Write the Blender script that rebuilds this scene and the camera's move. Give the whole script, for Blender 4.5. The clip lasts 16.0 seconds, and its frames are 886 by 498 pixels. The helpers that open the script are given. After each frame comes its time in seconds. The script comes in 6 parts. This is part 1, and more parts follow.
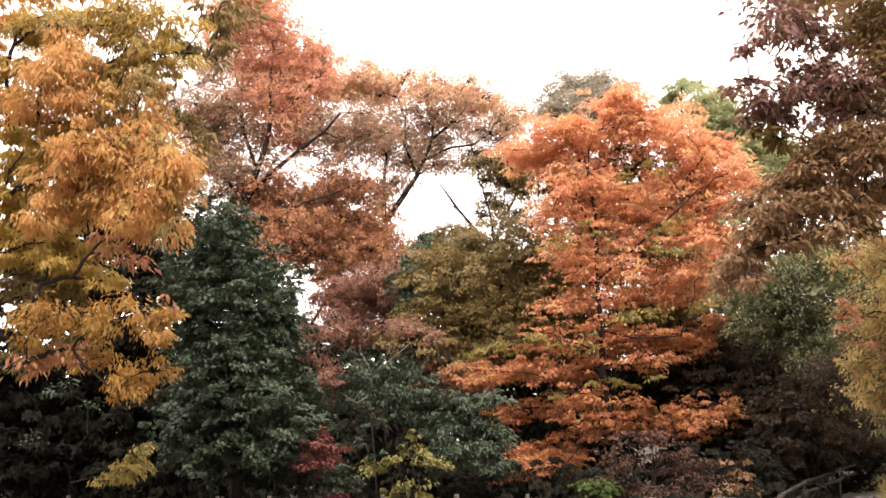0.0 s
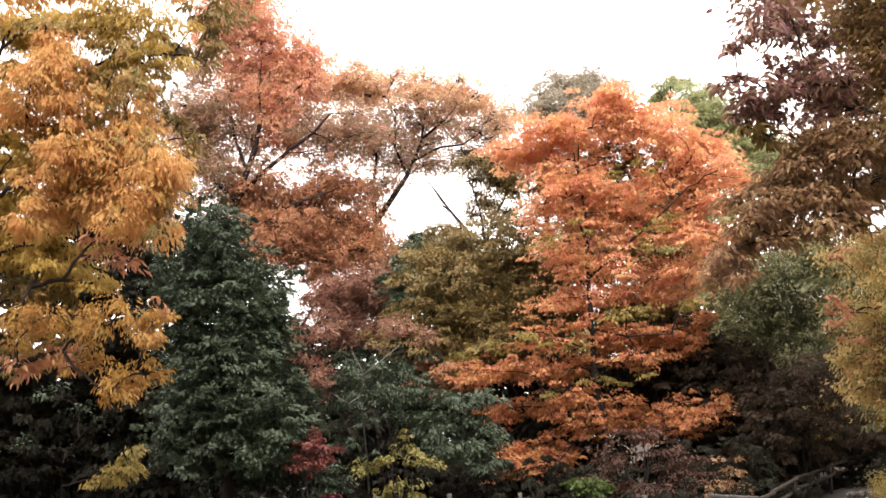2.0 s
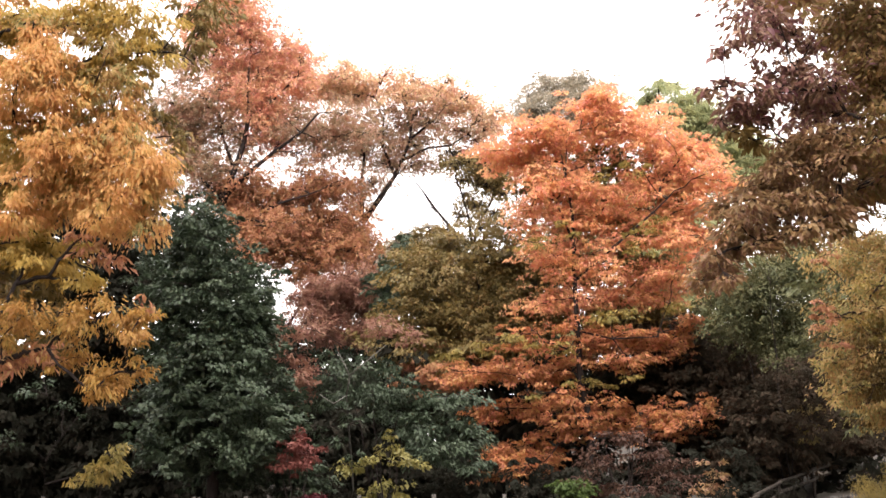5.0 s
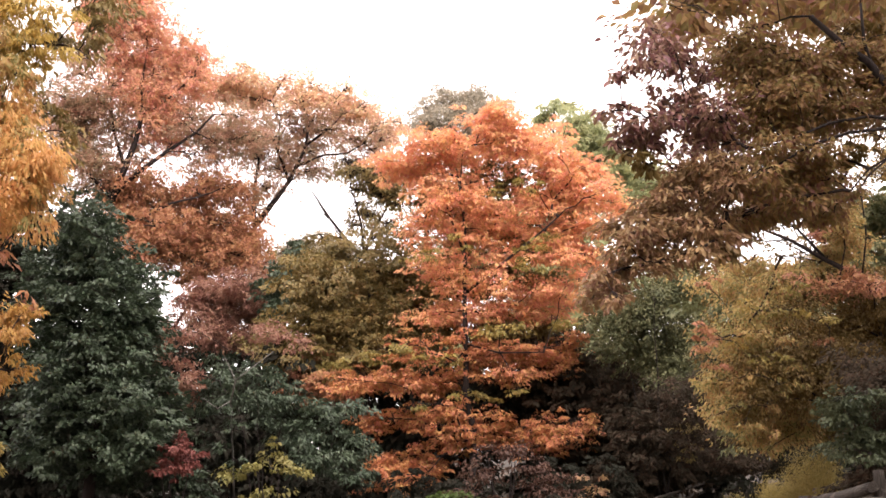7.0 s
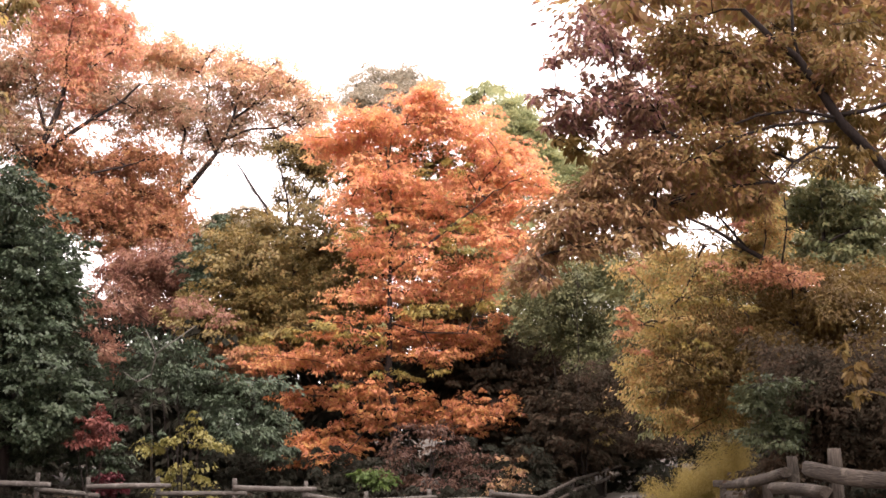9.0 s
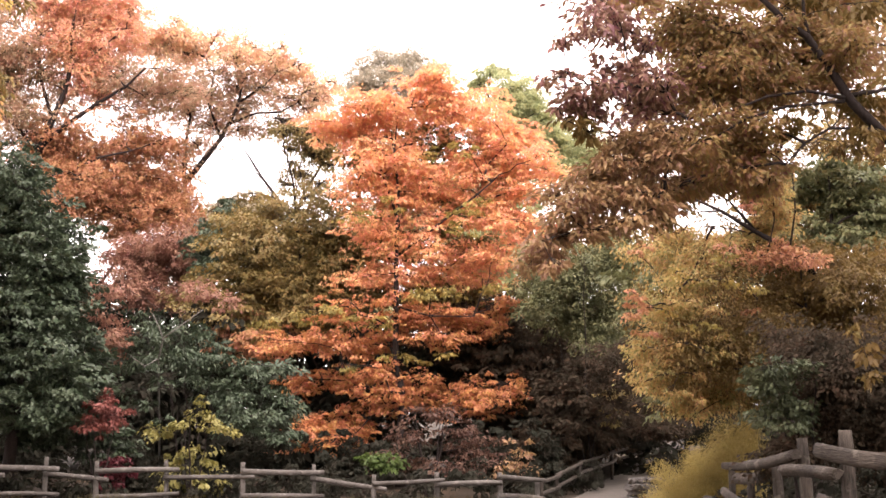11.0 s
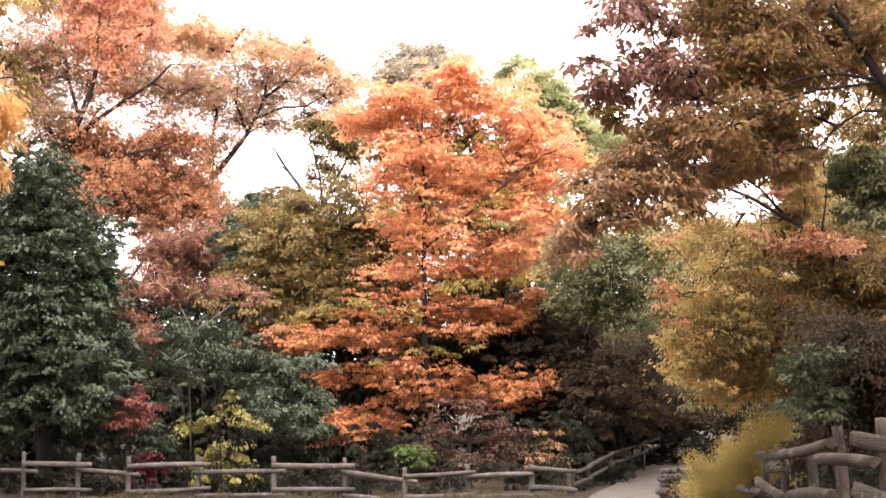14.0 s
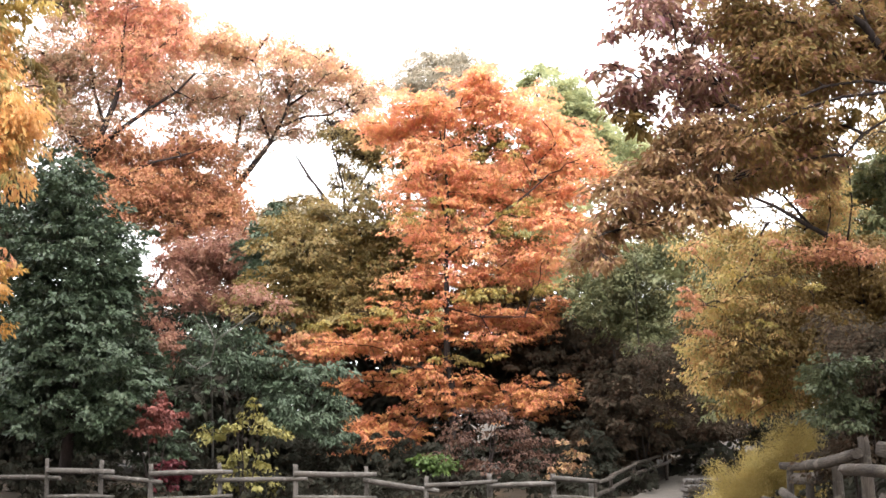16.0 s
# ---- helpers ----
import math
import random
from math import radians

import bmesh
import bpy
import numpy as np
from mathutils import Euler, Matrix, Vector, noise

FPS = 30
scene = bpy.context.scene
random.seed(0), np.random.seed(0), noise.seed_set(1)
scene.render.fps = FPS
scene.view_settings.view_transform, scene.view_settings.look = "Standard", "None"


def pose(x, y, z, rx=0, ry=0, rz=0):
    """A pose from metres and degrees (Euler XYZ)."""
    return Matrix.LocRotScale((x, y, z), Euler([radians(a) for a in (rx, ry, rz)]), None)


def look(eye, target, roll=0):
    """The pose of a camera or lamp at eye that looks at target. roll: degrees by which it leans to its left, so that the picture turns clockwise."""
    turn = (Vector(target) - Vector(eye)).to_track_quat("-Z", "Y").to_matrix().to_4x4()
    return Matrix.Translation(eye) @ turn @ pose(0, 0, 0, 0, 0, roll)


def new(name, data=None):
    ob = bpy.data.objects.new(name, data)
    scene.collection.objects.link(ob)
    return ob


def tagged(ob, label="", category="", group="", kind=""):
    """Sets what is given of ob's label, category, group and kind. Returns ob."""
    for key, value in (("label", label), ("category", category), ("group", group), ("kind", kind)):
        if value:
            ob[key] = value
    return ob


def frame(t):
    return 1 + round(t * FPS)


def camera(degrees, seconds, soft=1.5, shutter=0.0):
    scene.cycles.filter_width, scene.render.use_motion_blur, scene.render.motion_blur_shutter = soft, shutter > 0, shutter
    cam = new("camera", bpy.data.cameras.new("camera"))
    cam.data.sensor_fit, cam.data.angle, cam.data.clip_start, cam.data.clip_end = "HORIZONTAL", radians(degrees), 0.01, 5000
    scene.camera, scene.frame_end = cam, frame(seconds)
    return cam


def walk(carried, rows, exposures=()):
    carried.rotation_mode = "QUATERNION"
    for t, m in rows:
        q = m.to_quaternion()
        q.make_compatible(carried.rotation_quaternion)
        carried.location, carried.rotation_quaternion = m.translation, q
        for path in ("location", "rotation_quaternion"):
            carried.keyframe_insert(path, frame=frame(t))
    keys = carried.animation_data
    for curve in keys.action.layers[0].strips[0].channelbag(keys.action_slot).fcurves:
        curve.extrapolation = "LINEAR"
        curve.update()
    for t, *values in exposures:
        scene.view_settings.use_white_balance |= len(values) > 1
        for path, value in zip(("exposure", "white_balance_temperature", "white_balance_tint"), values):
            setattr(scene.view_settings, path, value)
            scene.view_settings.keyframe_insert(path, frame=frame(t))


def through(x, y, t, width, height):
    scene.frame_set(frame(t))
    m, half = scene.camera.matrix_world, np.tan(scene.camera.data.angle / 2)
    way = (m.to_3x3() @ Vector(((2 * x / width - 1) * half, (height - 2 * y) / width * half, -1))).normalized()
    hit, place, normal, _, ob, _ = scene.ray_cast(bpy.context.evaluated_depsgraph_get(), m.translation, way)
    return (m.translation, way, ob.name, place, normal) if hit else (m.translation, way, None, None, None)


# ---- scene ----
cam = camera(40.0, 16.0, soft=1.6)
PATH = [
    (0, 0.164, 0.014, 1.641, 100.72, 2.67, 8.74),
    (0.5, 0.170, 0.007, 1.636, 100.72, 2.92, 8.75),
    (1, 0.171, -0.022, 1.633, 100.88, 2.95, 7.94),
    (1.5, 0.167, -0.021, 1.606, 101.38, 3.01, 8.20),
    (2, 0.164, 0.001, 1.629, 100.70, 3.20, 8.39),
    (2.5, 0.173, -0.019, 1.627, 100.66, 3.31, 8.21),
    (3, 0.164, 0.013, 1.624, 100.49, 3.28, 8.25),
    (3.5, 0.168, 0.007, 1.629, 100.14, 3.25, 8.16),
    (5.8, 0.168, -0.000, 1.634, 100.89, 2.31, 7.22),
    (6, 0.163, -0.019, 1.628, 100.81, 2.35, 6.76),
    (6.5, 0.159, -0.043, 1.638, 101.04, 1.91, 3.60),
    (7, 0.123, -0.091, 1.626, 100.97, 1.36, 2.18),
    (7.5, 0.099, -0.119, 1.619, 100.71, 1.01, 0.65),
    (8, 0.087, -0.131, 1.625, 100.66, 0.72, 0.14),
    (8.5, 0.082, -0.122, 1.617, 100.39, 0.61, -0.84),
    (9, 0.061, -0.125, 1.622, 99.95, 0.32, -1.61),
    (9.5, 0.043, -0.105, 1.630, 99.29, -0.31, -1.49),
    (11.8, 0.013, -0.056, 1.619, 99.08, 0.96, -1.10),
    (12, 0.024, -0.044, 1.624, 98.76, 0.96, -1.02),
    (12.5, 0.016, -0.026, 1.628, 98.81, 0.97, -1.02),
    (13, 0.013, -0.017, 1.620, 98.68, 1.14, -0.54),
    (13.5, 0.013, -0.005, 1.615, 98.83, 0.89, -0.46),
    (14, 0.021, 0.039, 1.621, 98.84, 1.09, 0.08),
    (14.5, 0.000, 0.000, 1.600, 98.60, 0.79, 0.12),
    (15, 0.022, 0.064, 1.612, 98.52, 0.87, 1.08),
    (15.5, 0.024, 0.060, 1.605, 98.83, 0.84, 1.20),
    (16, 0.028, 0.089, 1.609, 99.29, 0.77, 1.11),
]
walk(cam, [(t, pose(x, y, z, rx, ry, rz)) for t, x, y, z, rx, ry, rz in PATH],
     exposures=[(0, 1.14, 7050, 15), (3.7, 1.16, 6750, 11), (6.0, 1.15, 6800, 15), (9.0, 1.36, 6970, 20), (12.0, 1.69, 7040, 20), (14.5, 1.74, 6880, 17), (15.0, 1.74, 6530, 11), (16.0, 1.74, 6380, 8)])

# ---- light: bright overcast sky, soft sun high behind the viewer ----
world = bpy.data.worlds.new("overcast_sky")
scene.world = world
world.use_nodes = True
wn = world.node_tree.nodes
wl = world.node_tree.links
sky = wn.new("ShaderNodeTexSky")
sky.sky_type = "NISHITA"
sky.sun_disc = False
sky.sun_elevation = radians(57)
sky.sun_rotation = radians(200)
sky.air_density, sky.dust_density, sky.ozone_density = 1.0, 4.0, 1.0
milky = wn.new("ShaderNodeHueSaturation")
milky.inputs["Saturation"].default_value = 0.08
cloud = wn.new("ShaderNodeMixRGB")
cloud.inputs[0].default_value = 0.75
cloud.inputs[2].default_value = (12.0, 11.9, 12.0, 1)
wl.new(sky.outputs[0], milky.inputs["Color"])
wl.new(milky.outputs[0], cloud.inputs[1])
wl.new(cloud.outputs[0], wn["Background"].inputs[0])
wn["Background"].inputs[1].default_value = 0.15
sun = new("sun", bpy.data.lights.new("sun", "SUN"))
sun.data.energy, sun.data.angle, sun.data.color = 1.4, radians(35), (1.0, 0.95, 0.88)
sun.matrix_world = look((6, -6, 25), (0, 10, 0))

# ---- materials ----


def nodes_of(name):
    m = bpy.data.materials.new(name)
    m.use_nodes = True
    n, l = m.node_tree.nodes, m.node_tree.links
    return m, n, l, n["Principled BSDF"]


def ramp(n, stops):
    r = n.new("ShaderNodeValToRGB")
    e = r.color_ramp.elements
    while len(e) < len(stops):
        e.new(0.5)
    for k, (p, c) in zip(e, stops):
        k.position, k.color = p, (*c, 1)
    return r


def leaf_material(name, cols, through=0.28, patch=1.7, gloss=0.5, per_object=False, spec=0.3, own=0.42, drift=1.7):
    """Thin leaves: every leaf its own tone, drifting from bough to bough, light coming through."""
    m, n, l, b = nodes_of(name)
    geo = n.new("ShaderNodeNewGeometry")
    pos = n.new("ShaderNodeTexCoord")
    big = n.new("ShaderNodeTexNoise")
    big.inputs["Scale"].default_value, big.inputs["Detail"].default_value = patch, 3
    mix = n.new("ShaderNodeMath")
    mix.operation = "MULTIPLY_ADD"
    mix.inputs[1].default_value = own
    sc = n.new("ShaderNodeMath")
    sc.operation = "MULTIPLY_ADD"
    sc.inputs[1].default_value, sc.inputs[2].default_value = drift, 0.5 - 0.5 * own - 0.5 * drift
    l.new(pos.outputs["Object"], big.inputs["Vector"])
    l.new(big.outputs[0], sc.inputs[0])
    if per_object:
        info = n.new("ShaderNodeObjectInfo")
        l.new(info.outputs["Random"], mix.inputs[0])
    else:
        l.new(geo.outputs["Random Per Island"], mix.inputs[0])
    l.new(sc.outputs[0], mix.inputs[2])
    k = len(cols)
    r = ramp(n, [(i / max(1, k - 1), c) for i, c in enumerate(cols)])
    l.new(mix.outputs[0], r.inputs[0])
    l.new(r.outputs[0], b.inputs["Base Color"])
    b.inputs["Roughness"].default_value = gloss
    b.inputs["Specular IOR Level"].default_value = spec
    tr = n.new("ShaderNodeBsdfTranslucent")
    l.new(r.outputs[0], tr.inputs["Color"])
    ms = n.new("ShaderNodeMixShader")
    ms.inputs[0].default_value = through
    l.new(b.outputs[0], ms.inputs[1])
    l.new(tr.outputs[0], ms.inputs[2])
    l.new(ms.outputs[0], n["Material Output"].inputs[0])
    return m


def rough_material(name, dark, light, scale=8.0, stretch=(1, 1, 1), rough=0.9, bump=0.3, spots=None):
    """Bark, weathered wood, soil: two scales of noise with relief."""
    m, n, l, b = nodes_of(name)
    co = n.new("ShaderNodeTexCoord")
    mp = n.new("ShaderNodeMapping")
    mp.inputs["Scale"].default_value = stretch
    l.new(co.outputs["Object"], mp.inputs[0])
    fine = n.new("ShaderNodeTexNoise")
    fine.inputs["Scale"].default_value, fine.inputs["Detail"].default_value = scale, 8
    wide = n.new("ShaderNodeTexNoise")
    wide.inputs["Scale"].default_value, wide.inputs["Detail"].default_value = scale * 0.12, 3
    l.new(mp.outputs[0], fine.inputs["Vector"])
    l.new(co.outputs["Object"], wide.inputs["Vector"])
    add = n.new("ShaderNodeMath")
    add.operation = "ADD"
    half = n.new("ShaderNodeMath")
    half.operation = "MULTIPLY"
    half.inputs[1].default_value = 0.5
    l.new(fine.outputs[0], add.inputs[0])
    l.new(wide.outputs[0], add.inputs[1])
    l.new(add.outputs[0], half.inputs[0])
    r = ramp(n, [(0.32, dark), (0.68, light)])
    l.new(half.outputs[0], r.inputs[0])
    out = r.outputs[0]
    if spots:
        lich = n.new("ShaderNodeTexNoise")
        lich.inputs["Scale"].default_value, lich.inputs["Detail"].default_value = scale * 0.5, 5
        l.new(co.outputs["Object"], lich.inputs["Vector"])
        cut = ramp(n, [(0.58, (0, 0, 0)), (0.68, (1, 1, 1))])
        l.new(lich.outputs[0], cut.inputs[0])
        mx = n.new("ShaderNodeMixRGB")
        mx.inputs[2].default_value = (*spots, 1)
        l.new(cut.outputs[0], mx.inputs[0])
        l.new(out, mx.inputs[1])
        out = mx.outputs[0]
    l.new(out, b.inputs["Base Color"])
    b.inputs["Roughness"].default_value = rough
    b.inputs["Specular IOR Level"].default_value = 0.2
    bp = n.new("ShaderNodeBump")
    bp.inputs["Strength"].default_value, bp.inputs["Distance"].default_value = bump, 0.02
    l.new(fine.outputs[0], bp.inputs["Height"])
    l.new(bp.outputs[0], b.inputs["Normal"])
    return m


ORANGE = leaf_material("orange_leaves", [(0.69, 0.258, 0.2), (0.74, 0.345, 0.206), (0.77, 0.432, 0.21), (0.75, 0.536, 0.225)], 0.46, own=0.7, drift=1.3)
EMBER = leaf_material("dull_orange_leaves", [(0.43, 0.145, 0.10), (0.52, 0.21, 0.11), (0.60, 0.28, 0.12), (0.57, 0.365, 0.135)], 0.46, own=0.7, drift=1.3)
# CORAL, PINK and RUSSET hold extra blue for the haze over the oaks.
CORAL = leaf_material("oak_orange_leaves", [(0.64, 0.261, 0.243), (0.689, 0.343, 0.243), (0.718, 0.426, 0.243), (0.66, 0.489, 0.266)], 0.52, own=0.7, drift=1.3)
RUSTY = leaf_material("red_brown_leaves", [(0.344, 0.141, 0.104), (0.413, 0.189, 0.109), (0.473, 0.238, 0.119), (0.447, 0.299, 0.138)], 0.42, own=0.7, drift=1.3)
PINK = leaf_material("faded_brown_leaves", [(0.446, 0.218, 0.181), (0.485, 0.281, 0.191), (0.388, 0.281, 0.174), (0.281, 0.255, 0.152)], 0.52)
RUSSET = leaf_material("oak_amber_leaves", [(0.64, 0.322, 0.288), (0.689, 0.426, 0.288), (0.718, 0.51, 0.304), (0.621, 0.52, 0.304)], 0.52, own=0.7, drift=1.3)
SINGLE = leaf_material("single_wine_leaves", [(0.165, 0.0682, 0.0818), (0.297, 0.149, 0.132), (0.231, 0.14, 0.0862), (0.396, 0.259, 0.179)], 0.34, 2.6, 0.4, per_object=True, own=0.9, drift=0.8)
GOLDEN = leaf_material("golden_leaves", [(0.50, 0.23, 0.095), (0.58, 0.30, 0.115), (0.62, 0.37, 0.135), (0.41, 0.33, 0.11)], 0.46)
SINGLE_GOLD = leaf_material("single_golden_leaves", [(0.53, 0.27, 0.115), (0.63, 0.36, 0.14), (0.67, 0.43, 0.165), (0.45, 0.38, 0.135)], 0.46, per_object=True)
# Golden leaves for the low boughs, darkened in colour for the shade there.
SHADED_GOLD = leaf_material("shade_dimmed_golden_leaves", [(0.285, 0.129, 0.0414), (0.368, 0.193, 0.0552), (0.423, 0.248, 0.069), (0.267, 0.207, 0.0552)], 0.46)
LODEN = leaf_material("olive_gold_leaves", [(0.325, 0.222, 0.065), (0.442, 0.31, 0.085), (0.559, 0.38, 0.105), (0.364, 0.292, 0.08)], 0.46)
CITRINE = leaf_material("citrine_leaves", [(0.18, 0.155, 0.048), (0.28, 0.22, 0.065), (0.42, 0.29, 0.09)], 0.4, own=0.6)
GLOSSY = leaf_material("dark_glossy_leaves", [(0.0288, 0.0444, 0.0251), (0.045, 0.0652, 0.0373), (0.0675, 0.0907, 0.0543), (0.0945, 0.118, 0.0745)], 0.14, 1.5, 0.42)
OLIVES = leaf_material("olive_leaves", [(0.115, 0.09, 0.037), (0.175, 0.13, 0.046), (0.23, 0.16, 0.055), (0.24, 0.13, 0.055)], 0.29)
GREENS = leaf_material("soft_green_leaves", [(0.070, 0.080, 0.038), (0.10, 0.108, 0.049), (0.14, 0.134, 0.060), (0.185, 0.145, 0.066)], 0.32)
# Far leaves, greyed and paled in colour for the haze of distance.
GREYGREEN = leaf_material("haze_paled_grey_green_leaves", [(0.287, 0.254, 0.205), (0.357, 0.313, 0.245), (0.412, 0.357, 0.270), (0.449, 0.340, 0.245)], 0.42)
PALEGREEN = leaf_material("pale_green_leaves", [(0.28, 0.31, 0.18), (0.36, 0.385, 0.21), (0.44, 0.435, 0.225), (0.49, 0.445, 0.23)], 0.58)
# Near-black leaf colour that stands in for deep shade under the trees.
SOMBRE = leaf_material("shade_darkened_understory_leaves", [(0.0281, 0.0303, 0.0227), (0.0335, 0.0335, 0.0259), (0.0399, 0.0368, 0.0281), (0.0454, 0.0356, 0.0291)], 0.45, 1.7, 0.85, spec=0.03)
# Brown leaves coloured dark for the shaded hollows of thicket and yew.
DUSK = leaf_material("shade_darkened_brown_leaves", [(0.044, 0.039, 0.029), (0.058, 0.046, 0.033), (0.076, 0.053, 0.037), (0.094, 0.057, 0.040)], 0.45, 1.7, 0.8, spec=0.05)
WINE = leaf_material("wine_brown_leaves", [(0.165, 0.0682, 0.0818), (0.297, 0.149, 0.132), (0.231, 0.14, 0.0862), (0.396, 0.259, 0.179)], 0.34, 2.6, 0.4, own=0.9, drift=0.8)
TAWNY = leaf_material("tawny_brown_leaves", [(0.197, 0.101, 0.0729), (0.291, 0.159, 0.0883), (0.28, 0.185, 0.0905), (0.416, 0.266, 0.132)], 0.42, 2.6, 0.42, own=0.8, drift=1.0)
BRONZE = leaf_material("bronze_olive_leaves", [(0.23, 0.105, 0.085), (0.27, 0.155, 0.075), (0.36, 0.225, 0.09), (0.25, 0.20, 0.075), (0.31, 0.17, 0.115)], 0.5, 2.6, own=0.85, drift=1.0)
# Brown-olive leaves, their colour lowered further for shade under the canopy.
SEPIA = leaf_material("shade_dimmed_brown_olive_leaves", [(0.096, 0.0528, 0.0216), (0.136, 0.0816, 0.0256), (0.168, 0.11, 0.0336), (0.12, 0.092, 0.0296)], 0.45, 2.2, own=0.5, drift=1.4)
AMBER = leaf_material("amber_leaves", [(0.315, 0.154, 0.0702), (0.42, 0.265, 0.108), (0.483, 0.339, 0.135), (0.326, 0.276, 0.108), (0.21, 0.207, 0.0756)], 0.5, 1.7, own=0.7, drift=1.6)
CRIMSON = leaf_material("crimson_leaves", [(0.085, 0.014, 0.022), (0.12, 0.022, 0.030), (0.15, 0.032, 0.038)])
MAUVE = leaf_material("mauve_brown_leaves", [(0.21, 0.09, 0.075), (0.28, 0.13, 0.095), (0.33, 0.175, 0.12), (0.30, 0.19, 0.11)], 0.42)
SCARLET = leaf_material("scarlet_leaves", [(0.16, 0.05, 0.045), (0.22, 0.072, 0.06), (0.26, 0.095, 0.072)])
UMBER = leaf_material("umber_leaves", [(0.066, 0.035, 0.029), (0.095, 0.049, 0.037), (0.125, 0.066, 0.047), (0.096, 0.064, 0.041)], 0.4, spec=0.25)
MOSS = leaf_material("dark_moss_green_leaves", [(0.0408, 0.0528, 0.031), (0.0624, 0.0768, 0.0414), (0.0876, 0.0996, 0.0506), (0.108, 0.108, 0.054)], 0.21, spec=0.2)
LEMON = leaf_material("yellow_leaves", [(0.147, 0.123, 0.0375), (0.202, 0.176, 0.0525), (0.248, 0.22, 0.075), (0.138, 0.141, 0.0413)])
LIME = leaf_material("lime_leaves", [(0.045, 0.075, 0.017), (0.068, 0.105, 0.025), (0.095, 0.135, 0.034)])
BARK_DARK = rough_material("dark_bark", (0.011, 0.008, 0.007), (0.037, 0.026, 0.024), 12, (3, 3, 0.6), bump=0.6)
BARK_PALE = rough_material("pale_dead_wood", (0.099, 0.093, 0.087), (0.211, 0.198, 0.180), 12, (3, 3, 0.6))
CEDAR = rough_material("weathered_cedar", (0.031, 0.027, 0.024), (0.121, 0.107, 0.098), 14, (1, 6, 6), bump=0.7, spots=(0.133, 0.121, 0.112))
LOG = rough_material("old_grey_log", (0.0092, 0.00731, 0.006), (0.0828, 0.0662, 0.0552), 11, (0.6, 5, 5), bump=1.0, spots=(0.106, 0.0894, 0.0752))
SOIL = rough_material("leaf_littered_soil", (0.012, 0.009, 0.007), (0.046, 0.032, 0.021), 3.0, bump=0.8, spots=(0.081, 0.046, 0.024))
GRAVEL = rough_material("pale_gravel", (0.150, 0.118, 0.090), (0.235, 0.190, 0.150), 30.0, bump=0.5)
TARMAC = rough_material("worn_path", (0.0553, 0.0467, 0.0399), (0.111, 0.0952, 0.0833), 20.0, bump=0.3)
STONE = rough_material("rough_fieldstone", (0.028, 0.025, 0.024), (0.118, 0.105, 0.097), 7.0, bump=0.8, spots=(0.167, 0.149, 0.140))
STRAW = leaf_material("yellow_feathery_stems", [(0.28, 0.21, 0.08), (0.37, 0.285, 0.10), (0.45, 0.35, 0.13), (0.32, 0.27, 0.105)], 0.32, spec=0.2)
DRYGRASS = leaf_material("dry_grass", [(0.035, 0.030, 0.014), (0.058, 0.048, 0.022), (0.09, 0.074, 0.036)], 0.21)

# ---- builders ----


def smooth(x):
    return x * x * (3 - 2 * x)


def ground_z(x, y):
    """The lie of the land: level by the viewer, rising softly behind the fence, to the left, and along the path."""
    def step(v, a, w):
        return smooth(min(1.0, max(0.0, (v - a) / w)))
    z = 0.9 * step(y, 40, 25) + 5.0 * step(y, 80, 90)
    z += 0.14 * step(-x, 3, 5) * step(y, 20, 10) + 0.3 * step(-x, 11, 4) * step(y, 24, 8)
    z += 0.15 * step(x, 4.5, 6) * step(y, 36, 12)
    z += 0.42 * step(x, 2.6, 1.8) * step(y, 8, 4) * (1 - step(y, 17, 12))
    return z


def mesh_object(name, verts, faces, material, parent=None, label="", smooth_faces=True):
    me = bpy.data.meshes.new(name)
    me.from_pydata(verts, [], faces)
    me.materials.append(material)
    if smooth_faces:
        me.polygons.foreach_set("use_smooth", [True] * len(me.polygons))
    ob = new(name, me)
    if parent is not None:
        ob.parent = parent
    if label:
        ob["label"] = label
    return ob


def tube(path, radii, sides=7, verts=None, faces=None, wob=0.0, rnd=None, cap=True):
    """A tapered, slightly knobbly limb along a path."""
    verts = [] if verts is None else verts
    faces = [] if faces is None else faces
    path = [Vector(p) for p in path]
    start = len(verts)
    for i, p in enumerate(path):
        d = (path[min(i + 1, len(path) - 1)] - path[max(i - 1, 0)]).normalized()
        a = d.cross(Vector((0.31, 0.9, 0.2)))
        if a.length < 0.1:
            a = d.cross(Vector((1, 0, 0)))
        a.normalize()
        b = d.cross(a)
        for k in range(sides):
            th = 2 * math.pi * k / sides
            r = radii[i] * (1 + (rnd.uniform(-wob, wob) if rnd else 0))
            verts.append(tuple(p + (a * math.cos(th) + b * math.sin(th)) * r))
    for i in range(len(path) - 1):
        for k in range(sides):
            k2 = (k + 1) % sides
            faces.append((start + i * sides + k, start + i * sides + k2, start + (i + 1) * sides + k2, start + (i + 1) * sides + k))
    if cap:
        faces.append(tuple(start + k for k in range(sides - 1, -1, -1)))
        faces.append(tuple(start + (len(path) - 1) * sides + k for k in range(sides)))
    return verts, faces


def bend(a, b, sag, rnd, n=6, jitter=0.06):
    """A crooked way from a to b that first climbs, then levels out."""
    a, b = Vector(a), Vector(b)
    ln = (b - a).length
    out = []
    for i in range(n + 1):
        s = i / n
        p = a.lerp(b, s)
        p.z += sag * ln * math.sin(math.pi * s) * (1 - 0.3 * s)
        if 0 < i < n:
            p += Vector([rnd.uniform(-1, 1) * jitter * ln for _ in range(3)]) * 0.5
        out.append(p)
    return out


LEAFINESS = 4.2
FULLNESS = 1.36


def thicken(boughs, rng, share=1.0, back=0.5):
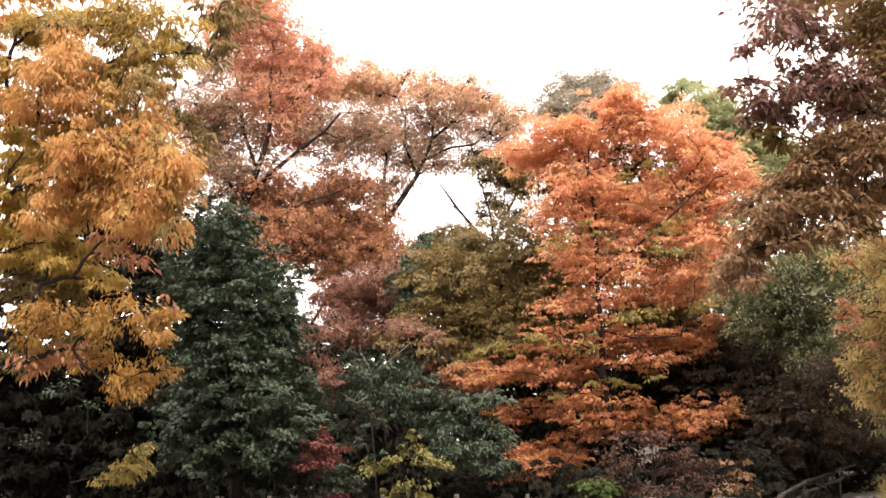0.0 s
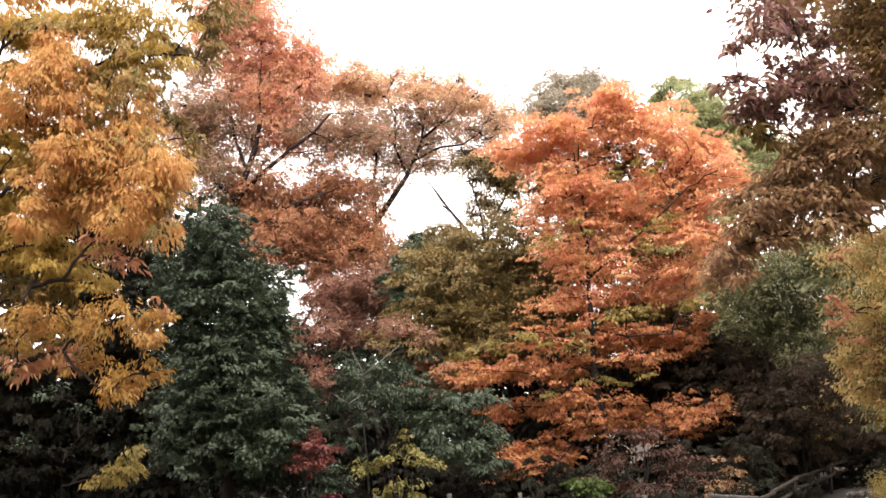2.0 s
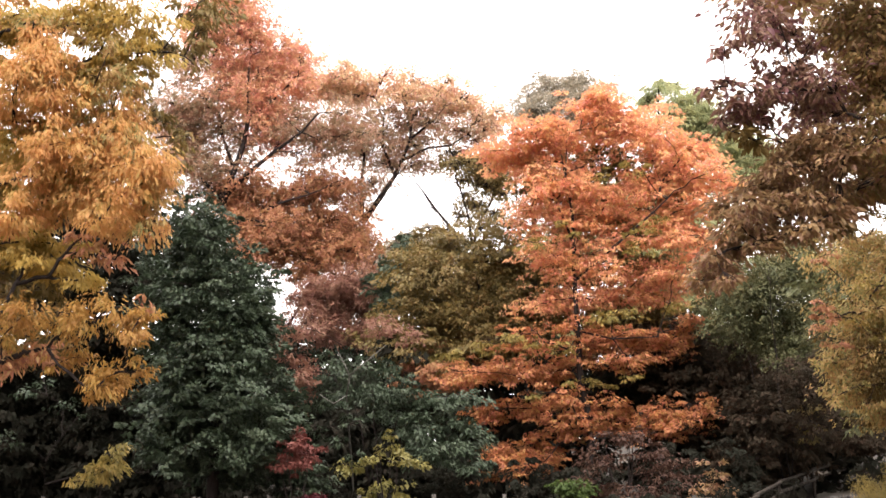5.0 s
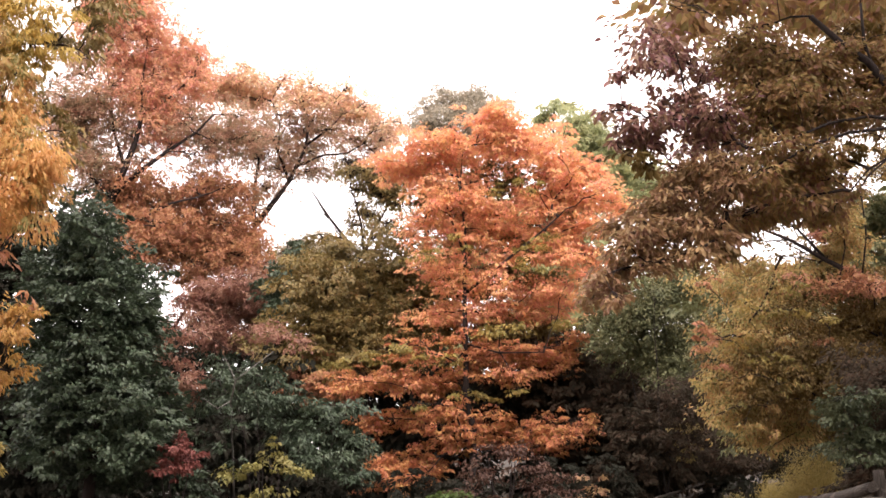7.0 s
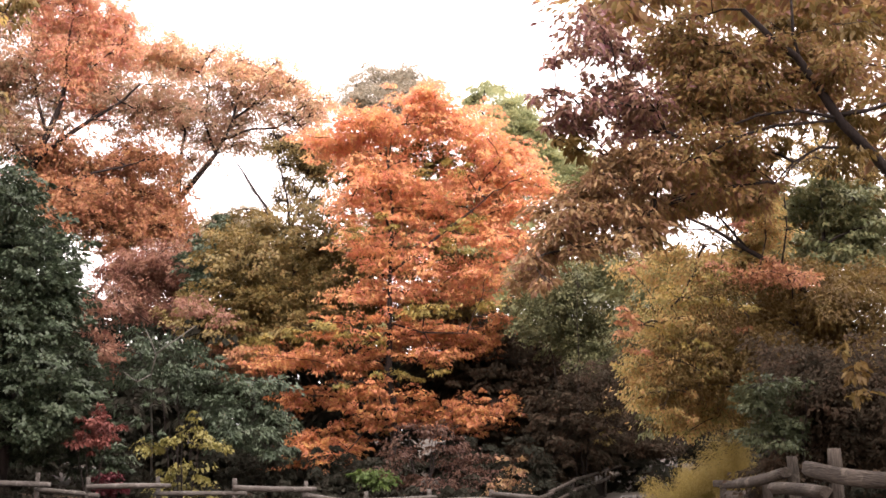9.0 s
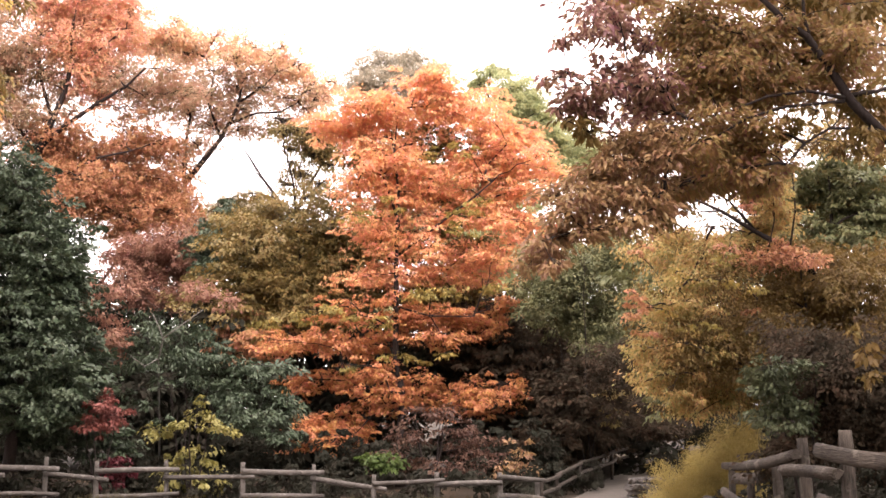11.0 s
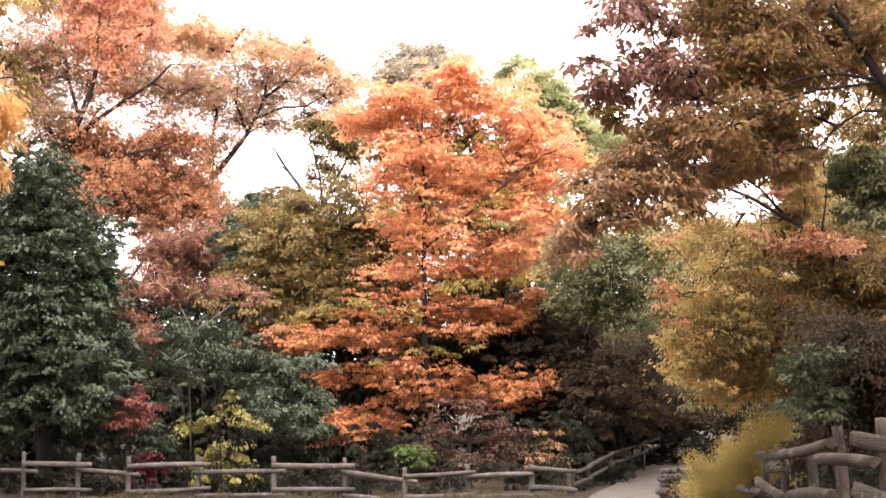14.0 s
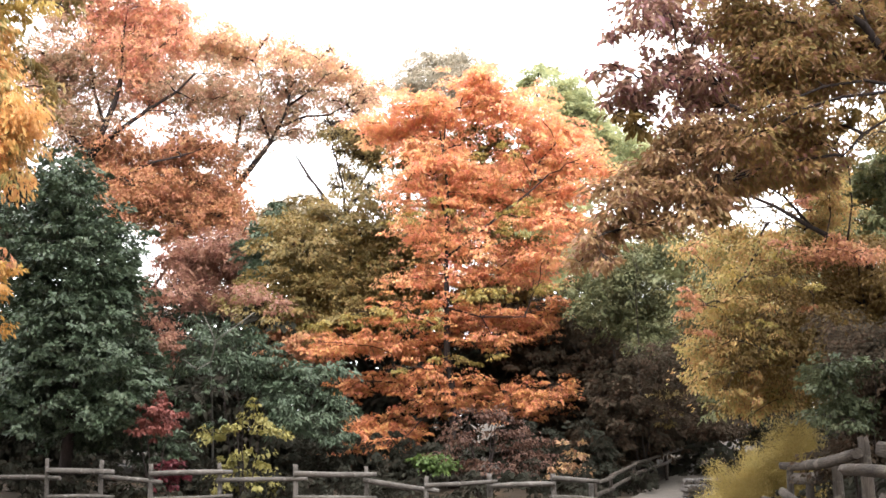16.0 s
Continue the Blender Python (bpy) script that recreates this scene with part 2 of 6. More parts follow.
    """Fills a crown: a further bough between every bough and its nearest neighbours, set a little deeper."""
    out = [(x, y, z, rx * FULLNESS * rng.uniform(0.85, 1.15), rz * FULLNESS * rng.uniform(0.85, 1.15)) for x, y, z, rx, rz in boughs]
    seen = set()
    for i, a in enumerate(boughs):
        near = sorted((math.hypot(a[0] - b[0], a[2] - b[2]), j) for j, b in enumerate(boughs) if j != i)[:3]
        for d, j in near:
            b = boughs[j]
            if (min(i, j), max(i, j)) in seen or d > 1.5 * (a[3] + b[3]) or rng.random() > share:
                continue
            seen.add((min(i, j), max(i, j)))
            s = rng.uniform(0.35, 0.65)
            k = 0.5 * (a[3] + b[3])
            out.append((a[0] + (b[0] - a[0]) * s + rng.normal(0, 0.15) * k, a[1] + (b[1] - a[1]) * s + back * k + rng.normal(0, 0.3) * k,
                        a[2] + (b[2] - a[2]) * s + rng.normal(0, 0.1) * k, k * rng.uniform(0.95, 1.25), 0.5 * (a[4] + b[4]) * rng.uniform(1.0, 1.4)))
    for x, y, z, rx, rz in boughs:
        if rng.random() < share:
            out.append((x + rng.normal(0, 0.4) * rx, y + (1.0 + back) * rx * rng.uniform(0.8, 1.3), z + rng.normal(0.1, 0.4) * rz, rx * rng.uniform(1.1, 1.5), rz * rng.uniform(1.1, 1.6)))
    return out


def leaf_mesh(name, boughs, size, per_area, material, parent, seed, flat=0.6, droop=0.5, spray=0.32, wide=0.62, fine=False, deep=1.0, fill=1.0, lps=42, loose=0.0):
    """The leaves of a crown: sprays of small folded leaves gathered round every bough."""
    rng = np.random.default_rng(seed)
    cs, axs, ups = [], [], []
    if fill:
        boughs = thicken(boughs, rng, fill)
    for x, y, z, rx, rz in boughs:
        ry = deep * (0.5 * rx + 0.5 * rz)
        area = math.pi * rx * rz
        n_leaf = int(LEAFINESS * per_area * area / (size * size))
        n_spray = max(5, int(n_leaf / lps))
        u = rng.normal(size=(n_spray, 3))
        u /= np.linalg.norm(u, axis=1)[:, None]
        r = rng.random(n_spray) ** 0.42 * rng.choice([0.85, 1.0, 1.0 + loose, 1.25 + 1.5 * loose], n_spray)
        r *= 1 + 0.16 * np.sin(u[:, 0] * 7 + x) * np.cos(u[:, 2] * 6 + z) + rng.normal(0, 0.09, n_spray)
        r = np.minimum(r, 1.26 + 1.2 * loose)
        sc = u * r[:, None] * np.array([rx, ry, rz]) + np.array([x, y, z])
        own = rng.integers(0, n_spray, n_leaf)
        sp = min(spray, 0.5 * rx) * rng.uniform(0.55, 1.5, n_spray)
        ring = np.sqrt(rng.random(n_leaf)) * sp[own]
        turn = rng.uniform(0, 2 * math.pi, n_leaf)
        off = np.stack([ring * np.cos(turn), ring * np.sin(turn), rng.normal(0, 0.3 * flat, n_leaf) * sp[own]], 1)
        off[:, 2] -= 0.35 * (off[:, 0] ** 2 + off[:, 1] ** 2) / np.maximum(sp[own], 0.05)
        c = sc[own] + off
        out = u[own] * np.array([1, 1, 0.5]) + off / np.maximum(sp[own], 0.05)[:, None] * 0.8 + rng.normal(size=(n_leaf, 3)) * 0.45
        out[:, 2] -= droop
        tilt = rng.normal(size=(n_spray, 3)) * 0.55 + u * np.array([0.5, 0.5, 0.2])
        ups.append(tilt[own])
        cs.append(c)
        axs.append(out)
    c = np.concatenate(cs)
    a = np.concatenate(axs)
    a /= np.linalg.norm(a, axis=1)[:, None] + 1e-9
    n = len(c)
    up = np.array([0, 0, 1.0]) + np.concatenate(ups) + rng.normal(size=(n, 3)) * 0.32
    s = np.cross(a, up)
    s /= np.linalg.norm(s, axis=1)[:, None] + 1e-9
    nn = np.cross(s, a)
    L = (size * rng.uniform(0.65, 1.25, n))[:, None]
    W = L * wide * rng.uniform(0.75, 1.1, n)[:, None] * 0.5
    base = c - a * L * 0.5
    if fine:
        vs = [base, c - a * L * 0.22 + s * W * 0.9 + nn * W * 0.35, c + a * L * 0.15 + s * W * 0.85 + nn * W * 0.3, c + a * L * 0.5 - nn * L * 0.12,
              c + a * L * 0.15 - s * W * 0.85 + nn * W * 0.3, c - a * L * 0.22 - s * W * 0.9 + nn * W * 0.35]
        idx = [(0, 1, 2, 3), (0, 3, 4, 5)]
    else:
        m = c - a * L * 0.05
        vs = [base, m + s * W + nn * W * 0.4, c + a * L * 0.5 - nn * L * 0.1, m - s * W + nn * W * 0.4]
        idx = [(0, 1, 2), (0, 2, 3)]
    k = len(vs)
    v = np.stack(vs, 1).reshape(-1, 3)
    q = len(idx[0])
    f = (np.arange(n)[:, None, None] * k + np.array(idx)[None]).reshape(-1)
    me = bpy.data.meshes.new(name)
    me.vertices.add(len(v))
    me.vertices.foreach_set("co", v.astype(np.float32).ravel())
    me.loops.add(len(f))
    me.loops.foreach_set("vertex_index", f.astype(np.int32))
    me.polygons.add(n * len(idx))
    me.polygons.foreach_set("loop_start", (np.arange(n * len(idx)) * q).astype(np.int32))
    me.polygons.foreach_set("loop_total", np.full(n * len(idx), q, np.int32))
    me.update(calc_edges=True)
    me.materials.append(material)
    ob = new(name, me)
    if parent is not None:
        ob.parent = parent
    ob["kind"] = "stuff"
    return ob


def tree(name, label, category, at, crowns, bark, trunk_r, seed, top=None, lean=(0, 0), twig=3, stems=1, limb_r=0.03, first=0.2, extra=(), group=""):
    """A tree or shrub: rooted trunk, a limb to every bough, and its leaves.
    crowns: (part name, label, boughs, material, leaf length, leaves per area, other settings)."""
    rnd = random.Random(seed)
    gz = ground_z(*at)
    root = tagged(new(name), label, category, group)
    root.location = (at[0], at[1], gz)
    allb = [(b[0], b[1], b[2] - gz, b[3], b[4]) for c in crowns for b in c[2]]
    topz = top if top else max(b[2] for b in allb) * 0.9
    trunks = []
    for si in range(stems):
        ang = 2 * math.pi * si / max(1, stems) + rnd.uniform(0, 1)
        off = 0.0 if stems == 1 else trunk_r * 2.2
        sp = 0.0 if stems == 1 else 0.18 * topz
        pts, rad = [], []
        n = 9
        for i in range(n + 1):
            s = i / n
            pts.append(Vector((lean[0] * topz * s * s + math.cos(ang) * (off + sp * s) + rnd.uniform(-1, 1) * 0.012 * topz,
                               lean[1] * topz * s + math.sin(ang) * (off + sp * s) + rnd.uniform(-1, 1) * 0.012 * topz, topz * s - (0.15 if i == 0 else 0))))
            rad.append(trunk_r * ((1 - s) ** 0.8 * 0.93 + 0.07) * (1.5 if i == 0 else 1))
        v, f = tube(pts, rad, 10, wob=0.07, rnd=rnd)
        stem = mesh_object("trunk", v, f, bark, root)
        trunks.append((pts, rad, stem))
    nodes = []
    for pts, rad, stem in trunks:
        nodes += [(p, 0.0, None) for p in pts if p.z > first * topz]
    for pts, r0, r1 in extra:
        way = [Vector(p) - Vector((at[0], at[1], gz)) for p in pts]
        k = len(way) - 1
        v, f = tube(way, [r0 + (r1 - r0) * i / k for i in range(k + 1)], 10, wob=0.08, rnd=rnd)
        mesh_object("limb", v, f, bark, trunks[0][2])
        nodes += [(p, 0.3, None) for p in way[1:]]
    order = sorted(range(len(allb)), key=lambda i: min((Vector(allb[i][:3]) - q[0]).length for q in nodes))
    made = []
    for i in order:
        c = Vector(allb[i][:3])
        cost = [(c - q).length * (1.0 + 0.9 * max(0.0, (q.z - c.z) / ((c - q).length + 0.01))) + 0.3 * far for q, far, _ in nodes]
        j = cost.index(min(cost))
        q, far, owner = nodes[j]
        way = bend(q, c, 0.07, rnd)
        d = (c - q).length
        made.append([way, owner, allb[i], 1])
        nodes.append((way[3], far + d * 0.5, len(made) - 1))
        nodes.append((way[6], far + d, len(made) - 1))
    for m in reversed(made):
        if m[1] is not None:
            made[m[1]][3] += m[3]
    for way, owner, (bx, by, bz, rx, rz), load in made:
        r0 = limb_r * load ** 0.5
        v, f = tube(way, [r0 * (1 - 0.5 * k / 6) for k in range(7)], 6, wob=0.08, rnd=rnd, cap=False)
        for k in range(twig):
            p0 = way[rnd.choice((3, 4, 5, 6))]
            u = Vector((rnd.gauss(0, 1), rnd.gauss(0, 1), rnd.gauss(0.3, 0.7))).normalized()
            p1 = Vector((bx + u.x * rx * 0.85, by + u.y * rx * 0.7, bz + u.z * rz * 0.85))
            tw = bend(p0, p1, 0.06, rnd, 4, 0.12)
            tube(tw, [limb_r * 0.45 * (1 - 0.7 * j / 4) + 0.003 for j in range(5)], 4, v, f, cap=False)
        mesh_object("limb", v, f, bark, trunks[0][2])
    for ci, (pn, pl, boughs, mat, size, dens, kw) in enumerate(crowns):
        bl = [(b[0], b[1], b[2] - gz, b[3], b[4]) for b in boughs]
        ob = leaf_mesh(pn, bl, size, dens, mat, root, seed * 10 + ci, **kw)
        if pl:
            ob["label"] = pl
    return root


# ---- crowns: boughs as (across, back, height, half width, half height), from the trunk's foot ----
SAPLING_AT = (-12.64, 30)
SAPLING_LEAF = [
    (0.3, -0.1, 2.6, 0.26, 0.18), (0.4, 0.1, 2.3, 0.23, 0.2), (-0.2, 0.2, 2.2, 0.32, 0.18), (-0.6, -0.3, 2, 0.17, 0.07),
    (0.2, -0.2, 2.3, 0.31, 0.25),
]
HICKORY_AT = (-16.77, 27)
HICKORY_DEEP = [
    (1.4, 2.6, 7.5, 0.43, 0.25), (1.8, 2.1, 6.8, 0.45, 0.24), (2.5, 1.8, 6.9, 0.41, 0.21), (1.5, 2.5, 6.3, 0.42, 0.27),
    (2, 2.6, 6.4, 0.42, 0.25), (1.6, 2.4, 5.6, 0.45, 0.27), (2.2, 2.5, 5.8, 0.45, 0.25), (3.2, 1.8, 6.8, 0.39, 0.19),
    (3.3, 2, 6.1, 0.39, 0.19), (1.6, 2.7, 7.9, 0.43, 0.22), (3, 2.3, 5.5, 0.39, 0.19), (1.8, 2.3, 5, 0.42, 0.22),
]
HICKORY_EDGE = [
    (5, 0.3, 11.2, 0.31, 0.23), (5.3, 0.6, 10.6, 0.32, 0.23), (5.9, 0.3, 10.1, 0.31, 0.23), (6.3, 0.4, 9.5, 0.29, 0.23),
    (6.6, 0.7, 9, 0.27, 0.21), (6.4, 0.5, 8.4, 0.29, 0.2), (5.9, 0.2, 11.5, 0.31, 0.19), (5.3, -0, 11.6, 0.34, 0.19),
    (4.4, 0.3, 12, 0.34, 0.2), (4.6, 0.3, 10.3, 0.34, 0.23), (4.1, 0.5, 13, 0.39, 0.19), (4.8, 0.8, 13.3, 0.4, 0.18),
    (5.7, 0, 12.4, 0.31, 0.15), (3.6, -0, 13.2, 0.39, 0.19), (5.4, 0.7, 9.5, 0.32, 0.21), (2.2, 0.9, 13.6, 0.4, 0.21),
    (6.5, -0.1, 7.8, 0.26, 0.18), (3.8, 0.2, 11.7, 0.31, 0.23),
]
HICKORY_INNER = [
    (1.7, 1, 12.6, 0.4, 0.31), (1.7, 1.2, 11.8, 0.4, 0.34), (1.6, 1.4, 11, 0.41, 0.34), (1.6, 1.6, 10.2, 0.46, 0.32),
    (2, 1.6, 9.5, 0.47, 0.29), (1.9, 0.7, 9.1, 0.34, 0.31), (1.8, 1.4, 8.5, 0.46, 0.32), (2.4, 1.6, 8.5, 0.46, 0.27),
    (1.7, 1.4, 7.8, 0.46, 0.24), (2.8, 1, 10.4, 0.43, 0.26), (3.4, 1.1, 10.9, 0.35, 0.26), (4.2, 0.8, 11, 0.27, 0.23),
    (4.4, 1.1, 12.2, 0.46, 0.24), (5.2, 1.2, 12.5, 0.38, 0.18), (3.2, 1.2, 7.9, 0.46, 0.21), (4, 0.9, 9.2, 0.45, 0.26),
    (4.9, 1.1, 9.2, 0.46, 0.24), (5.3, 1.6, 10.8, 0.33, 0.21), (6, 0.9, 9.9, 0.29, 0.21), (2.3, 1.6, 13.7, 0.46, 0.27),
]
HICKORY_GOLD = [
    (3.5, -0.5, 11.6, 0.57, 0.44), (4.2, -0.5, 12.1, 0.42, 0.34), (2.8, 0.6, 10.9, 0.53, 0.28), (4.4, -0.6, 11, 0.35, 0.44),
    (3.7, 0, 12.8, 0.45, 0.28), (5.5, 0.6, 11.2, 0.44, 0.36), (5.7, 0.3, 10.3, 0.52, 0.2), (5.1, -0, 10, 0.62, 0.25),
    (4.3, -0.7, 9.8, 0.6, 0.27), (6.7, -0.5, 9.3, 0.48, 0.31), (6.7, 0, 8.9, 0.31, 0.23), (5.4, 0.4, 9.4, 0.59, 0.25),
    (4.2, 0.5, 9.4, 0.63, 0.26), (3.5, 0.1, 9.3, 0.52, 0.25), (6.2, -0.4, 8.6, 0.48, 0.2), (4.7, 0.3, 8.7, 0.57, 0.2),
    (3.6, 0.5, 8.7, 0.5, 0.23), (5.8, 0.6, 8.1, 0.55, 0.2), (5.5, -0.5, 7.9, 0.43, 0.17), (3.3, -0.3, 8.2, 0.38, 0.22),
]
HICKORY_LOW = [
    (3.7, -0.3, 5.9, 0.64, 0.2), (2.9, 0.1, 6, 0.39, 0.28), (4.8, -0.4, 5.8, 0.43, 0.21), (4.6, 0, 5.5, 0.49, 0.15),
    (5.6, -0.1, 5.9, 0.49, 0.2), (5.3, -0.1, 5.6, 0.44, 0.15), (6.3, -0.5, 5.2, 0.3, 0.15), (5.6, 0.1, 4.4, 0.54, 0.18),
    (5.4, -0.2, 4.1, 0.36, 0.17), (6.2, 0.3, 4.4, 0.26, 0.13), (4.3, 0.1, 4.7, 0.31, 0.14), (4.7, 0.5, 4.9, 0.32, 0.1),
    (6.5, -0.3, 5.6, 0.2, 0.15), (3.1, -0.3, 5.3, 0.33, 0.15), (5.2, 0.1, 3.9, 0.13, 0.13),
]
HICKORY_OLIVE = [
    (3.3, 0.5, 13.8, 0.59, 0.2), (4.4, 0.9, 13.6, 0.53, 0.23), (4.9, 0.9, 13.9, 0.64, 0.21), (6, 0.5, 13.4, 0.55, 0.22),
    (2.4, 1, 13.7, 0.46, 0.29), (2.7, 0.6, 10.3, 0.33, 0.28), (4.9, 0.9, 12.5, 0.45, 0.22), (4.5, 1.1, 12, 0.4, 0.29),
    (5.2, 0.8, 12.9, 0.45, 0.15), (6.1, 0.6, 12.4, 0.33, 0.15), (6, 1.3, 12.3, 0.2, 0.16), (3.6, 1.5, 7.2, 0.6, 0.16),
    (3.4, 0.4, 7.3, 0.58, 0.19), (2.6, 1, 7.9, 0.46, 0.21), (4.5, 0.8, 6.8, 0.4, 0.12), (5, 1.2, 10.9, 0.32, 0.2),
    (3.7, 1.3, 7.8, 0.41, 0.13),
]
HICKORY_SHADY = [
    (6.9, 2.4, 14, 0.45, 0.26), (7.1, 2.2, 13.4, 0.34, 0.22), (6.6, 2.5, 12.9, 0.48, 0.16), (5.9, 2.9, 13.3, 0.34, 0.21),
    (7.2, 2.3, 14.4, 0.48, 0.16), (5.7, 2.2, 13.5, 0.42, 0.19), (5, 2.7, 12.5, 0.43, 0.17), (7, 2.1, 12.5, 0.33, 0.12),
    (3.7, 2.9, 12.4, 0.43, 0.22), (5.3, 2.6, 11.9, 0.26, 0.19), (6, 2.2, 11.4, 0.25, 0.19), (5.9, 3, 11.2, 0.32, 0.2),
    (6.7, 2.5, 10.7, 0.39, 0.19), (6.1, 3.1, 10.3, 0.29, 0.17),
]
HICKORY_RED = [
    (3.2, 0.5, 5, 0.45, 0.19), (5, 0.6, 7.3, 0.37, 0.13), (5.7, 0.1, 7.1, 0.18, 0.11), (4.8, 0.2, 7.7, 0.31, 0.16),
    (6.3, 0.4, 6, 0.21, 0.15), (4, 0.2, 5.1, 0.26, 0.1), (3, -0.1, 4.8, 0.28, 0.15),
]
# Boughs added above the view, mostly unseen, to shade the hollow below.
HICKORY_OVER = [
    (5.4, 1, 15.1, 1.3, 0.78), (0.8, 0, 14.8, 1.38, 1),
    (2.5, 4, 17.1, 1.58, 0.72), (0.3, -1, 11.4, 1.21, 1.45), (-0.2, 0, 8.4, 1.13, 1.5), (5.9, 3, 16.3, 1.11, 0.7),
    (0.2, 2, 17, 1.62, 0.81), (-0, 7, 18.6, 1.89, 0.79), (2.2, 8, 18.9, 1.95, 0.81), (-2.7, 5, 15.5, 1.63, 1.04),
    (5.3, 6, 16.8, 0.92, 0.46),
]
HOLLY_AT = (-12.26, 38)
HOLLY_LEAF = [
    (-0.5, -0.6, 10.4, 0.73, 0.73), (0.3, -0.2, 9.4, 0.88, 0.79), (-1.5, 1, 9.2, 0.81, 0.91), (1, -0.7, 8.1, 0.9, 0.78),
    (-1, 0.2, 7.5, 1.06, 0.98), (1, -1, 6.7, 1.07, 0.86), (-0.6, 0.3, 5.6, 1.21, 0.98), (1.1, 0.7, 5.4, 0.99, 0.81),
    (-0.8, -0.5, 3.8, 1.22, 0.96), (0.6, 1, 3.7, 1.36, 1), (-0.5, 1.2, 2.5, 1.45, 0.76), (1.8, -0.5, 2.7, 0.78, 0.7),
    (-1.4, 0.1, 6.2, 0.71, 0.88), (1.6, -0.6, 6.9, 0.52, 0.52), (-1.7, -0.5, 7.6, 0.7, 0.96), (-2.3, 1.2, 4.9, 0.73, 1),
    (2.3, 0, 4.3, 0.64, 0.67),
]
HOLLY_FRONT = [
    (0.3, -1.5, 9.5, 0.68, 0.61), (-0.3, -1.6, 7.9, 0.78, 0.78), (1, -1.6, 7.3, 0.78, 0.71), (0.4, -1.8, 6.3, 0.94, 0.77),
    (1.5, -1.6, 5.7, 0.78, 0.68), (-0.7, -1.6, 5.3, 0.78, 0.78), (0.9, -2, 4.5, 1, 0.77), (2, -1.6, 3.7, 0.74, 0.64),
    (-0.2, -2, 3, 1, 0.67), (1.4, -2, 2.7, 1, 0.67), (-1.5, -1, 3.3, 0.69, 0.86), (-2.7, 3, 6.8, 0.88, 0.88),
    (-1.4, 3, 9.1, 0.84, 0.76), (-1.1, 3, 8.1, 0.88, 0.76), (2.2, 1, 2.5, 0.65, 0.62), (2.5, 1, 1.8, 0.65, 0.54),
]
SHADE_AT = (-19.85, 42)
SHADE_LEAF = [
    (-0.6, -0.1, 5.5, 0.76, 0.31), (0.4, 0.6, 5, 0.77, 0.22), (-1.2, -0.4, 3.8, 0.56, 0.31), (1.2, 0.2, 4.5, 0.36, 0.16),
    (3.3, -0.2, 4.7, 0.52, 0.19), (-0.4, 0.7, 5.8, 0.49, 0.18),
]
SHADE_BACK = [
    (-4.1, 6, 5.5, 2.23, 1.34), (-0.4, 6, 5.3, 2.23, 1.34), (-7.3, 6, 4.3, 2.23, 1.78), (-3.6, 5.5, 3.2, 2.21, 1.32),
    (0.1, 6, 3, 2.23, 1.34), (2.4, 5, 4.2, 1.53, 1.53), (-7.8, 5, 6.9, 1.96, 1.53), (-2.4, 6, 7.3, 2.45, 1.11),
    (3.6, 4, 2.3, 1.71, 1.07), (3.9, 1, 11.4, 0.68, 0.68), (-2.9, 4, 9.9, 2.14, 0.98), (0.5, 4, 9.6, 1.92, 0.98),
    (2.6, 4, 9.5, 0.85, 0.98), (-1.9, 4, 11, 2.35, 1.28), (1.2, 4, 11.2, 1.71, 1.28), (-4.4, 4, 12.8, 1.92, 1.49),
    (-0.6, 5, 13.4, 1.75, 1.09), (-4.8, 5, 8.3, 1.96, 1.09), (0.3, 5, 7.7, 1.53, 0.87),
]
OAK_AT = (-18.19, 58)
OAK_LEFT = [
    (-3.6, 1.2, 22.4, 0.62, 0.55), (-2.3, 0.2, 20.8, 0.67, 0.54), (-3.7, 1.4, 20.5, 0.68, 0.61), (-2.2, 0.6, 19.3, 0.73, 0.54),
    (-3.5, 1.5, 18.7, 0.74, 0.55), (-1.8, 0.9, 18, 0.73, 0.49), (-2.8, 0.7, 17.2, 0.79, 0.44), (-1.1, 1, 17, 0.73, 0.44),
    (-1.7, 1.4, 20.4, 0.57, 0.5), (-0, 0.2, 17.5, 0.61, 0.43), (-4.3, 1.3, 21.5, 0.62, 0.55), (-4, 1.3, 17.3, 0.62, 0.5),
    (-2, 1.2, 16.5, 0.74, 0.33),
]
OAK_DEEP = [
    (7, -3.9, 10.9, 1.09, 0.55), (5.9, -2.8, 10.2, 1.11, 0.67), (7.1, -2.3, 9.6, 1.01, 0.62), (5.5, -4, 9.1, 0.9, 0.45),
    (6.3, -3.6, 8.3, 1.17, 0.45), (7.6, -2.7, 8.3, 1.01, 0.39), (8.6, -3.2, 8.3, 0.63, 0.33), (3.6, -2.4, 8.9, 0.8, 0.41),
    (4.7, -3.4, 10.1, 0.57, 0.36), (5.5, -2.7, 10.9, 0.53, 0.36), (4.1, -3, 7.8, 0.58, 0.36), (3.6, -2.1, 7, 0.64, 0.57),
    (3.7, -3.5, 5.6, 0.68, 0.56), (4, -3.3, 4.4, 0.52, 0.41), (8, -3.9, 10.3, 0.57, 0.45), (9.9, -3.2, 8.1, 0.89, 0.38),
]
OAK_TOP = [
    (0.8, -0.7, 25.5, 1.04, 0.66), (-0.3, 0.7, 24.6, 1.07, 0.76), (1.5, 0.3, 24.1, 1.25, 0.76), (3.5, 0.8, 23.9, 1.07, 0.71),
    (2.3, 0.5, 22.7, 1.26, 0.76), (0.4, 0.8, 23, 1.18, 0.76), (4.1, -0.2, 22, 0.77, 0.54), (1.2, 0.2, 21.4, 1.11, 0.76),
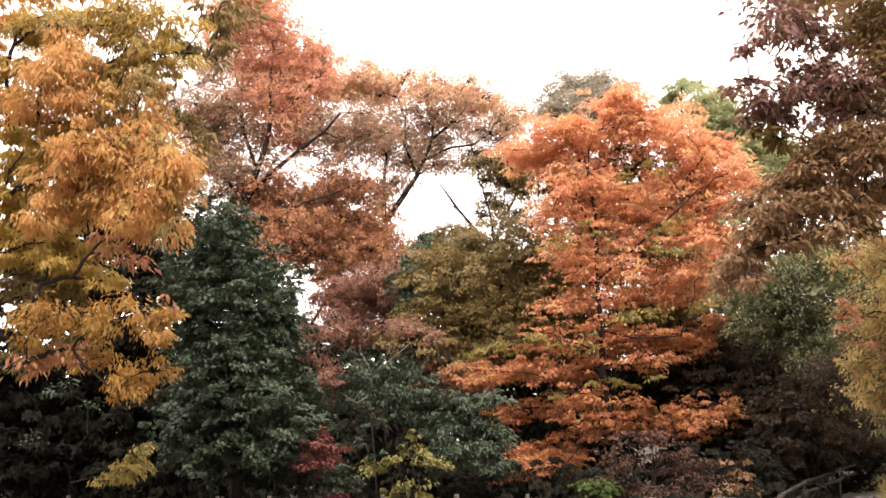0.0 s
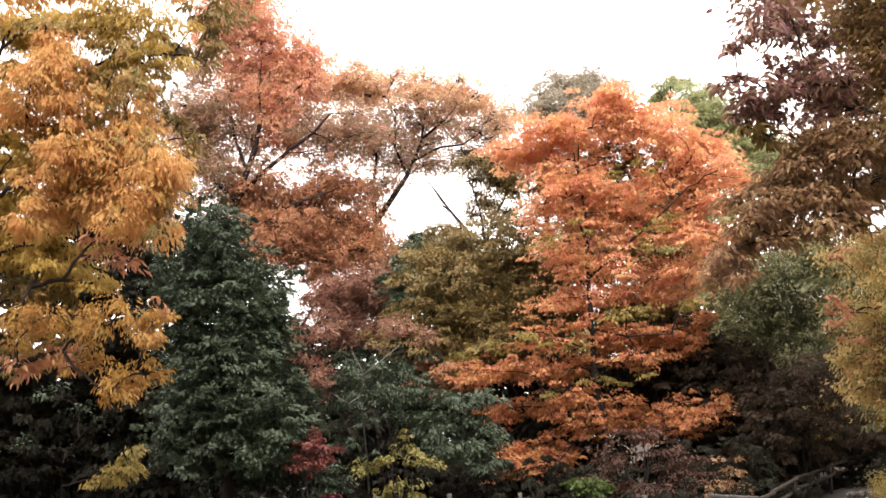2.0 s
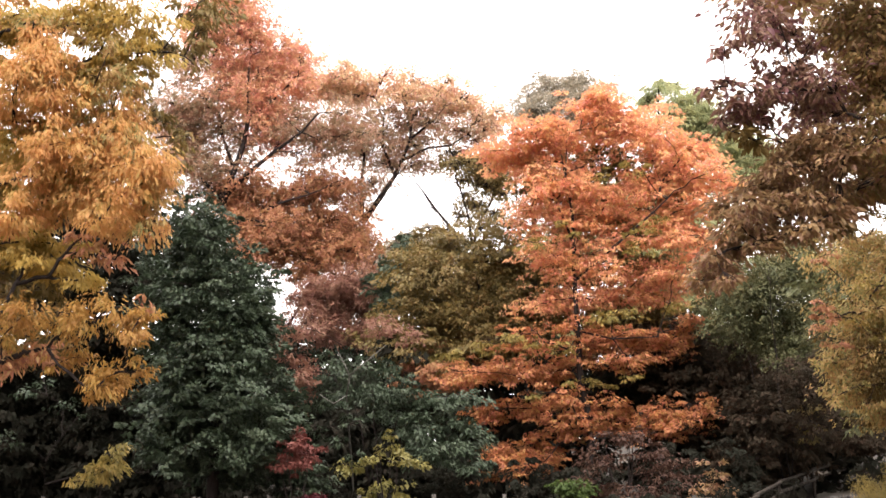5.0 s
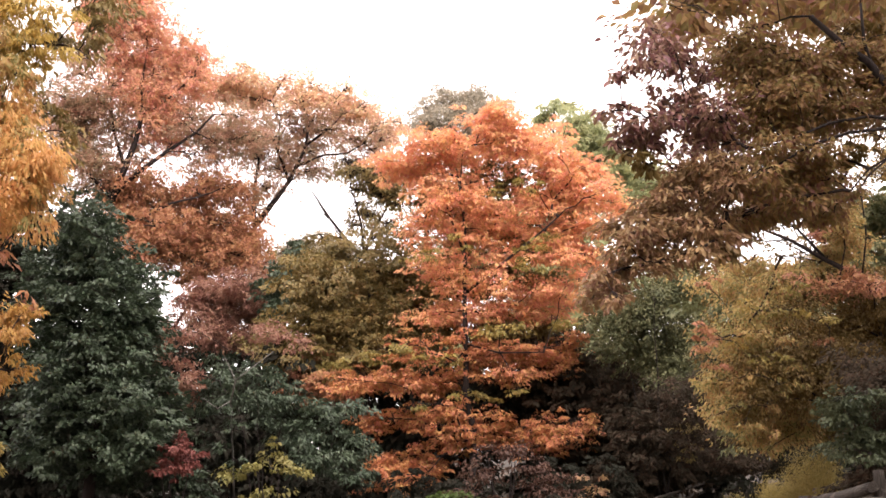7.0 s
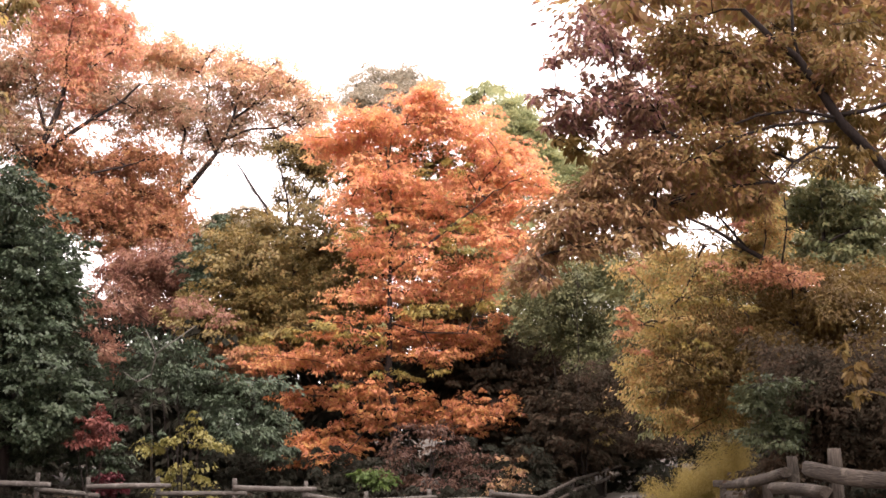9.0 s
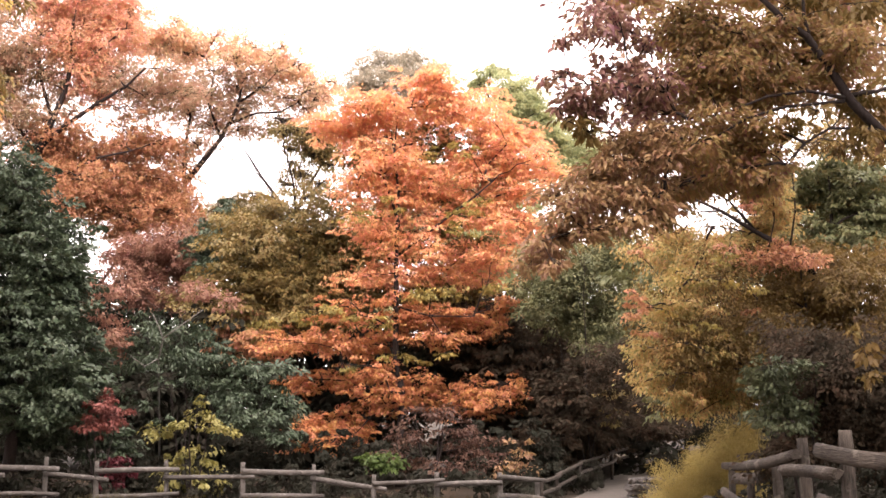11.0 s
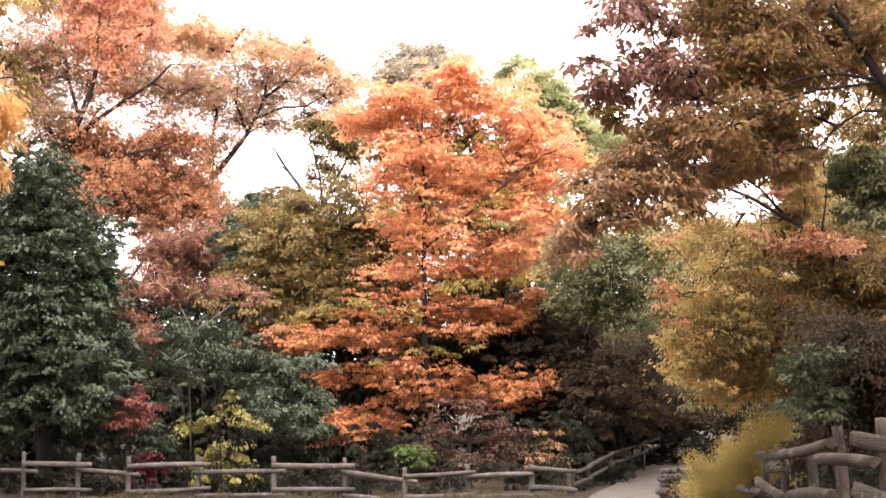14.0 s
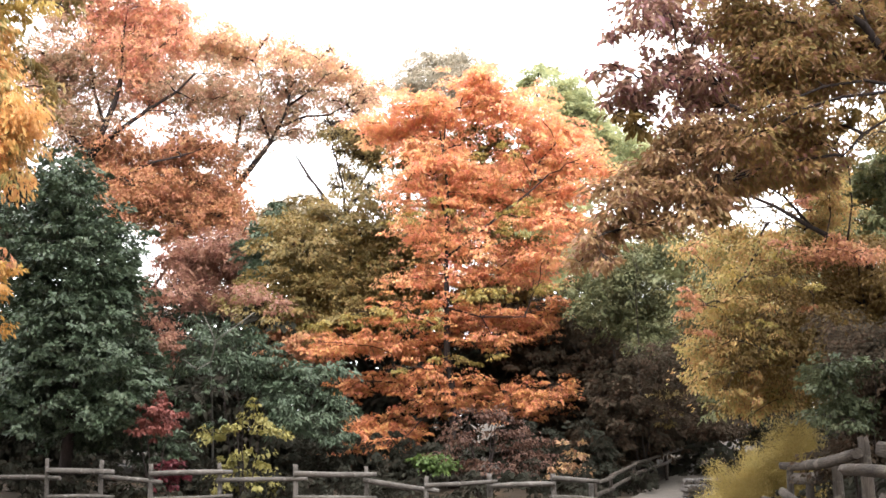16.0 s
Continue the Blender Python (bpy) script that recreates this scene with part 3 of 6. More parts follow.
    (2.7, 0.1, 21, 1, 0.7), (2.3, 0.4, 19.7, 0.89, 0.71), (-0, -0.2, 21.8, 0.83, 0.59), (0.8, 0.2, 26.9, 1.25, 0.54),
    (0.4, -1, 27.3, 1.36, 0.58), (1.8, 0.1, 20.3, 0.78, 0.49), (2.8, 0.5, 18.8, 0.56, 0.38), (-1.4, 0.4, 25.7, 0.78, 0.54),
    (-0.9, -0.7, 26.2, 0.82, 0.48), (1.5, 0.3, 25.2, 0.7, 0.43), (4.3, 0.2, 23.2, 0.45, 0.38),
]
OAK_SPARSE = [
    (-1.8, 0, 22.5, 0.72, 0.65), (-2.4, -0.7, 21.1, 0.69, 0.59), (-1.5, -0.5, 20.8, 0.69, 0.59), (-2.6, 0.6, 20.2, 0.84, 0.54),
    (-1.5, 0.3, 19.2, 1.11, 0.6), (-2.5, -0.5, 18.7, 0.69, 0.53), (-0.1, 0.2, 20.2, 0.7, 0.68), (0.8, 0.3, 19.5, 0.84, 0.54),
    (-0.4, -0.7, 17.6, 0.82, 0.48), (-1.8, -1, 17.6, 0.6, 0.42), (4.1, 0.3, 20.1, 0.92, 0.49), (5, 0.1, 18.7, 0.92, 0.54),
    (4.3, -0.2, 17.9, 0.77, 0.32), (5.5, 0.6, 19.5, 0.84, 0.49), (6.4, -0.9, 19.6, 0.82, 0.48), (7, 0.1, 18.7, 1, 0.65),
    (1.4, 0.2, 18, 0.56, 0.27), (-2.3, 0.8, 24.1, 0.7, 0.68), (-0.5, -0.8, 21.1, 0.6, 0.58), (3.5, -0.7, 19.5, 0.55, 0.43),
]
OAK_BROWN = [
    (-0.3, 0.7, 17, 0.98, 0.55), (1.5, -0.2, 17, 0.83, 0.4), (4.6, 0.2, 17, 1.34, 0.49), (4, 0.1, 16.2, 1.11, 0.38),
    (6.1, -0.2, 16.2, 0.66, 0.4), (0.9, 0.8, 16, 1.26, 0.55), (2.6, 0.9, 15.8, 1.13, 0.49), (0.3, 0.6, 14.6, 1.12, 0.71),
    (2.5, -0.9, 14.2, 1.23, 0.64), (3.9, 0.5, 14.6, 1.26, 0.65), (5.5, 0.9, 14.6, 1.13, 0.6), (6.7, 0.7, 13.9, 0.7, 0.54),
    (1.6, -0.8, 13.1, 1.23, 0.58), (3.3, 0.3, 13.2, 1.25, 0.6), (5.2, 0.7, 13.1, 1.18, 0.65), (4.5, -0.1, 12.2, 1.05, 0.35),
    (6.8, -0.2, 12.7, 0.83, 0.48),
]
OAKB_AT = (-11.84, 62)
OAKB_TOP = [
    (-2.3, -0.8, 23, 0.88, 0.57), (-1.1, -0.7, 23.2, 1.06, 0.57), (-1.6, 0.3, 22.6, 1.25, 0.43), (0.2, 0.7, 23.2, 0.9, 0.52),
    (1.6, -0.1, 23.2, 1.13, 0.52), (3, 0.9, 23, 0.99, 0.53), (2.5, -0.5, 21.8, 1.23, 0.46), (4.3, 0.4, 22.1, 0.89, 0.52),
    (5, 0.1, 22.6, 0.36, 0.35), (5.8, 0.4, 21.6, 0.84, 0.52), (6.6, 0.5, 20.7, 0.72, 0.58), (4.7, 0.9, 21.3, 0.84, 0.44),
    (7, -0.2, 19.6, 0.59, 0.57), (-0.1, 0.6, 22.3, 0.9, 0.38), (-0.6, 0, 24, 0.53, 0.29), (7.7, 0.7, 20.8, 0.36, 0.35),
]
OAKB_SPARSE = [
    (-0.1, 0.4, 21.1, 1.04, 0.52), (1.5, -0.2, 21.2, 0.97, 0.46), (3, 0.3, 21, 0.98, 0.46), (0.9, -0.5, 20, 0.97, 0.57),
    (2.2, 0.8, 20.3, 0.96, 0.52), (3.9, -0.2, 20.2, 0.83, 0.46), (5.2, -0.6, 19.6, 0.88, 0.51), (6.3, -0.2, 19, 0.83, 0.46),
    (-0, 1, 19.3, 0.99, 0.44), (1.8, -0.5, 18.9, 0.65, 0.4), (2.9, 0.5, 19.2, 0.72, 0.41), (0.6, -0.9, 17.2, 0.7, 0.57),
    (1.2, 0.7, 18.4, 0.9, 0.35), (2.9, -0.2, 18, 1.01, 0.26), (4.5, 0.2, 18.2, 1.25, 0.32), (-0.2, -0.1, 16.7, 0.53, 0.46),
    (-1.1, 0.2, 19.2, 0.71, 0.46), (6.2, -0.3, 20, 0.71, 0.46), (-0.5, 0.9, 15.9, 0.66, 0.41),
]
SNAG_AT = (-5.36, 55)
SNAG_HIGH = [
    (0.6, -0.4, 15.7, 0.73, 0.33), (1.4, -0.1, 15.4, 0.58, 0.36), (0.8, 0.2, 15.1, 0.63, 0.26), (1.4, -0.1, 14.8, 0.37, 0.31),
    (-0.6, -0.1, 16.1, 0.68, 0.2), (0.1, -0, 16.2, 0.58, 0.18),
]
SNAG_SPARSE = [
    (0.6, -0.3, 15.6, 0.94, 0.41), (1.5, 0.2, 15.6, 0.63, 0.41), (0.9, -0.1, 14.9, 0.68, 0.41), (-0.3, 0.3, 15.3, 0.53, 0.31),
    (1.6, -0.1, 14.4, 0.52, 0.41), (-0.3, 0.3, 14.5, 0.48, 0.41), (0.4, -0.2, 13.9, 0.58, 0.41), (1.1, -0.5, 13.4, 0.63, 0.51),
    (-0.5, 0.4, 13.6, 0.48, 0.36), (1.7, -0.2, 12.9, 0.58, 0.51), (0.4, 0.3, 12.9, 0.63, 0.36), (-0.8, 0.5, 16.8, 0.69, 0.21),
    (-1.9, 0.1, 12.9, 0.37, 0.31), (-2.8, 0.4, 12.8, 0.27, 0.26), (0.1, -0.3, 16.1, 0.63, 0.2), (-3.6, -0.2, 12.2, 0.58, 0.25),
    (-1.1, 0.1, 12.6, 0.42, 0.31), (1, -0.1, 16.1, 0.68, 0.25),
]
OLIVE_AT = (-4.81, 50)
OLIVE_LEAF = [
    (-2.1, -1.1, 10.1, 1.18, 0.82), (-0.7, 0.7, 10.7, 1.41, 0.9), (0.8, 0.8, 11.6, 0.99, 0.94), (0.3, 0.7, 9.6, 1.46, 0.99),
    (-1.7, -0.4, 8.6, 1.43, 0.97), (0.1, -1, 7.7, 1.41, 0.96), (1.6, -0.7, 8.6, 0.78, 0.96), (-1.2, -0.4, 6.9, 1.29, 0.78),
    (1.1, 0, 10.4, 0.93, 0.93), (-0.4, -0, 8.6, 1.39, 0.83), (-2.3, -1.2, 7.2, 0.91, 0.77), (2, 0.6, 10.2, 0.85, 1.03),
    (1.8, 0.6, 7.6, 1.03, 0.85), (0.8, 0.3, 6.6, 1.07, 0.79), (-3.5, 0.3, 7, 1.03, 0.61), (-4.1, 1.5, 8.1, 0.72, 0.96),
    (2.3, 1, 9, 0.71, 0.95), (-1.2, -0.1, 11.5, 0.6, 0.37), (-2.9, 1.1, 11.3, 0.62, 0.38), (1.5, 1.2, 9.7, 1.05, 1.05),
]
OLIVE_DARK = [
    (-3.5, 1.5, 10.8, 0.77, 0.86), (-3.7, 1.5, 9.1, 0.67, 1.05), (-3.1, 1.5, 9.8, 0.72, 0.96), (-4.5, 3, 9.9, 0.59, 0.98),
    (-12.3, 13, 9.7, 1.05, 1.05), (-10.5, 13, 8.7, 1.35, 1.17), (-13.2, 13, 8.9, 1.17, 1.17), (-9.2, 13, 8.9, 1.46, 0.88),
    (-0.3, 4, 9.9, 1.4, 1), (1.1, 4, 8.5, 1.4, 1), (-1.9, 4, 8.8, 1.4, 1), (0.3, 4, 7.3, 1.5, 0.75),
]
OLIVE_RUST = [
    (-1.9, -1, 6.3, 1.09, 0.64), (-2.2, -1, 5.4, 0.86, 0.5), (-0.7, -1, 5.8, 0.91, 0.55),
]
LAUREL_AT = (-7.35, 40)
LAUREL_FRONT = [
    (-0.8, -1.4, 5.5, 0.41, 0.22), (-0.6, -1.3, 4.9, 0.37, 0.25), (-0.9, -1.4, 4.3, 0.41, 0.25), (-0.6, -1.2, 3.6, 0.41, 0.25),
    (-1, -1.2, 3, 0.41, 0.25), (-0.6, -1.1, 2.5, 0.41, 0.22), (-0, -1.1, 5.6, 0.45, 0.18), (-1.3, -1.3, 5.8, 0.41, 0.18),
]
LAUREL_LEAF = [
    (-1.7, 0.3, 5.4, 0.58, 0.26), (-0.6, 0, 5.4, 0.61, 0.22), (0.3, 0.5, 5.4, 0.62, 0.26), (-1.3, -0.5, 4.6, 0.6, 0.24),
    (-0.4, -0.1, 4.5, 0.69, 0.24), (0.6, 0.3, 4.6, 0.66, 0.26), (0.2, 0.3, 3.9, 0.65, 0.21), (1.6, -0.1, 4.2, 0.61, 0.24),
    (1.6, -0.5, 3.4, 0.68, 0.26), (2.5, 0, 3.3, 0.61, 0.26), (2.3, -0.4, 2.6, 0.68, 0.26), (3, -0.3, 2, 0.61, 0.26),
    (1.6, -0.7, 2.5, 0.6, 0.24), (0.8, 0.3, 3.3, 0.54, 0.21), (-2.4, 0.6, 4.4, 0.39, 0.21), (-2.1, 0.2, 3.4, 0.27, 0.15),
    (2.9, -0.1, 4.2, 0.42, 0.19), (3.4, 0.3, 2.7, 0.42, 0.24),
]
LAUREL_RUST = [
    (-2.9, -0.5, 6.3, 0.48, 0.37), (-2.5, -0.6, 5.3, 0.44, 0.51), (-2.8, -0.6, 4.4, 0.33, 0.37), (-2.3, 0, 6.8, 0.48, 0.3),
    (0.2, 0.5, 6.8, 0.53, 0.28), (1.3, 0, 6.3, 0.52, 0.24),
]
FLAME_AT = (-0.56, 46)
FLAME_INNER = [
    (-0.3, 2.8, 13.7, 1.05, 0.54), (1.6, 2.1, 14, 1.03, 0.54), (3.4, 2.8, 13.8, 1.05, 0.54), (0.4, 2.1, 11.7, 1.03, 0.54),
    (2, 2.9, 11.4, 1.05, 0.54), (-0.6, 2.4, 9.8, 0.93, 0.45), (3.8, 2.5, 11.7, 1.04, 0.54), (1, 2, 9.6, 1.03, 0.49),
    (2.8, 2.3, 9.6, 1.04, 0.54), (-1.7, 2.7, 13.5, 0.84, 0.45), (1.5, 2.1, 8.2, 1.15, 0.4), (-0.6, 2.7, 7.8, 1.16, 0.36),
    (5, 2.6, 13.1, 0.79, 0.45), (1.6, 2.4, 7.3, 1.06, 0.36), (0.4, 2.6, 7.1, 0.93, 0.32), (2.8, 2.5, 7.6, 0.93, 0.32),
]
FLAME_BROAD = [
    (4.7, 0, 9.6, 0.7, 0.26), (2.8, 1, 9.1, 0.85, 0.39), (3.6, -0.7, 8.6, 0.61, 0.32), (1.3, -0.4, 9, 0.87, 0.32),
    (1.9, 0.2, 8.3, 0.93, 0.3), (-0.5, -0.1, 9, 0.61, 0.21), (-1.6, -0.1, 7.9, 0.83, 0.26), (-0.7, 0.8, 8.1, 0.85, 0.28),
    (0.6, 0.1, 8, 0.84, 0.24), (3.2, 0.6, 8.1, 0.85, 0.26), (-2, -0.3, 11, 0.44, 0.3), (2.4, 0.7, 11.5, 0.67, 0.3),
    (4.2, 0.4, 11.3, 0.75, 0.34), (3.4, -0.2, 10.8, 0.57, 0.3), (5.1, -0.6, 11.2, 0.61, 0.34), (-1.1, -0.9, 10.1, 0.47, 0.25),
]
FLAME_TOP = [
    (1.2, -0.3, 16.1, 0.44, 0.42), (0.8, 0.5, 15.8, 0.71, 0.37), (1.8, -0.1, 15.3, 0.83, 0.38), (2.9, 0.9, 15.4, 0.9, 0.39),
    (3.5, -0.9, 14.2, 0.82, 0.42), (1.1, 0.3, 14.8, 0.89, 0.39), (2.2, -0, 14.5, 0.92, 0.34), (-1.3, -0.8, 14.8, 0.82, 0.31),
    (-2, -0.8, 14.5, 0.52, 0.29), (-1.1, -0.3, 14.3, 0.92, 0.34), (-2.3, 0.7, 14.2, 0.76, 0.35), (-3, -0.1, 14.1, 0.48, 0.28),
    (-1.6, 1, 13.8, 0.94, 0.37), (-0.3, 0.8, 14, 0.9, 0.35), (-0.3, -0.8, 14.7, 0.48, 0.34), (3.4, 0.9, 13.8, 0.94, 0.37),
    (4.6, 0.5, 13.8, 0.62, 0.35), (5.2, 0.8, 13.7, 0.54, 0.43), (4.2, -0.3, 13.1, 0.83, 0.34), (1.6, -0.9, 15.7, 0.39, 0.29),
]
FLAME_MID = [
    (-0.7, -0.9, 12.7, 0.73, 0.38), (0.2, -0.6, 12.4, 0.74, 0.34), (0.6, 0.8, 13.4, 0.67, 0.35), (2.7, 0.9, 12.9, 0.85, 0.35),
    (3.7, 0.4, 12.7, 0.84, 0.39), (4.8, 0.3, 12.4, 0.84, 0.32), (5.4, -0.9, 12.5, 0.47, 0.34), (6, 0.1, 12.1, 0.44, 0.26),
    (-1.3, -0.9, 11.9, 0.73, 0.25), (-0.2, 0.9, 11.8, 0.76, 0.26), (1.5, 0.1, 11.9, 1.06, 0.28), (3, -0.3, 11.8, 0.92, 0.25),
    (1, 0.1, 11.2, 0.97, 0.39), (-0.3, 0.5, 11, 0.93, 0.32), (-1.6, -0.5, 11.4, 0.61, 0.27), (1.5, 0.4, 10.4, 0.93, 0.39),
    (0.6, -0.3, 9.7, 1.01, 0.36), (-0.7, 0, 9.7, 0.88, 0.32), (3.8, -1, 9.9, 0.82, 0.38), (5.2, 0, 10.1, 0.62, 0.34),
]
FLAME_LOW = [
    (1, 0.1, 6.4, 1.06, 0.36), (2.7, 0.8, 6.5, 1.16, 0.37), (4.1, 0.8, 6.8, 0.54, 0.28), (4.2, -0.7, 7, 0.3, 0.17),
    (-3.8, 0.9, 5.7, 0.9, 0.3), (-4.5, -1, 5.4, 0.65, 0.25), (-2.4, -0.6, 5.6, 0.95, 0.32), (-1.4, 1, 5.4, 0.85, 0.26),
    (0.1, 0.2, 6.2, 0.75, 0.28), (1.6, -0.7, 5.7, 0.74, 0.21), (-0.3, -0.6, 7, 0.65, 0.21), (-1.8, -0.6, 7, 0.69, 0.21),
    (1.8, -0.6, 6.6, 0.65, 0.21), (3.2, 0.8, 5.9, 0.76, 0.2), (-0.6, 0.5, 5.7, 0.67, 0.22),
]
FLAME_SIDE = [
    (-3.8, 0.7, 4.1, 0.67, 0.35), (-2, 0.7, 4.1, 0.76, 0.28), (-0.7, -0.6, 4.5, 1, 0.25), (-0.3, -0.6, 3.6, 1.04, 0.36),
    (0.7, 0.7, 3.4, 0.94, 0.3), (1, 0.5, 4, 0.85, 0.26), (2.8, 0.2, 3.8, 1.06, 0.3), (3.5, -0.8, 3.3, 0.82, 0.25),
    (2.7, 0.4, 2.9, 0.75, 0.19), (4.5, -0.6, 3.8, 0.39, 0.19), (-0.4, 0.3, 3.1, 0.66, 0.17), (-2.5, 0.6, 2.6, 1.03, 0.32),
    (-2.9, 0, 2, 0.84, 0.26), (-1.6, -0.3, 2.1, 0.61, 0.25), (-3.3, -0.4, 2.3, 0.52, 0.25), (-2.6, -1, 1.7, 0.43, 0.15),
    (1.8, 0.2, 3.2, 0.57, 0.19),
]
FLAME_GOLD = [
    (-1.5, -1.4, 10.1, 0.64, 0.27), (1.1, -1.2, 12.5, 0.39, 0.29), (2.6, -1.4, 12.7, 0.6, 0.27), (2.5, -1.2, 10.1, 0.64, 0.33),
    (2.3, -1.3, 9.5, 0.51, 0.23), (3, -1, 10.7, 0.52, 0.23), (-3.3, -0.8, 6.4, 0.86, 0.27), (-2.4, -1, 6.7, 0.86, 0.23),
    (-1.3, -1, 6.4, 0.73, 0.25), (1.2, -1.2, 7.3, 0.86, 0.23), (1.9, -1, 7.4, 0.73, 0.19), (3.3, -1.2, 7.5, 0.73, 0.19),
    (0.1, -0.6, 4.8, 1.04, 0.23), (-0.5, -1, 6.1, 0.56, 0.19), (-2, -0.5, 4.5, 0.52, 0.17), (1.8, -0.5, 5, 0.57, 0.15),
    (0.2, -1.2, 10.3, 0.39, 0.23), (-5, 0, 6.3, 0.66, 0.26), (-0.5, -1.3, 10.8, 0.3, 0.19),
]
UNDER_AT = (0.51, 39)
UNDER_BROWN = [
    (-0.6, -0.3, 2, 1.01, 0.43), (0.8, 0, 2.1, 0.91, 0.43), (1.5, 0.4, 1.1, 0.73, 0.48), (1.9, 0.4, 1.7, 0.59, 0.37),
    (-1.2, 0, 1.3, 0.83, 0.33), (0.2, -0.6, 1.1, 1, 0.32), (-0, -0.4, 2.7, 1.18, 0.29), (1.1, 0.5, 1.5, 0.73, 0.44),
]
UNDER_RUST = [
    (2.9, -0.4, 1.3, 0.47, 0.68), (2.1, -0.4, 0.9, 0.54, 0.36), (3.1, 0.4, 0.8, 0.44, 0.29),
]
UNDER_LIME = [
    (-1.5, -0.6, 1.1, 0.53, 0.25), (-1.9, -0.6, 1.2, 0.25, 0.14),
]
GREYTOP_AT = (-2.8, 66)
GREYTOP_LEAF = [
    (-0, -0.6, 22.3, 0.69, 0.55), (1.3, 1, 23.2, 0.86, 0.62), (2.6, 0.8, 23.3, 0.77, 0.56), (2.2, -0.6, 21.8, 1, 0.67),
    (0.4, -0.8, 21.5, 0.84, 0.6), (3, 0.4, 23.6, 0.44, 0.28), (2, 0.8, 21.1, 0.89, 0.62), (-0.3, 0.3, 21.4, 0.63, 0.46),
    (1.6, 0.8, 20.1, 0.89, 0.56), (3.9, -0.8, 22.2, 0.62, 0.45), (1, 0.4, 23.7, 0.38, 0.25), (-0.2, 0.1, 23.2, 0.25, 0.18),
]
GREENTOP_AT = (3.88, 60)
GREENTOP_LEAF = [
    (0.1, -0.1, 20.5, 0.57, 0.39), (1.4, -0.5, 19.6, 1.02, 0.55), (2.3, 0, 19, 0.8, 0.56), (0.8, -0.9, 18.7, 0.96, 0.6),
    (2.6, -0.7, 18.1, 0.68, 0.5), (3.5, 0.5, 17.5, 0.87, 0.56), (3.8, 0.9, 16.8, 1.17, 0.68), (2.6, -0.4, 17.3, 0.91, 0.61),
    (4.8, 0.2, 16, 0.98, 0.67), (1.8, 0.9, 18.3, 0.93, 0.62), (5.3, -0.3, 16.6, 0.8, 0.61), (3.9, -0.1, 15.5, 0.97, 0.56),
    (-0.5, 0.9, 20.1, 0.52, 0.4), (1.1, 0.4, 20.7, 0.23, 0.17), (0.3, 0.1, 20.9, 0.17, 0.14),
]
GREENTOP_LOW = [
    (-4.4, -0.9, 12.8, 1.37, 0.99), (-1.4, -0.6, 12.1, 1.82, 1.21), (0.7, -0.9, 11.3, 1.54, 1.26), (-2.7, -0.8, 9.6, 1.37, 0.71),
    (-0.9, -0.9, 8.9, 1.65, 0.99), (1.6, 0.5, 14, 1.29, 1.29), (2.6, -0.7, 11.7, 1.54, 1.54), (-6.2, 0.6, 12.1, 1.13, 1.01),
    (-2.8, -0.3, 14.5, 1.66, 1.11), (-6.9, -0.2, 9.2, 1.39, 1), (1.1, -0.8, 9.6, 1.65, 1.1), (-5.8, -1, 8.2, 1.64, 0.82),
    (3, -0.2, 9.6, 1.67, 1.39), (-0.9, -0.2, 14.4, 1.66, 1.11), (-5.6, -0.7, 11, 0.83, 0.72),
]
THICKET_AT = (6.33, 44)
THICKET_LOW = [
    (2.6, 0.4, 2.2, 0.51, 0.21), (3.1, 0.4, 2, 0.47, 0.19), (2.2, 0.5, 2, 0.43, 0.19), (3.4, 0.4, 2.3, 0.42, 0.19),
    (2.8, 1, 2.6, 0.52, 0.21), (2, 0.9, 2.5, 0.43, 0.19),
]
THICKET_HIGH = [
    (1, 1.1, 9.4, 0.56, 0.27), (1.9, 0.9, 9.5, 0.56, 0.29), (2.9, 2, 9.7, 0.57, 0.28), (3.7, 1.5, 9.5, 0.57, 0.25),
    (4.5, 1.8, 9.3, 0.57, 0.23), (5.2, 1.6, 9.2, 0.57, 0.21), (5.8, 1, 9, 0.56, 0.21), (6.9, 2.3, 9.1, 0.58, 0.24),
    (1.5, 1.5, 8.9, 0.61, 0.3), (2.3, 0.7, 8.8, 0.6, 0.29), (3.5, 1.9, 8.9, 0.62, 0.3), (4.3, 1.2, 8.7, 0.6, 0.27),
    (5.4, 1.1, 8.6, 0.6, 0.27), (6.3, 0.9, 8.3, 0.6, 0.29), (0.5, 0.9, 8.8, 0.56, 0.29), (5.9, 1, 7.6, 0.56, 0.33),
    (2.5, 0.8, 8.2, 0.56, 0.29), (7.5, 1.7, 8.6, 0.57, 0.3),
]
THICKET_SIDE = [
    (0.9, -3, 4.1, 0.59, 0.34), (1.4, -3.1, 3.1, 0.59, 0.27), (0.5, -2.4, 2.9, 0.52, 0.27), (1.8, -2.7, 2.3, 0.51, 0.21),
    (0.1, -2.6, 3.7, 0.47, 0.25), (1.2, -2.6, 5, 0.48, 0.29), (-0.3, -3.4, 4.6, 0.47, 0.25), (2.3, -2.4, 3.1, 0.48, 0.27),
]
THICKET_LEAF = [
    (-1.7, 0.7, 7.5, 0.73, 0.37), (-0.8, -0.7, 7.5, 0.75, 0.4), (0.3, -0.1, 7.8, 0.71, 0.41), (-1.4, -0.1, 6.5, 0.71, 0.37),
    (-0.1, 0.5, 6.6, 0.85, 0.45), (0.6, 0.1, 5.9, 0.72, 0.37), (-0.4, -0.7, 8.3, 0.7, 0.32), (0.8, -0.4, 7.1, 0.58, 0.36),
    (0.9, -0.2, 8.8, 0.63, 0.33), (1.3, 0.2, 5.1, 0.55, 0.33), (0.1, -0.5, 5.2, 0.58, 0.28), (2.3, 3, 8.6, 0.76, 0.44),
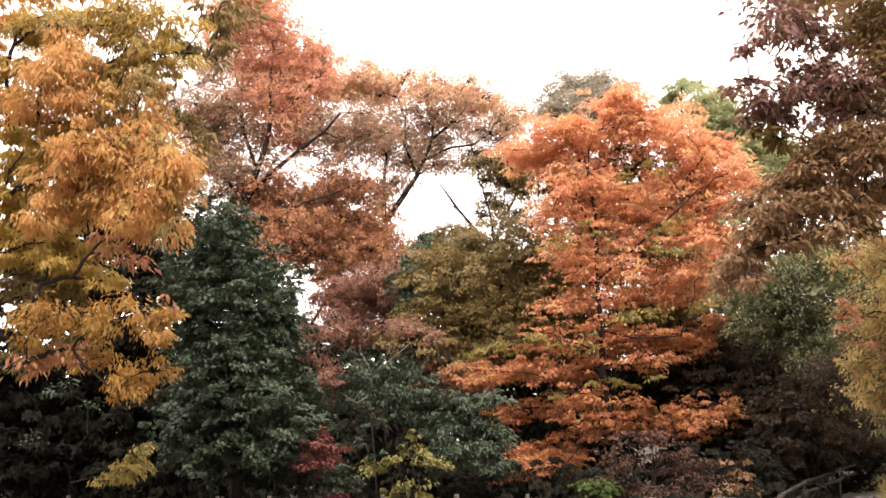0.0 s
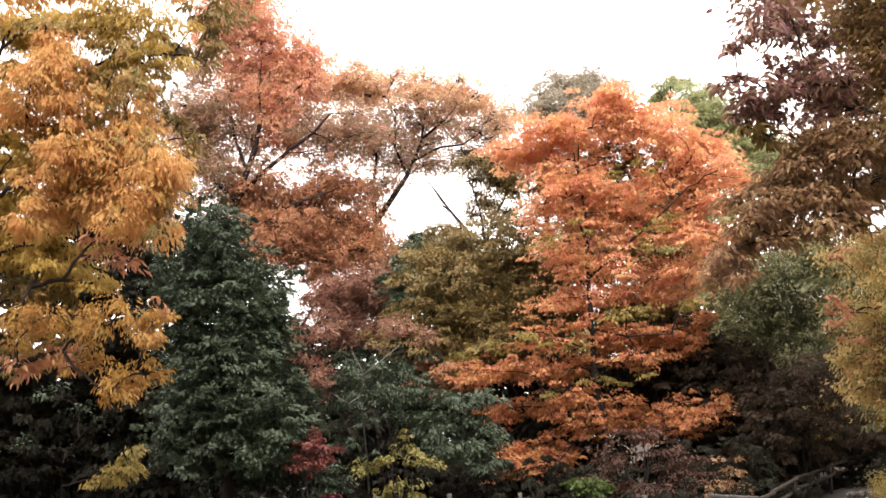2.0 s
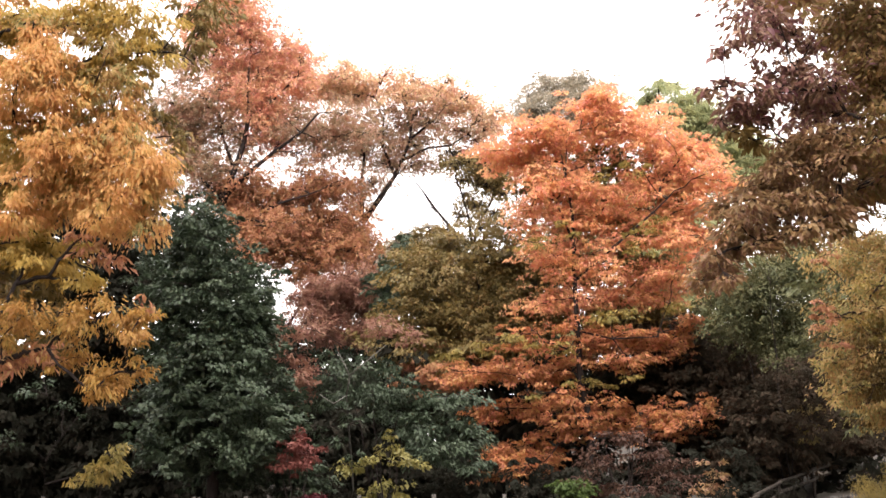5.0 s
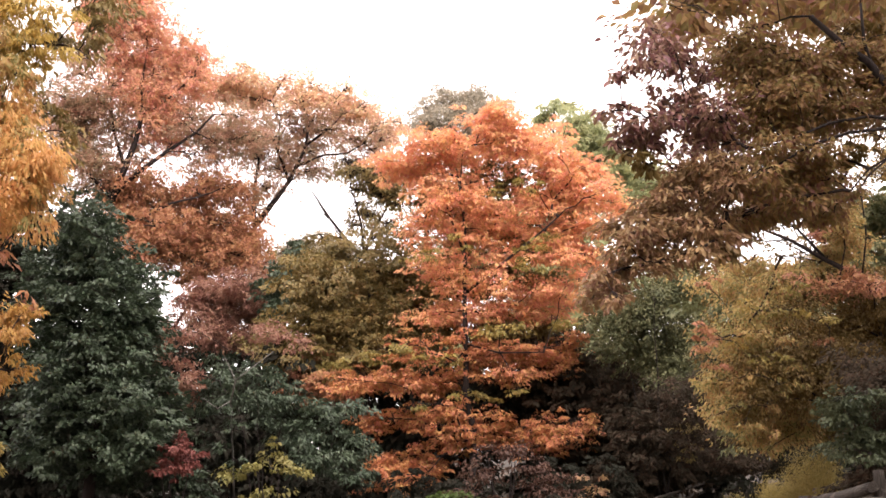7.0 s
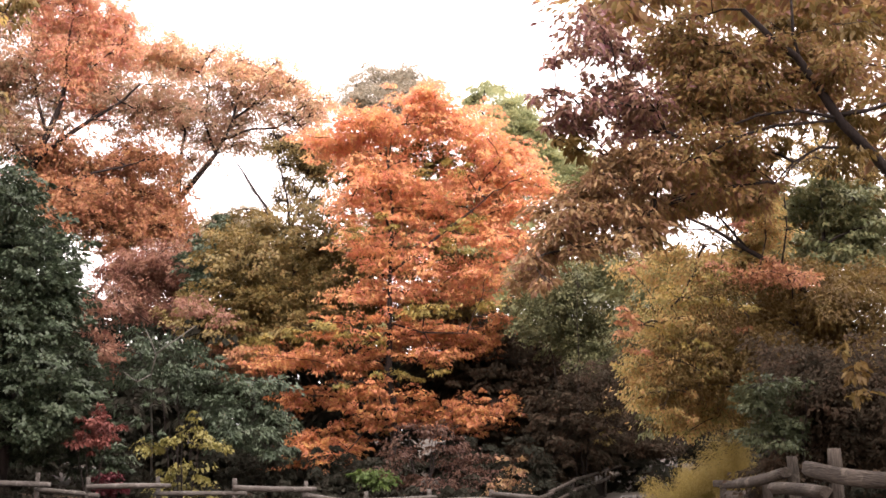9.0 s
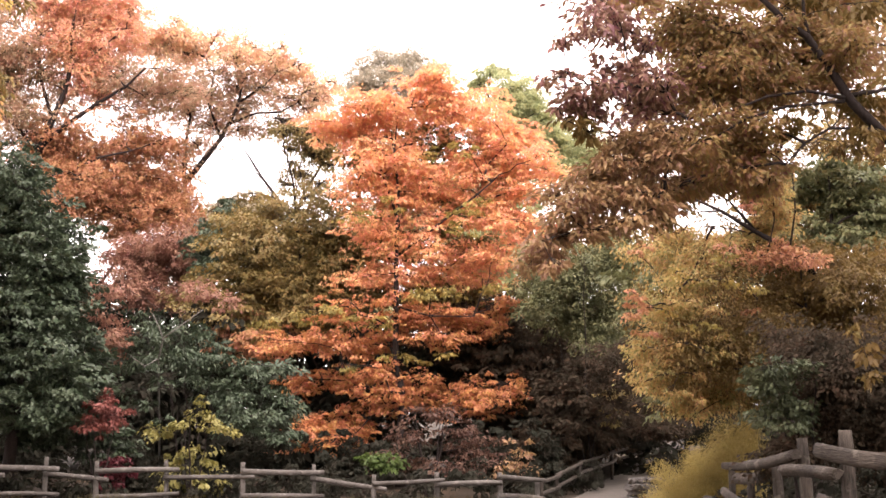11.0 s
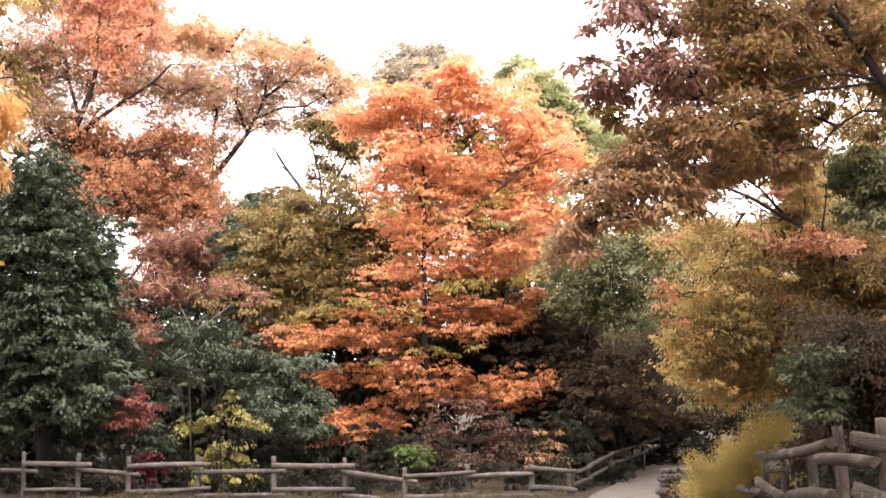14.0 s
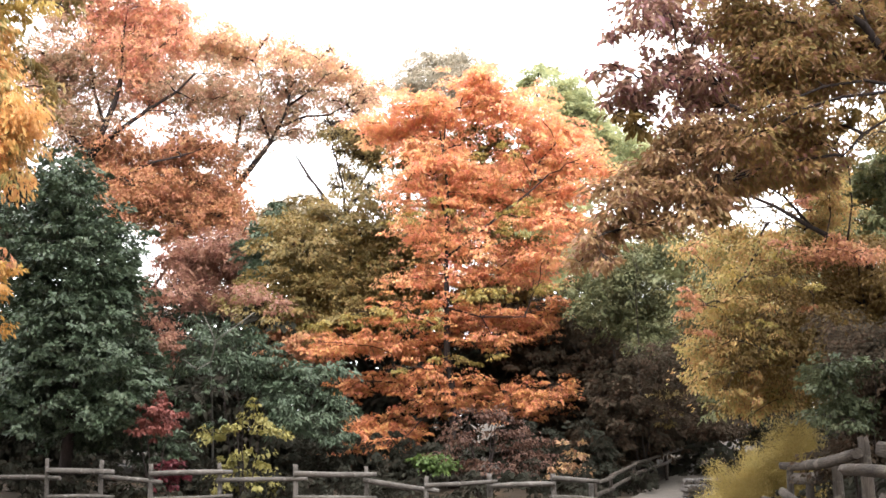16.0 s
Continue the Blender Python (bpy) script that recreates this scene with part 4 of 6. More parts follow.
    (2.5, 3, 7.7, 0.76, 0.44), (1.2, 3, 8.6, 0.76, 0.44), (2.7, 3, 6.6, 0.67, 0.44),
]
THICKET_DARK = [
    (-2.4, 3, 5.7, 1.31, 0.87), (-1.6, 3, 4.6, 1.31, 1.09), (-0.4, 2, 3.9, 1.28, 1.07), (-2.1, 3, 2.9, 1.31, 1.09),
    (-0.1, 2, 2.4, 1.49, 1.07), (-3.7, 4, 4.5, 1.34, 1.34), (1.5, 2, 3.5, 1.28, 1.07), (-4.1, 4, 5.8, 1.34, 0.89),
    (-4.8, 5, 4.6, 1.14, 1.36), (-1.4, 1.5, 1.4, 0.97, 0.63), (2.3, 12, 2.1, 1.56, 0.94), (-1, 6, 6.2, 1.39, 1.07),
    (-2.4, 6, 6.7, 1.39, 1.07), (0.3, 6, 5.3, 1.39, 1.07), (-3.6, 6, 3.7, 1.39, 1.16), (-0.1, -0.8, 2.5, 0.92, 0.6),
    (-0.8, -0.8, 3.2, 0.92, 0.8), (-1.4, -0.8, 1.7, 0.72, 0.6), (2.1, 6, 2.6, 0.93, 0.6),
]
THICKET_RUST = [
    (0.6, -1, 2.7, 0.52, 0.52), (1, -1, 3.5, 0.68, 0.52), (1.7, -1, 4, 0.6, 0.48),
]
GILT_AT = (7.84, 24)
GILT_FILL = [
    (-1, 1.7, 2.7, 0.32, 0.14), (-0.6, 1.8, 2.5, 0.32, 0.14), (-1.4, 1.5, 2.5, 0.29, 0.12), (-0.3, 1.8, 2.7, 0.3, 0.14),
    (-0.8, 1.3, 3, 0.29, 0.14), (-2.6, 1.4, 4.7, 0.32, 0.19), (-1.2, 1.8, 4.8, 0.32, 0.19), (-1.9, 1.8, 4.8, 0.32, 0.19),
    (-0.6, 1.7, 4.7, 0.32, 0.19), (2.3, 1.9, 5.8, 0.37, 0.17), (1.7, 1.6, 5.4, 0.37, 0.17), (2.3, 1.5, 3.7, 0.32, 0.21),
    (-2.3, 1.3, 4.2, 0.29, 0.16),
]
GILT_HIGH = [
    (0.9, 1.5, 8.4, 0.29, 0.13), (1.1, 0.6, 8.3, 0.28, 0.13), (1.7, 0.9, 8.3, 0.29, 0.14), (2.3, 1.3, 8.5, 0.29, 0.16),
    (1.1, 1.4, 7.9, 0.29, 0.12), (1.3, 0.5, 7.8, 0.28, 0.13), (2.1, 1.4, 7.9, 0.29, 0.14), (0.3, 0.5, 7.8, 0.21, 0.1),
    (2.4, 1.1, 8.1, 0.26, 0.16), (2, 1, 8.7, 0.29, 0.13),
]
GILT_LOW = [
    (-3.1, -1.1, 3.4, 0.24, 0.12), (-2.8, -1.4, 3.5, 0.26, 0.13), (-2.3, -1.3, 3.3, 0.26, 0.13), (-2.9, -0.9, 3.1, 0.26, 0.13),
    (-2.5, -1.1, 2.9, 0.24, 0.12), (-3.2, -1.2, 2.9, 0.2, 0.11), (-3, -1.3, 2.6, 0.24, 0.09), (-2, -1.3, 3.6, 0.22, 0.11),
    (-2.1, -1.3, 4.1, 0.24, 0.12), (-2.6, -1.2, 4.3, 0.26, 0.12), (-3.1, -1.1, 4.7, 0.22, 0.11), (-2.5, -1.3, 2.4, 0.17, 0.08),
]
GILT_BACK = [
    (-1.4, 0.9, 5.6, 0.36, 0.14), (-0.8, 0.8, 5.6, 0.36, 0.14), (-0.1, 1.2, 5.7, 0.36, 0.14), (0.5, 1.2, 5.7, 0.36, 0.15),
    (1, 1, 5.5, 0.36, 0.16), (1.5, 0.5, 5.3, 0.35, 0.18), (-1.8, 1, 5.5, 0.33, 0.14), (-1.1, 0.6, 5.2, 0.35, 0.14),
    (-0.3, 1.1, 5.2, 0.36, 0.14), (0.3, 0.6, 5.1, 0.35, 0.15), (1.3, 1.1, 5.1, 0.36, 0.16), (-1.5, 0.6, 2.5, 0.28, 0.11),
    (-2, 0.8, 2.3, 0.28, 0.1), (-2.5, 1.1, 2.4, 0.26, 0.1),
]
GILT_OLIVE = [
    (-2.9, -1.5, 4.8, 0.24, 0.1), (-2.3, -1, 4.7, 0.26, 0.12), (-1.9, -1.5, 4.6, 0.17, 0.09), (-3, -1.1, 4.1, 0.2, 0.11),
    (-2.5, -1.4, 3.8, 0.22, 0.11), (-1.4, -1.5, 4.5, 0.24, 0.09), (-1.9, -1.4, 5.1, 0.26, 0.09),
]
GILT_RED = [
    (-1.2, -0.8, 6.3, 0.13, 0.11), (-1.3, -0.8, 6.2, 0.13, 0.06), (-1, -0.7, 6.6, 0.11, 0.09), (-1.1, -0.5, 5.2, 0.27, 0.11),
    (-0.7, -0.6, 5.3, 0.31, 0.12), (-0.3, -0.6, 5.2, 0.29, 0.11), (-1.7, -0.9, 5.3, 0.24, 0.09), (-1.9, -0.4, 5.2, 0.18, 0.09),
    (-3.2, -0.3, 5.5, 0.16, 0.08), (-0.5, -0.4, 5.6, 0.23, 0.09),
]
GILT_THIN = [
    (-1.7, 0.9, 6.7, 0.31, 0.1), (-1.3, 0.9, 6.9, 0.29, 0.1), (-0.8, 1.2, 6.7, 0.26, 0.11), (-2.1, 0, 6.2, 0.14, 0.08),
    (-1.1, 1, 6.3, 0.26, 0.09), (0.4, 0.1, 7.7, 0.28, 0.1), (0.2, 0.6, 7.8, 0.21, 0.09), (1.1, 0.9, 8.1, 0.31, 0.12),
    (1.2, -0.2, 8.1, 0.32, 0.14), (1.5, 0, 7.8, 0.3, 0.16), (1.1, 0.1, 7.6, 0.25, 0.12), (-0.1, 0.6, 7.6, 0.16, 0.09),
    (-1.7, 0.2, 6, 0.23, 0.07), (1.7, 0.1, 7.3, 0.25, 0.16), (0.6, 0.8, 8.3, 0.19, 0.09),
]
GILT_SIDE = [
    (-1.2, -0.9, 4, 0.44, 0.19), (-1.1, -0.7, 3.5, 0.42, 0.19), (-1.5, -0.9, 3, 0.38, 0.17), (-1.8, -1, 3.3, 0.44, 0.19),
    (-2.4, -1, 3.5, 0.46, 0.19), (-2.5, -1, 3, 0.46, 0.19), (-1.9, -0.9, 4, 0.46, 0.19), (-0.8, -0.6, 3.8, 0.31, 0.15),
    (-2.8, -1, 3.8, 0.4, 0.17), (-1.8, -0.8, 4.8, 0.4, 0.17), (-0.9, -0.8, 3.1, 0.24, 0.13),
]
GILT_LEAF = [
    (-3.5, -0.4, 5.4, 0.32, 0.15), (-2.4, 0.8, 5.4, 0.45, 0.21), (-2.1, -0.5, 5.3, 0.4, 0.2), (-2.4, -0.4, 4.8, 0.47, 0.22),
    (-1.5, 0.5, 4.7, 0.49, 0.25), (-2.8, -0.5, 4.3, 0.43, 0.2), (-2.2, -0.4, 4, 0.5, 0.22), (-1.5, -0.2, 3.8, 0.41, 0.22),
    (-2.5, 0.2, 3.6, 0.44, 0.2), (-2, -0.2, 3.2, 0.5, 0.2), (-2.9, 0.1, 3.9, 0.25, 0.18), (-2.7, 0.3, 2.9, 0.42, 0.18),
    (-1.9, 0.6, 2.7, 0.45, 0.16), (-1.3, 0.4, 3, 0.33, 0.2), (-2.4, 0.7, 2.4, 0.35, 0.14), (-3.4, -0.4, 3.4, 0.23, 0.2),
    (-3.3, -0.7, 2.8, 0.2, 0.13), (-1.6, 0.3, 2.5, 0.3, 0.11), (-2.4, -0.4, 2.1, 0.23, 0.09),
]
GILT_DARK = [
    (-0.5, 0.3, 4.6, 0.49, 0.2), (0.2, 0.2, 4.8, 0.51, 0.18), (0.7, -0.5, 4.9, 0.49, 0.17), (1.4, -0.2, 4.8, 0.41, 0.2),
    (-0.2, 0.1, 4.1, 0.51, 0.18), (0.8, 0.5, 4.3, 0.54, 0.21), (1.2, -0.3, 4, 0.43, 0.22), (-0.9, -0.5, 3.9, 0.4, 0.17),
    (-0.7, -0.7, 3.4, 0.38, 0.13), (0.2, -0, 3.7, 0.46, 0.16), (0.8, -0.7, 3.4, 0.45, 0.15), (-1.2, -0.7, 3.4, 0.33, 0.17),
    (0.3, 0.6, 5.4, 0.47, 0.14), (0.5, -0.7, 4.5, 0.45, 0.15), (1.9, -0.1, 4.3, 0.46, 0.24), (2.3, 0.4, 5.2, 0.47, 0.23),
]
GILT_RUST = [
    (-3.7, -1.6, 4.4, 0.21, 0.13), (-3.3, -1, 4.2, 0.2, 0.13), (-3.7, -1.2, 4, 0.24, 0.11), (-3.5, -1.3, 3.7, 0.24, 0.09),
    (-3.5, -1.3, 5.2, 0.17, 0.08), (-1.4, -1.1, 4.1, 0.18, 0.11), (-0.2, -1.4, 5.1, 0.28, 0.1), (-3.8, -1.5, 4.2, 0.15, 0.1),
]
GILT_TOP = [
    (-0.9, 0.2, 6.8, 0.18, 0.1), (-0.8, -0.4, 6.8, 0.23, 0.13), (-0.5, -0.4, 6.7, 0.25, 0.15), (-0.7, -0.4, 6.3, 0.27, 0.15),
    (-0.1, 0.4, 6.2, 0.3, 0.17), (-0.6, 0.4, 6, 0.3, 0.14), (-1, 0.4, 5.8, 0.28, 0.1), (-1.6, -0.7, 5.6, 0.29, 0.1),
    (-2, -0.2, 5.6, 0.27, 0.09), (-2.8, -0.1, 5.8, 0.27, 0.11), (-0.8, 0.5, 6.5, 0.14, 0.14), (-0.1, 0.4, 7.2, 0.21, 0.1),
    (-2.4, 0, 5.8, 0.23, 0.11),
]
FARGREEN_AT = (12.03, 34)
FARGREEN_HIGH = [
    (0.1, 3.4, 9.8, 0.61, 0.35), (-0.2, 3.6, 8.9, 0.61, 0.35), (0.7, 3.2, 9.2, 0.53, 0.38), (1.9, 2.8, 10.3, 0.53, 0.24),
    (2.9, 3.5, 10.8, 0.54, 0.28), (1.1, 3.5, 9.8, 0.47, 0.31), (0.2, 2.9, 7.7, 0.6, 0.31), (-0.9, 2.5, 7.7, 0.59, 0.24),
    (1.8, 2.5, 8.9, 0.7, 0.44), (1.3, 2.9, 7.9, 0.71, 0.38), (2.7, 3.5, 9.8, 0.54, 0.42), (-1.5, 2.5, 7.5, 0.59, 0.2),
    (3.1, 3.1, 7.9, 0.6, 0.45),
]
FARGREEN_LEAF = [
    (0.4, 0.6, 9.5, 0.43, 0.29), (0.6, -0.6, 8.9, 0.54, 0.37), (0.2, -0.2, 8.5, 0.48, 0.35), (0.9, -0.6, 8.1, 0.54, 0.43),
    (-0, -0.4, 7.7, 0.45, 0.31), (0.5, -0.7, 7.3, 0.57, 0.34), (-0.4, 0.1, 7.1, 0.39, 0.19), (1.5, 0, 9.4, 0.42, 0.32),
    (0.9, -0.7, 7.1, 0.48, 0.28), (0.2, 0.2, 9.9, 0.26, 0.16), (2.2, 0.7, 8.5, 0.5, 0.48), (-0.7, -0.4, 7.3, 0.29, 0.19),
]
FARGREEN_BACK = [
    (-5.2, 0.1, 6.1, 0.95, 0.79), (-3.8, 0.5, 6.5, 0.96, 0.64), (-3, -0.8, 5.7, 0.93, 0.77), (-1.9, -0.7, 6.1, 0.93, 0.77),
    (-0.5, 0.5, 5.2, 1.12, 0.96), (-4.6, 0.2, 4.7, 0.95, 0.79), (-3.4, -0.7, 4, 1.08, 0.77), (-1.6, 0.1, 4, 1.11, 0.79),
    (0.1, 0.6, 3.9, 1.13, 0.96), (-4, 0.1, 5.2, 0.95, 0.79), (-4.9, -0, 3.3, 0.79, 0.63), (-1.1, 0.6, 9, 0.64, 0.48),
    (-0.8, 0.4, 8.2, 0.64, 0.54), (-2.2, -0.1, 7.4, 0.63, 0.54), (-1.5, -0.3, 7.2, 0.69, 0.53), (-0.1, 0.6, 8.9, 0.48, 0.64),
    (0.8, -0.3, 6.7, 0.78, 0.63), (-0.2, -0.8, 9.7, 0.62, 0.31),
]
EVERGREEN_AT = (6.07, 19)
EVERGREEN_LEAF = [
    (0.5, -0.3, 2.7, 0.43, 0.35), (0.4, 0.5, 3.1, 0.45, 0.36), (0.9, -0.1, 2.2, 0.35, 0.35), (0.5, -0, 1.8, 0.44, 0.26),
    (-0.1, -0.1, 1.5, 0.39, 0.21), (1.3, 0.3, 2.9, 0.54, 0.54), (0.3, 0.3, 2.3, 0.36, 0.36), (-0.5, 0.1, 1.3, 0.32, 0.18),
    (1.3, 0.5, 1.6, 0.54, 0.36), (1.6, -0.4, 2.3, 0.61, 0.69),
]
EVERGREEN_FRONT = [
    (-0.8, -0.7, 2.7, 0.19, 0.1), (-0.5, -0.7, 2.8, 0.21, 0.12), (-0.1, -0.2, 2.6, 0.2, 0.14), (-0.6, -0.4, 2.4, 0.21, 0.12),
    (-0.3, -0.2, 2.2, 0.22, 0.13), (-0.7, -0.4, 2, 0.2, 0.1), (-0, -0.3, 2.2, 0.18, 0.14), (-0.5, -0.9, 1.9, 0.23, 0.1),
    (0, -0.5, 2.8, 0.16, 0.1), (-0.8, -0.3, 2.5, 0.13, 0.09), (-0.6, -0.7, 2.5, 0.21, 0.1), (-0.1, -0.3, 1.9, 0.16, 0.1),
]
SPRAY_AT = (6.62, 14)
SPRAY_RIGHT = [
    (-3.3, 0.3, 4.8, 0.26, 0.11), (-2.8, 0.5, 4.8, 0.28, 0.09), (-2.3, 1, 4.9, 0.24, 0.1), (-3, 0.3, 5, 0.26, 0.1),
    (-2.2, 0.3, 5, 0.19, 0.09), (-3.5, 0, 4.6, 0.19, 0.08), (-2.3, 0.3, 4.7, 0.15, 0.08), (-3.4, 0.9, 4.5, 0.17, 0.08),
    (-2.6, 0.5, 5, 0.25, 0.09), (-3.2, 0.1, 4.7, 0.2, 0.07),
]
SPRAY_BACK = [
    (-2.8, 1.1, 6.8, 0.45, 0.21), (-1.9, 1.7, 6.9, 0.46, 0.23), (-1.2, 1.6, 7, 0.42, 0.2), (-0.6, 1.4, 6.8, 0.41, 0.24),
    (-2.9, 0.7, 6, 0.44, 0.19), (-2.2, 1.1, 6.1, 0.4, 0.2), (-3, 0.9, 5.5, 0.38, 0.17), (-2.3, 1.3, 5.5, 0.38, 0.17),
    (-3.8, 1.1, 5.3, 0.33, 0.15), (-4, 1.2, 4.8, 0.33, 0.16), (-0.6, 1.3, 5.9, 0.34, 0.16), (-1.4, 1.4, 6.4, 0.32, 0.13),
    (-3.5, 1, 6, 0.33, 0.18), (-3.6, 1.2, 4.8, 0.29, 0.13), (-4.4, 1.4, 4.7, 0.25, 0.13), (-0.9, 1.6, 6.3, 0.3, 0.13),
]
SPRAY_WINE = [
    (-4.6, -1.2, 6.2, 0.23, 0.07), (-4.3, -1, 6.4, 0.26, 0.09), (-4.9, -1, 6.1, 0.14, 0.04), (-5, -1.1, 6, 0.06, 0.04),
    (-4.1, -0.7, 6.3, 0.18, 0.06), (-4.2, -1, 5.9, 0.15, 0.07), (-3.9, -0.9, 6.1, 0.15, 0.11), (-4.4, -0.8, 5.8, 0.15, 0.05),
    (-4.9, -1.1, 5.7, 0.12, 0.04), (-5.1, -1.1, 5.6, 0.11, 0.03), (-4.7, -1.3, 5.5, 0.21, 0.08), (-4.8, -1.1, 5.4, 0.15, 0.06),
    (-4.4, -1.2, 5.5, 0.21, 0.08), (-4.1, -1, 5.7, 0.17, 0.08), (-4.6, -0.9, 5.3, 0.21, 0.07), (-4.1, -0.7, 5.4, 0.22, 0.07),
    (-3.9, -1.2, 5.6, 0.23, 0.13), (-3.8, -0.8, 5.3, 0.24, 0.09), (-5, -1, 5.3, 0.07, 0.04), (-4.5, -0.8, 6.7, 0.28, 0.09),
]
SPRAY_OLIVE = [
    (-3.6, -0.7, 6.4, 0.27, 0.14), (-3.2, -1, 6.3, 0.26, 0.13), (-2.9, -1.2, 6.1, 0.26, 0.13), (-3.4, -1, 5.9, 0.26, 0.12),
    (-3.1, -1.4, 5.7, 0.25, 0.12), (-2.6, -1.1, 5.9, 0.23, 0.12), (-3.4, -1, 5.6, 0.26, 0.11), (-2.8, -0.9, 5.6, 0.26, 0.11),
    (-2.4, -1.1, 6.3, 0.17, 0.08), (-1.8, -0.7, 6.3, 0.23, 0.11), (-1.7, -1.3, 6, 0.23, 0.15), (-1.8, -1, 5.8, 0.19, 0.07),
    (-2.4, -1, 5.6, 0.24, 0.1), (-3.3, -1.3, 5.2, 0.25, 0.09), (-2.8, -1.2, 5.1, 0.23, 0.08), (-3, -0.6, 4.9, 0.29, 0.11),
    (-3.5, -1.4, 4.8, 0.23, 0.1), (-2.7, -0.8, 4.9, 0.2, 0.11), (-3, -0.9, 4.6, 0.21, 0.07), (-3.4, -0.9, 6.6, 0.34, 0.1),
]
SPRAY_BROWN = [
    (-4.4, -1, 4.7, 0.24, 0.1), (-4.6, -0.8, 4.6, 0.19, 0.09), (-4, -0.9, 4.7, 0.24, 0.11), (-3.8, -1.3, 4.7, 0.2, 0.1),
    (-4.4, -1, 4.4, 0.24, 0.09), (-4.1, -1.2, 4.3, 0.22, 0.09), (-4.8, -1.3, 4.3, 0.18, 0.09), (-5, -0.8, 4.4, 0.15, 0.07),
    (-4.5, -0.9, 4.2, 0.21, 0.09), (-4.2, -1.2, 4, 0.2, 0.08), (-4.9, -1, 4.1, 0.19, 0.09), (-3.9, -1, 4.2, 0.2, 0.07),
    (-5.2, -1, 3.8, 0.15, 0.09), (-5, -0.7, 3.9, 0.18, 0.09), (-4.7, -1, 3.9, 0.17, 0.08), (-5.3, -0.7, 3.6, 0.11, 0.07),
    (-5.1, -1.2, 3.5, 0.12, 0.06), (-4, -1.1, 5, 0.23, 0.09), (-4.3, -0.9, 5, 0.21, 0.09), (-3.8, -1.2, 5, 0.23, 0.1),
]
SPRAY_OUT = [
    (-1.5, -0.8, 5.5, 0.25, 0.13), (-2, -0.8, 6, 0.16, 0.09), (-2.2, -1.3, 5.2, 0.22, 0.06), (-1.5, -1, 5, 0.19, 0.1),
    (-4.7, -1.2, 5, 0.12, 0.07), (-4.9, -1.2, 5.1, 0.14, 0.05), (-1.5, -1.1, 6.5, 0.28, 0.11), (-2.3, -0.7, 6.6, 0.29, 0.1),
    (-3.8, -0.7, 4.1, 0.14, 0.07), (-1.6, -0.8, 2.6, 0.11, 0.09), (-1.6, -0.8, 2.3, 0.1, 0.07), (-1.8, -1, 2.8, 0.07, 0.05),
    (-2.4, -0.7, 5.1, 0.15, 0.06),
]
# Mostly unseen boughs, added overhead so their shade falls on the thicket.
SPRAY_OVER = [
    (-3.1, 1, 7.9, 0.63, 0.35), (-1.7, 2, 8.4, 0.67, 0.37), (-1.3, 0, 7.4, 0.58, 0.39), (-4, 0, 7.3, 0.39, 0.26),
    (-1.5, 4, 9.9, 0.84, 0.42), (0.3, 4, 10, 0.84, 0.5), (1.1, 3, 8.7, 0.79, 0.63), (-0, 6, 9.7, 0.93, 0.37),
    (1.4, 6, 9.5, 0.93, 0.46), (-0.1, 0, 6, 0.58, 0.65), (-3.5, -2, 7.4, 0.56, 0.28), (-2.3, -2, 7.5, 0.56, 0.28),
]
REDBUSH_AT = (-9.32, 36.6)
REDBUSH_LEAF = [
    (0.2, 0.1, 2.8, 0.51, 0.37), (-0.2, -0.2, 2.4, 0.44, 0.34), (0.5, -0.2, 2.9, 0.24, 0.17),
]
REDBUSH_LOW = [
    (0.2, 0.3, 0.9, 0.48, 0.31), (0.5, 0.3, 1.1, 0.27, 0.24),
]
YELLOWBUSH_AT = (-6.46, 36.2)
YELLOWBUSH_LEAF = [
    (-0.9, -0.3, 2.1, 0.63, 0.23), (0.7, -0.2, 2.2, 0.77, 0.27), (0.2, 0.3, 2.6, 0.51, 0.2), (-0.2, 0.2, 1.5, 0.68, 0.29),
    (0.3, -0.2, 3, 0.27, 0.13), (-1.3, -0, 2.2, 0.27, 0.13), (-0.5, 0.2, 2.3, 0.41, 0.14),
]
YELLOWBUSH_LOW = [
    (-0.8, 0.2, 0.8, 0.44, 0.34), (0.5, 0.2, 0.7, 0.54, 0.37), (-0.1, 0.2, 1, 0.44, 0.34),
]
FARTOP_AT = (-11.0, 72)
FARTOP_LEAF = [
    (-0.4, -1, 15.5, 0.92, 0.59), (0.4, 0.7, 16.3, 0.67, 0.54), (1.8, 0.3, 16.2, 0.74, 0.6), (-1.3, 0, 14.7, 1.2, 0.87),
    (3, 0.2, 15.4, 0.94, 0.54), (1, 0.6, 15.1, 1.55, 0.61), (-1.9, -0.7, 13.8, 1.32, 0.99), (-0.2, -0.6, 14, 1.99, 0.8),
]
FENCE_POSTS = [(-15.9, 33.65, 1.69), (-13.65, 34.35, 1.45), (-11.45, 33.65, 1.48), (-10.17, 34.35, 1.41), (-8.59, 33.65, 1.29), (-6.85, 34.35, 1.29), (-4.64, 33.65, 1.23), (-2.78, 34.35, 1.14), (-1.07, 33.65, 0.86), (0.64, 34.35, 0.9), (2.35, 33.65, 0.89), (3.45, 34.35, 0.71)]
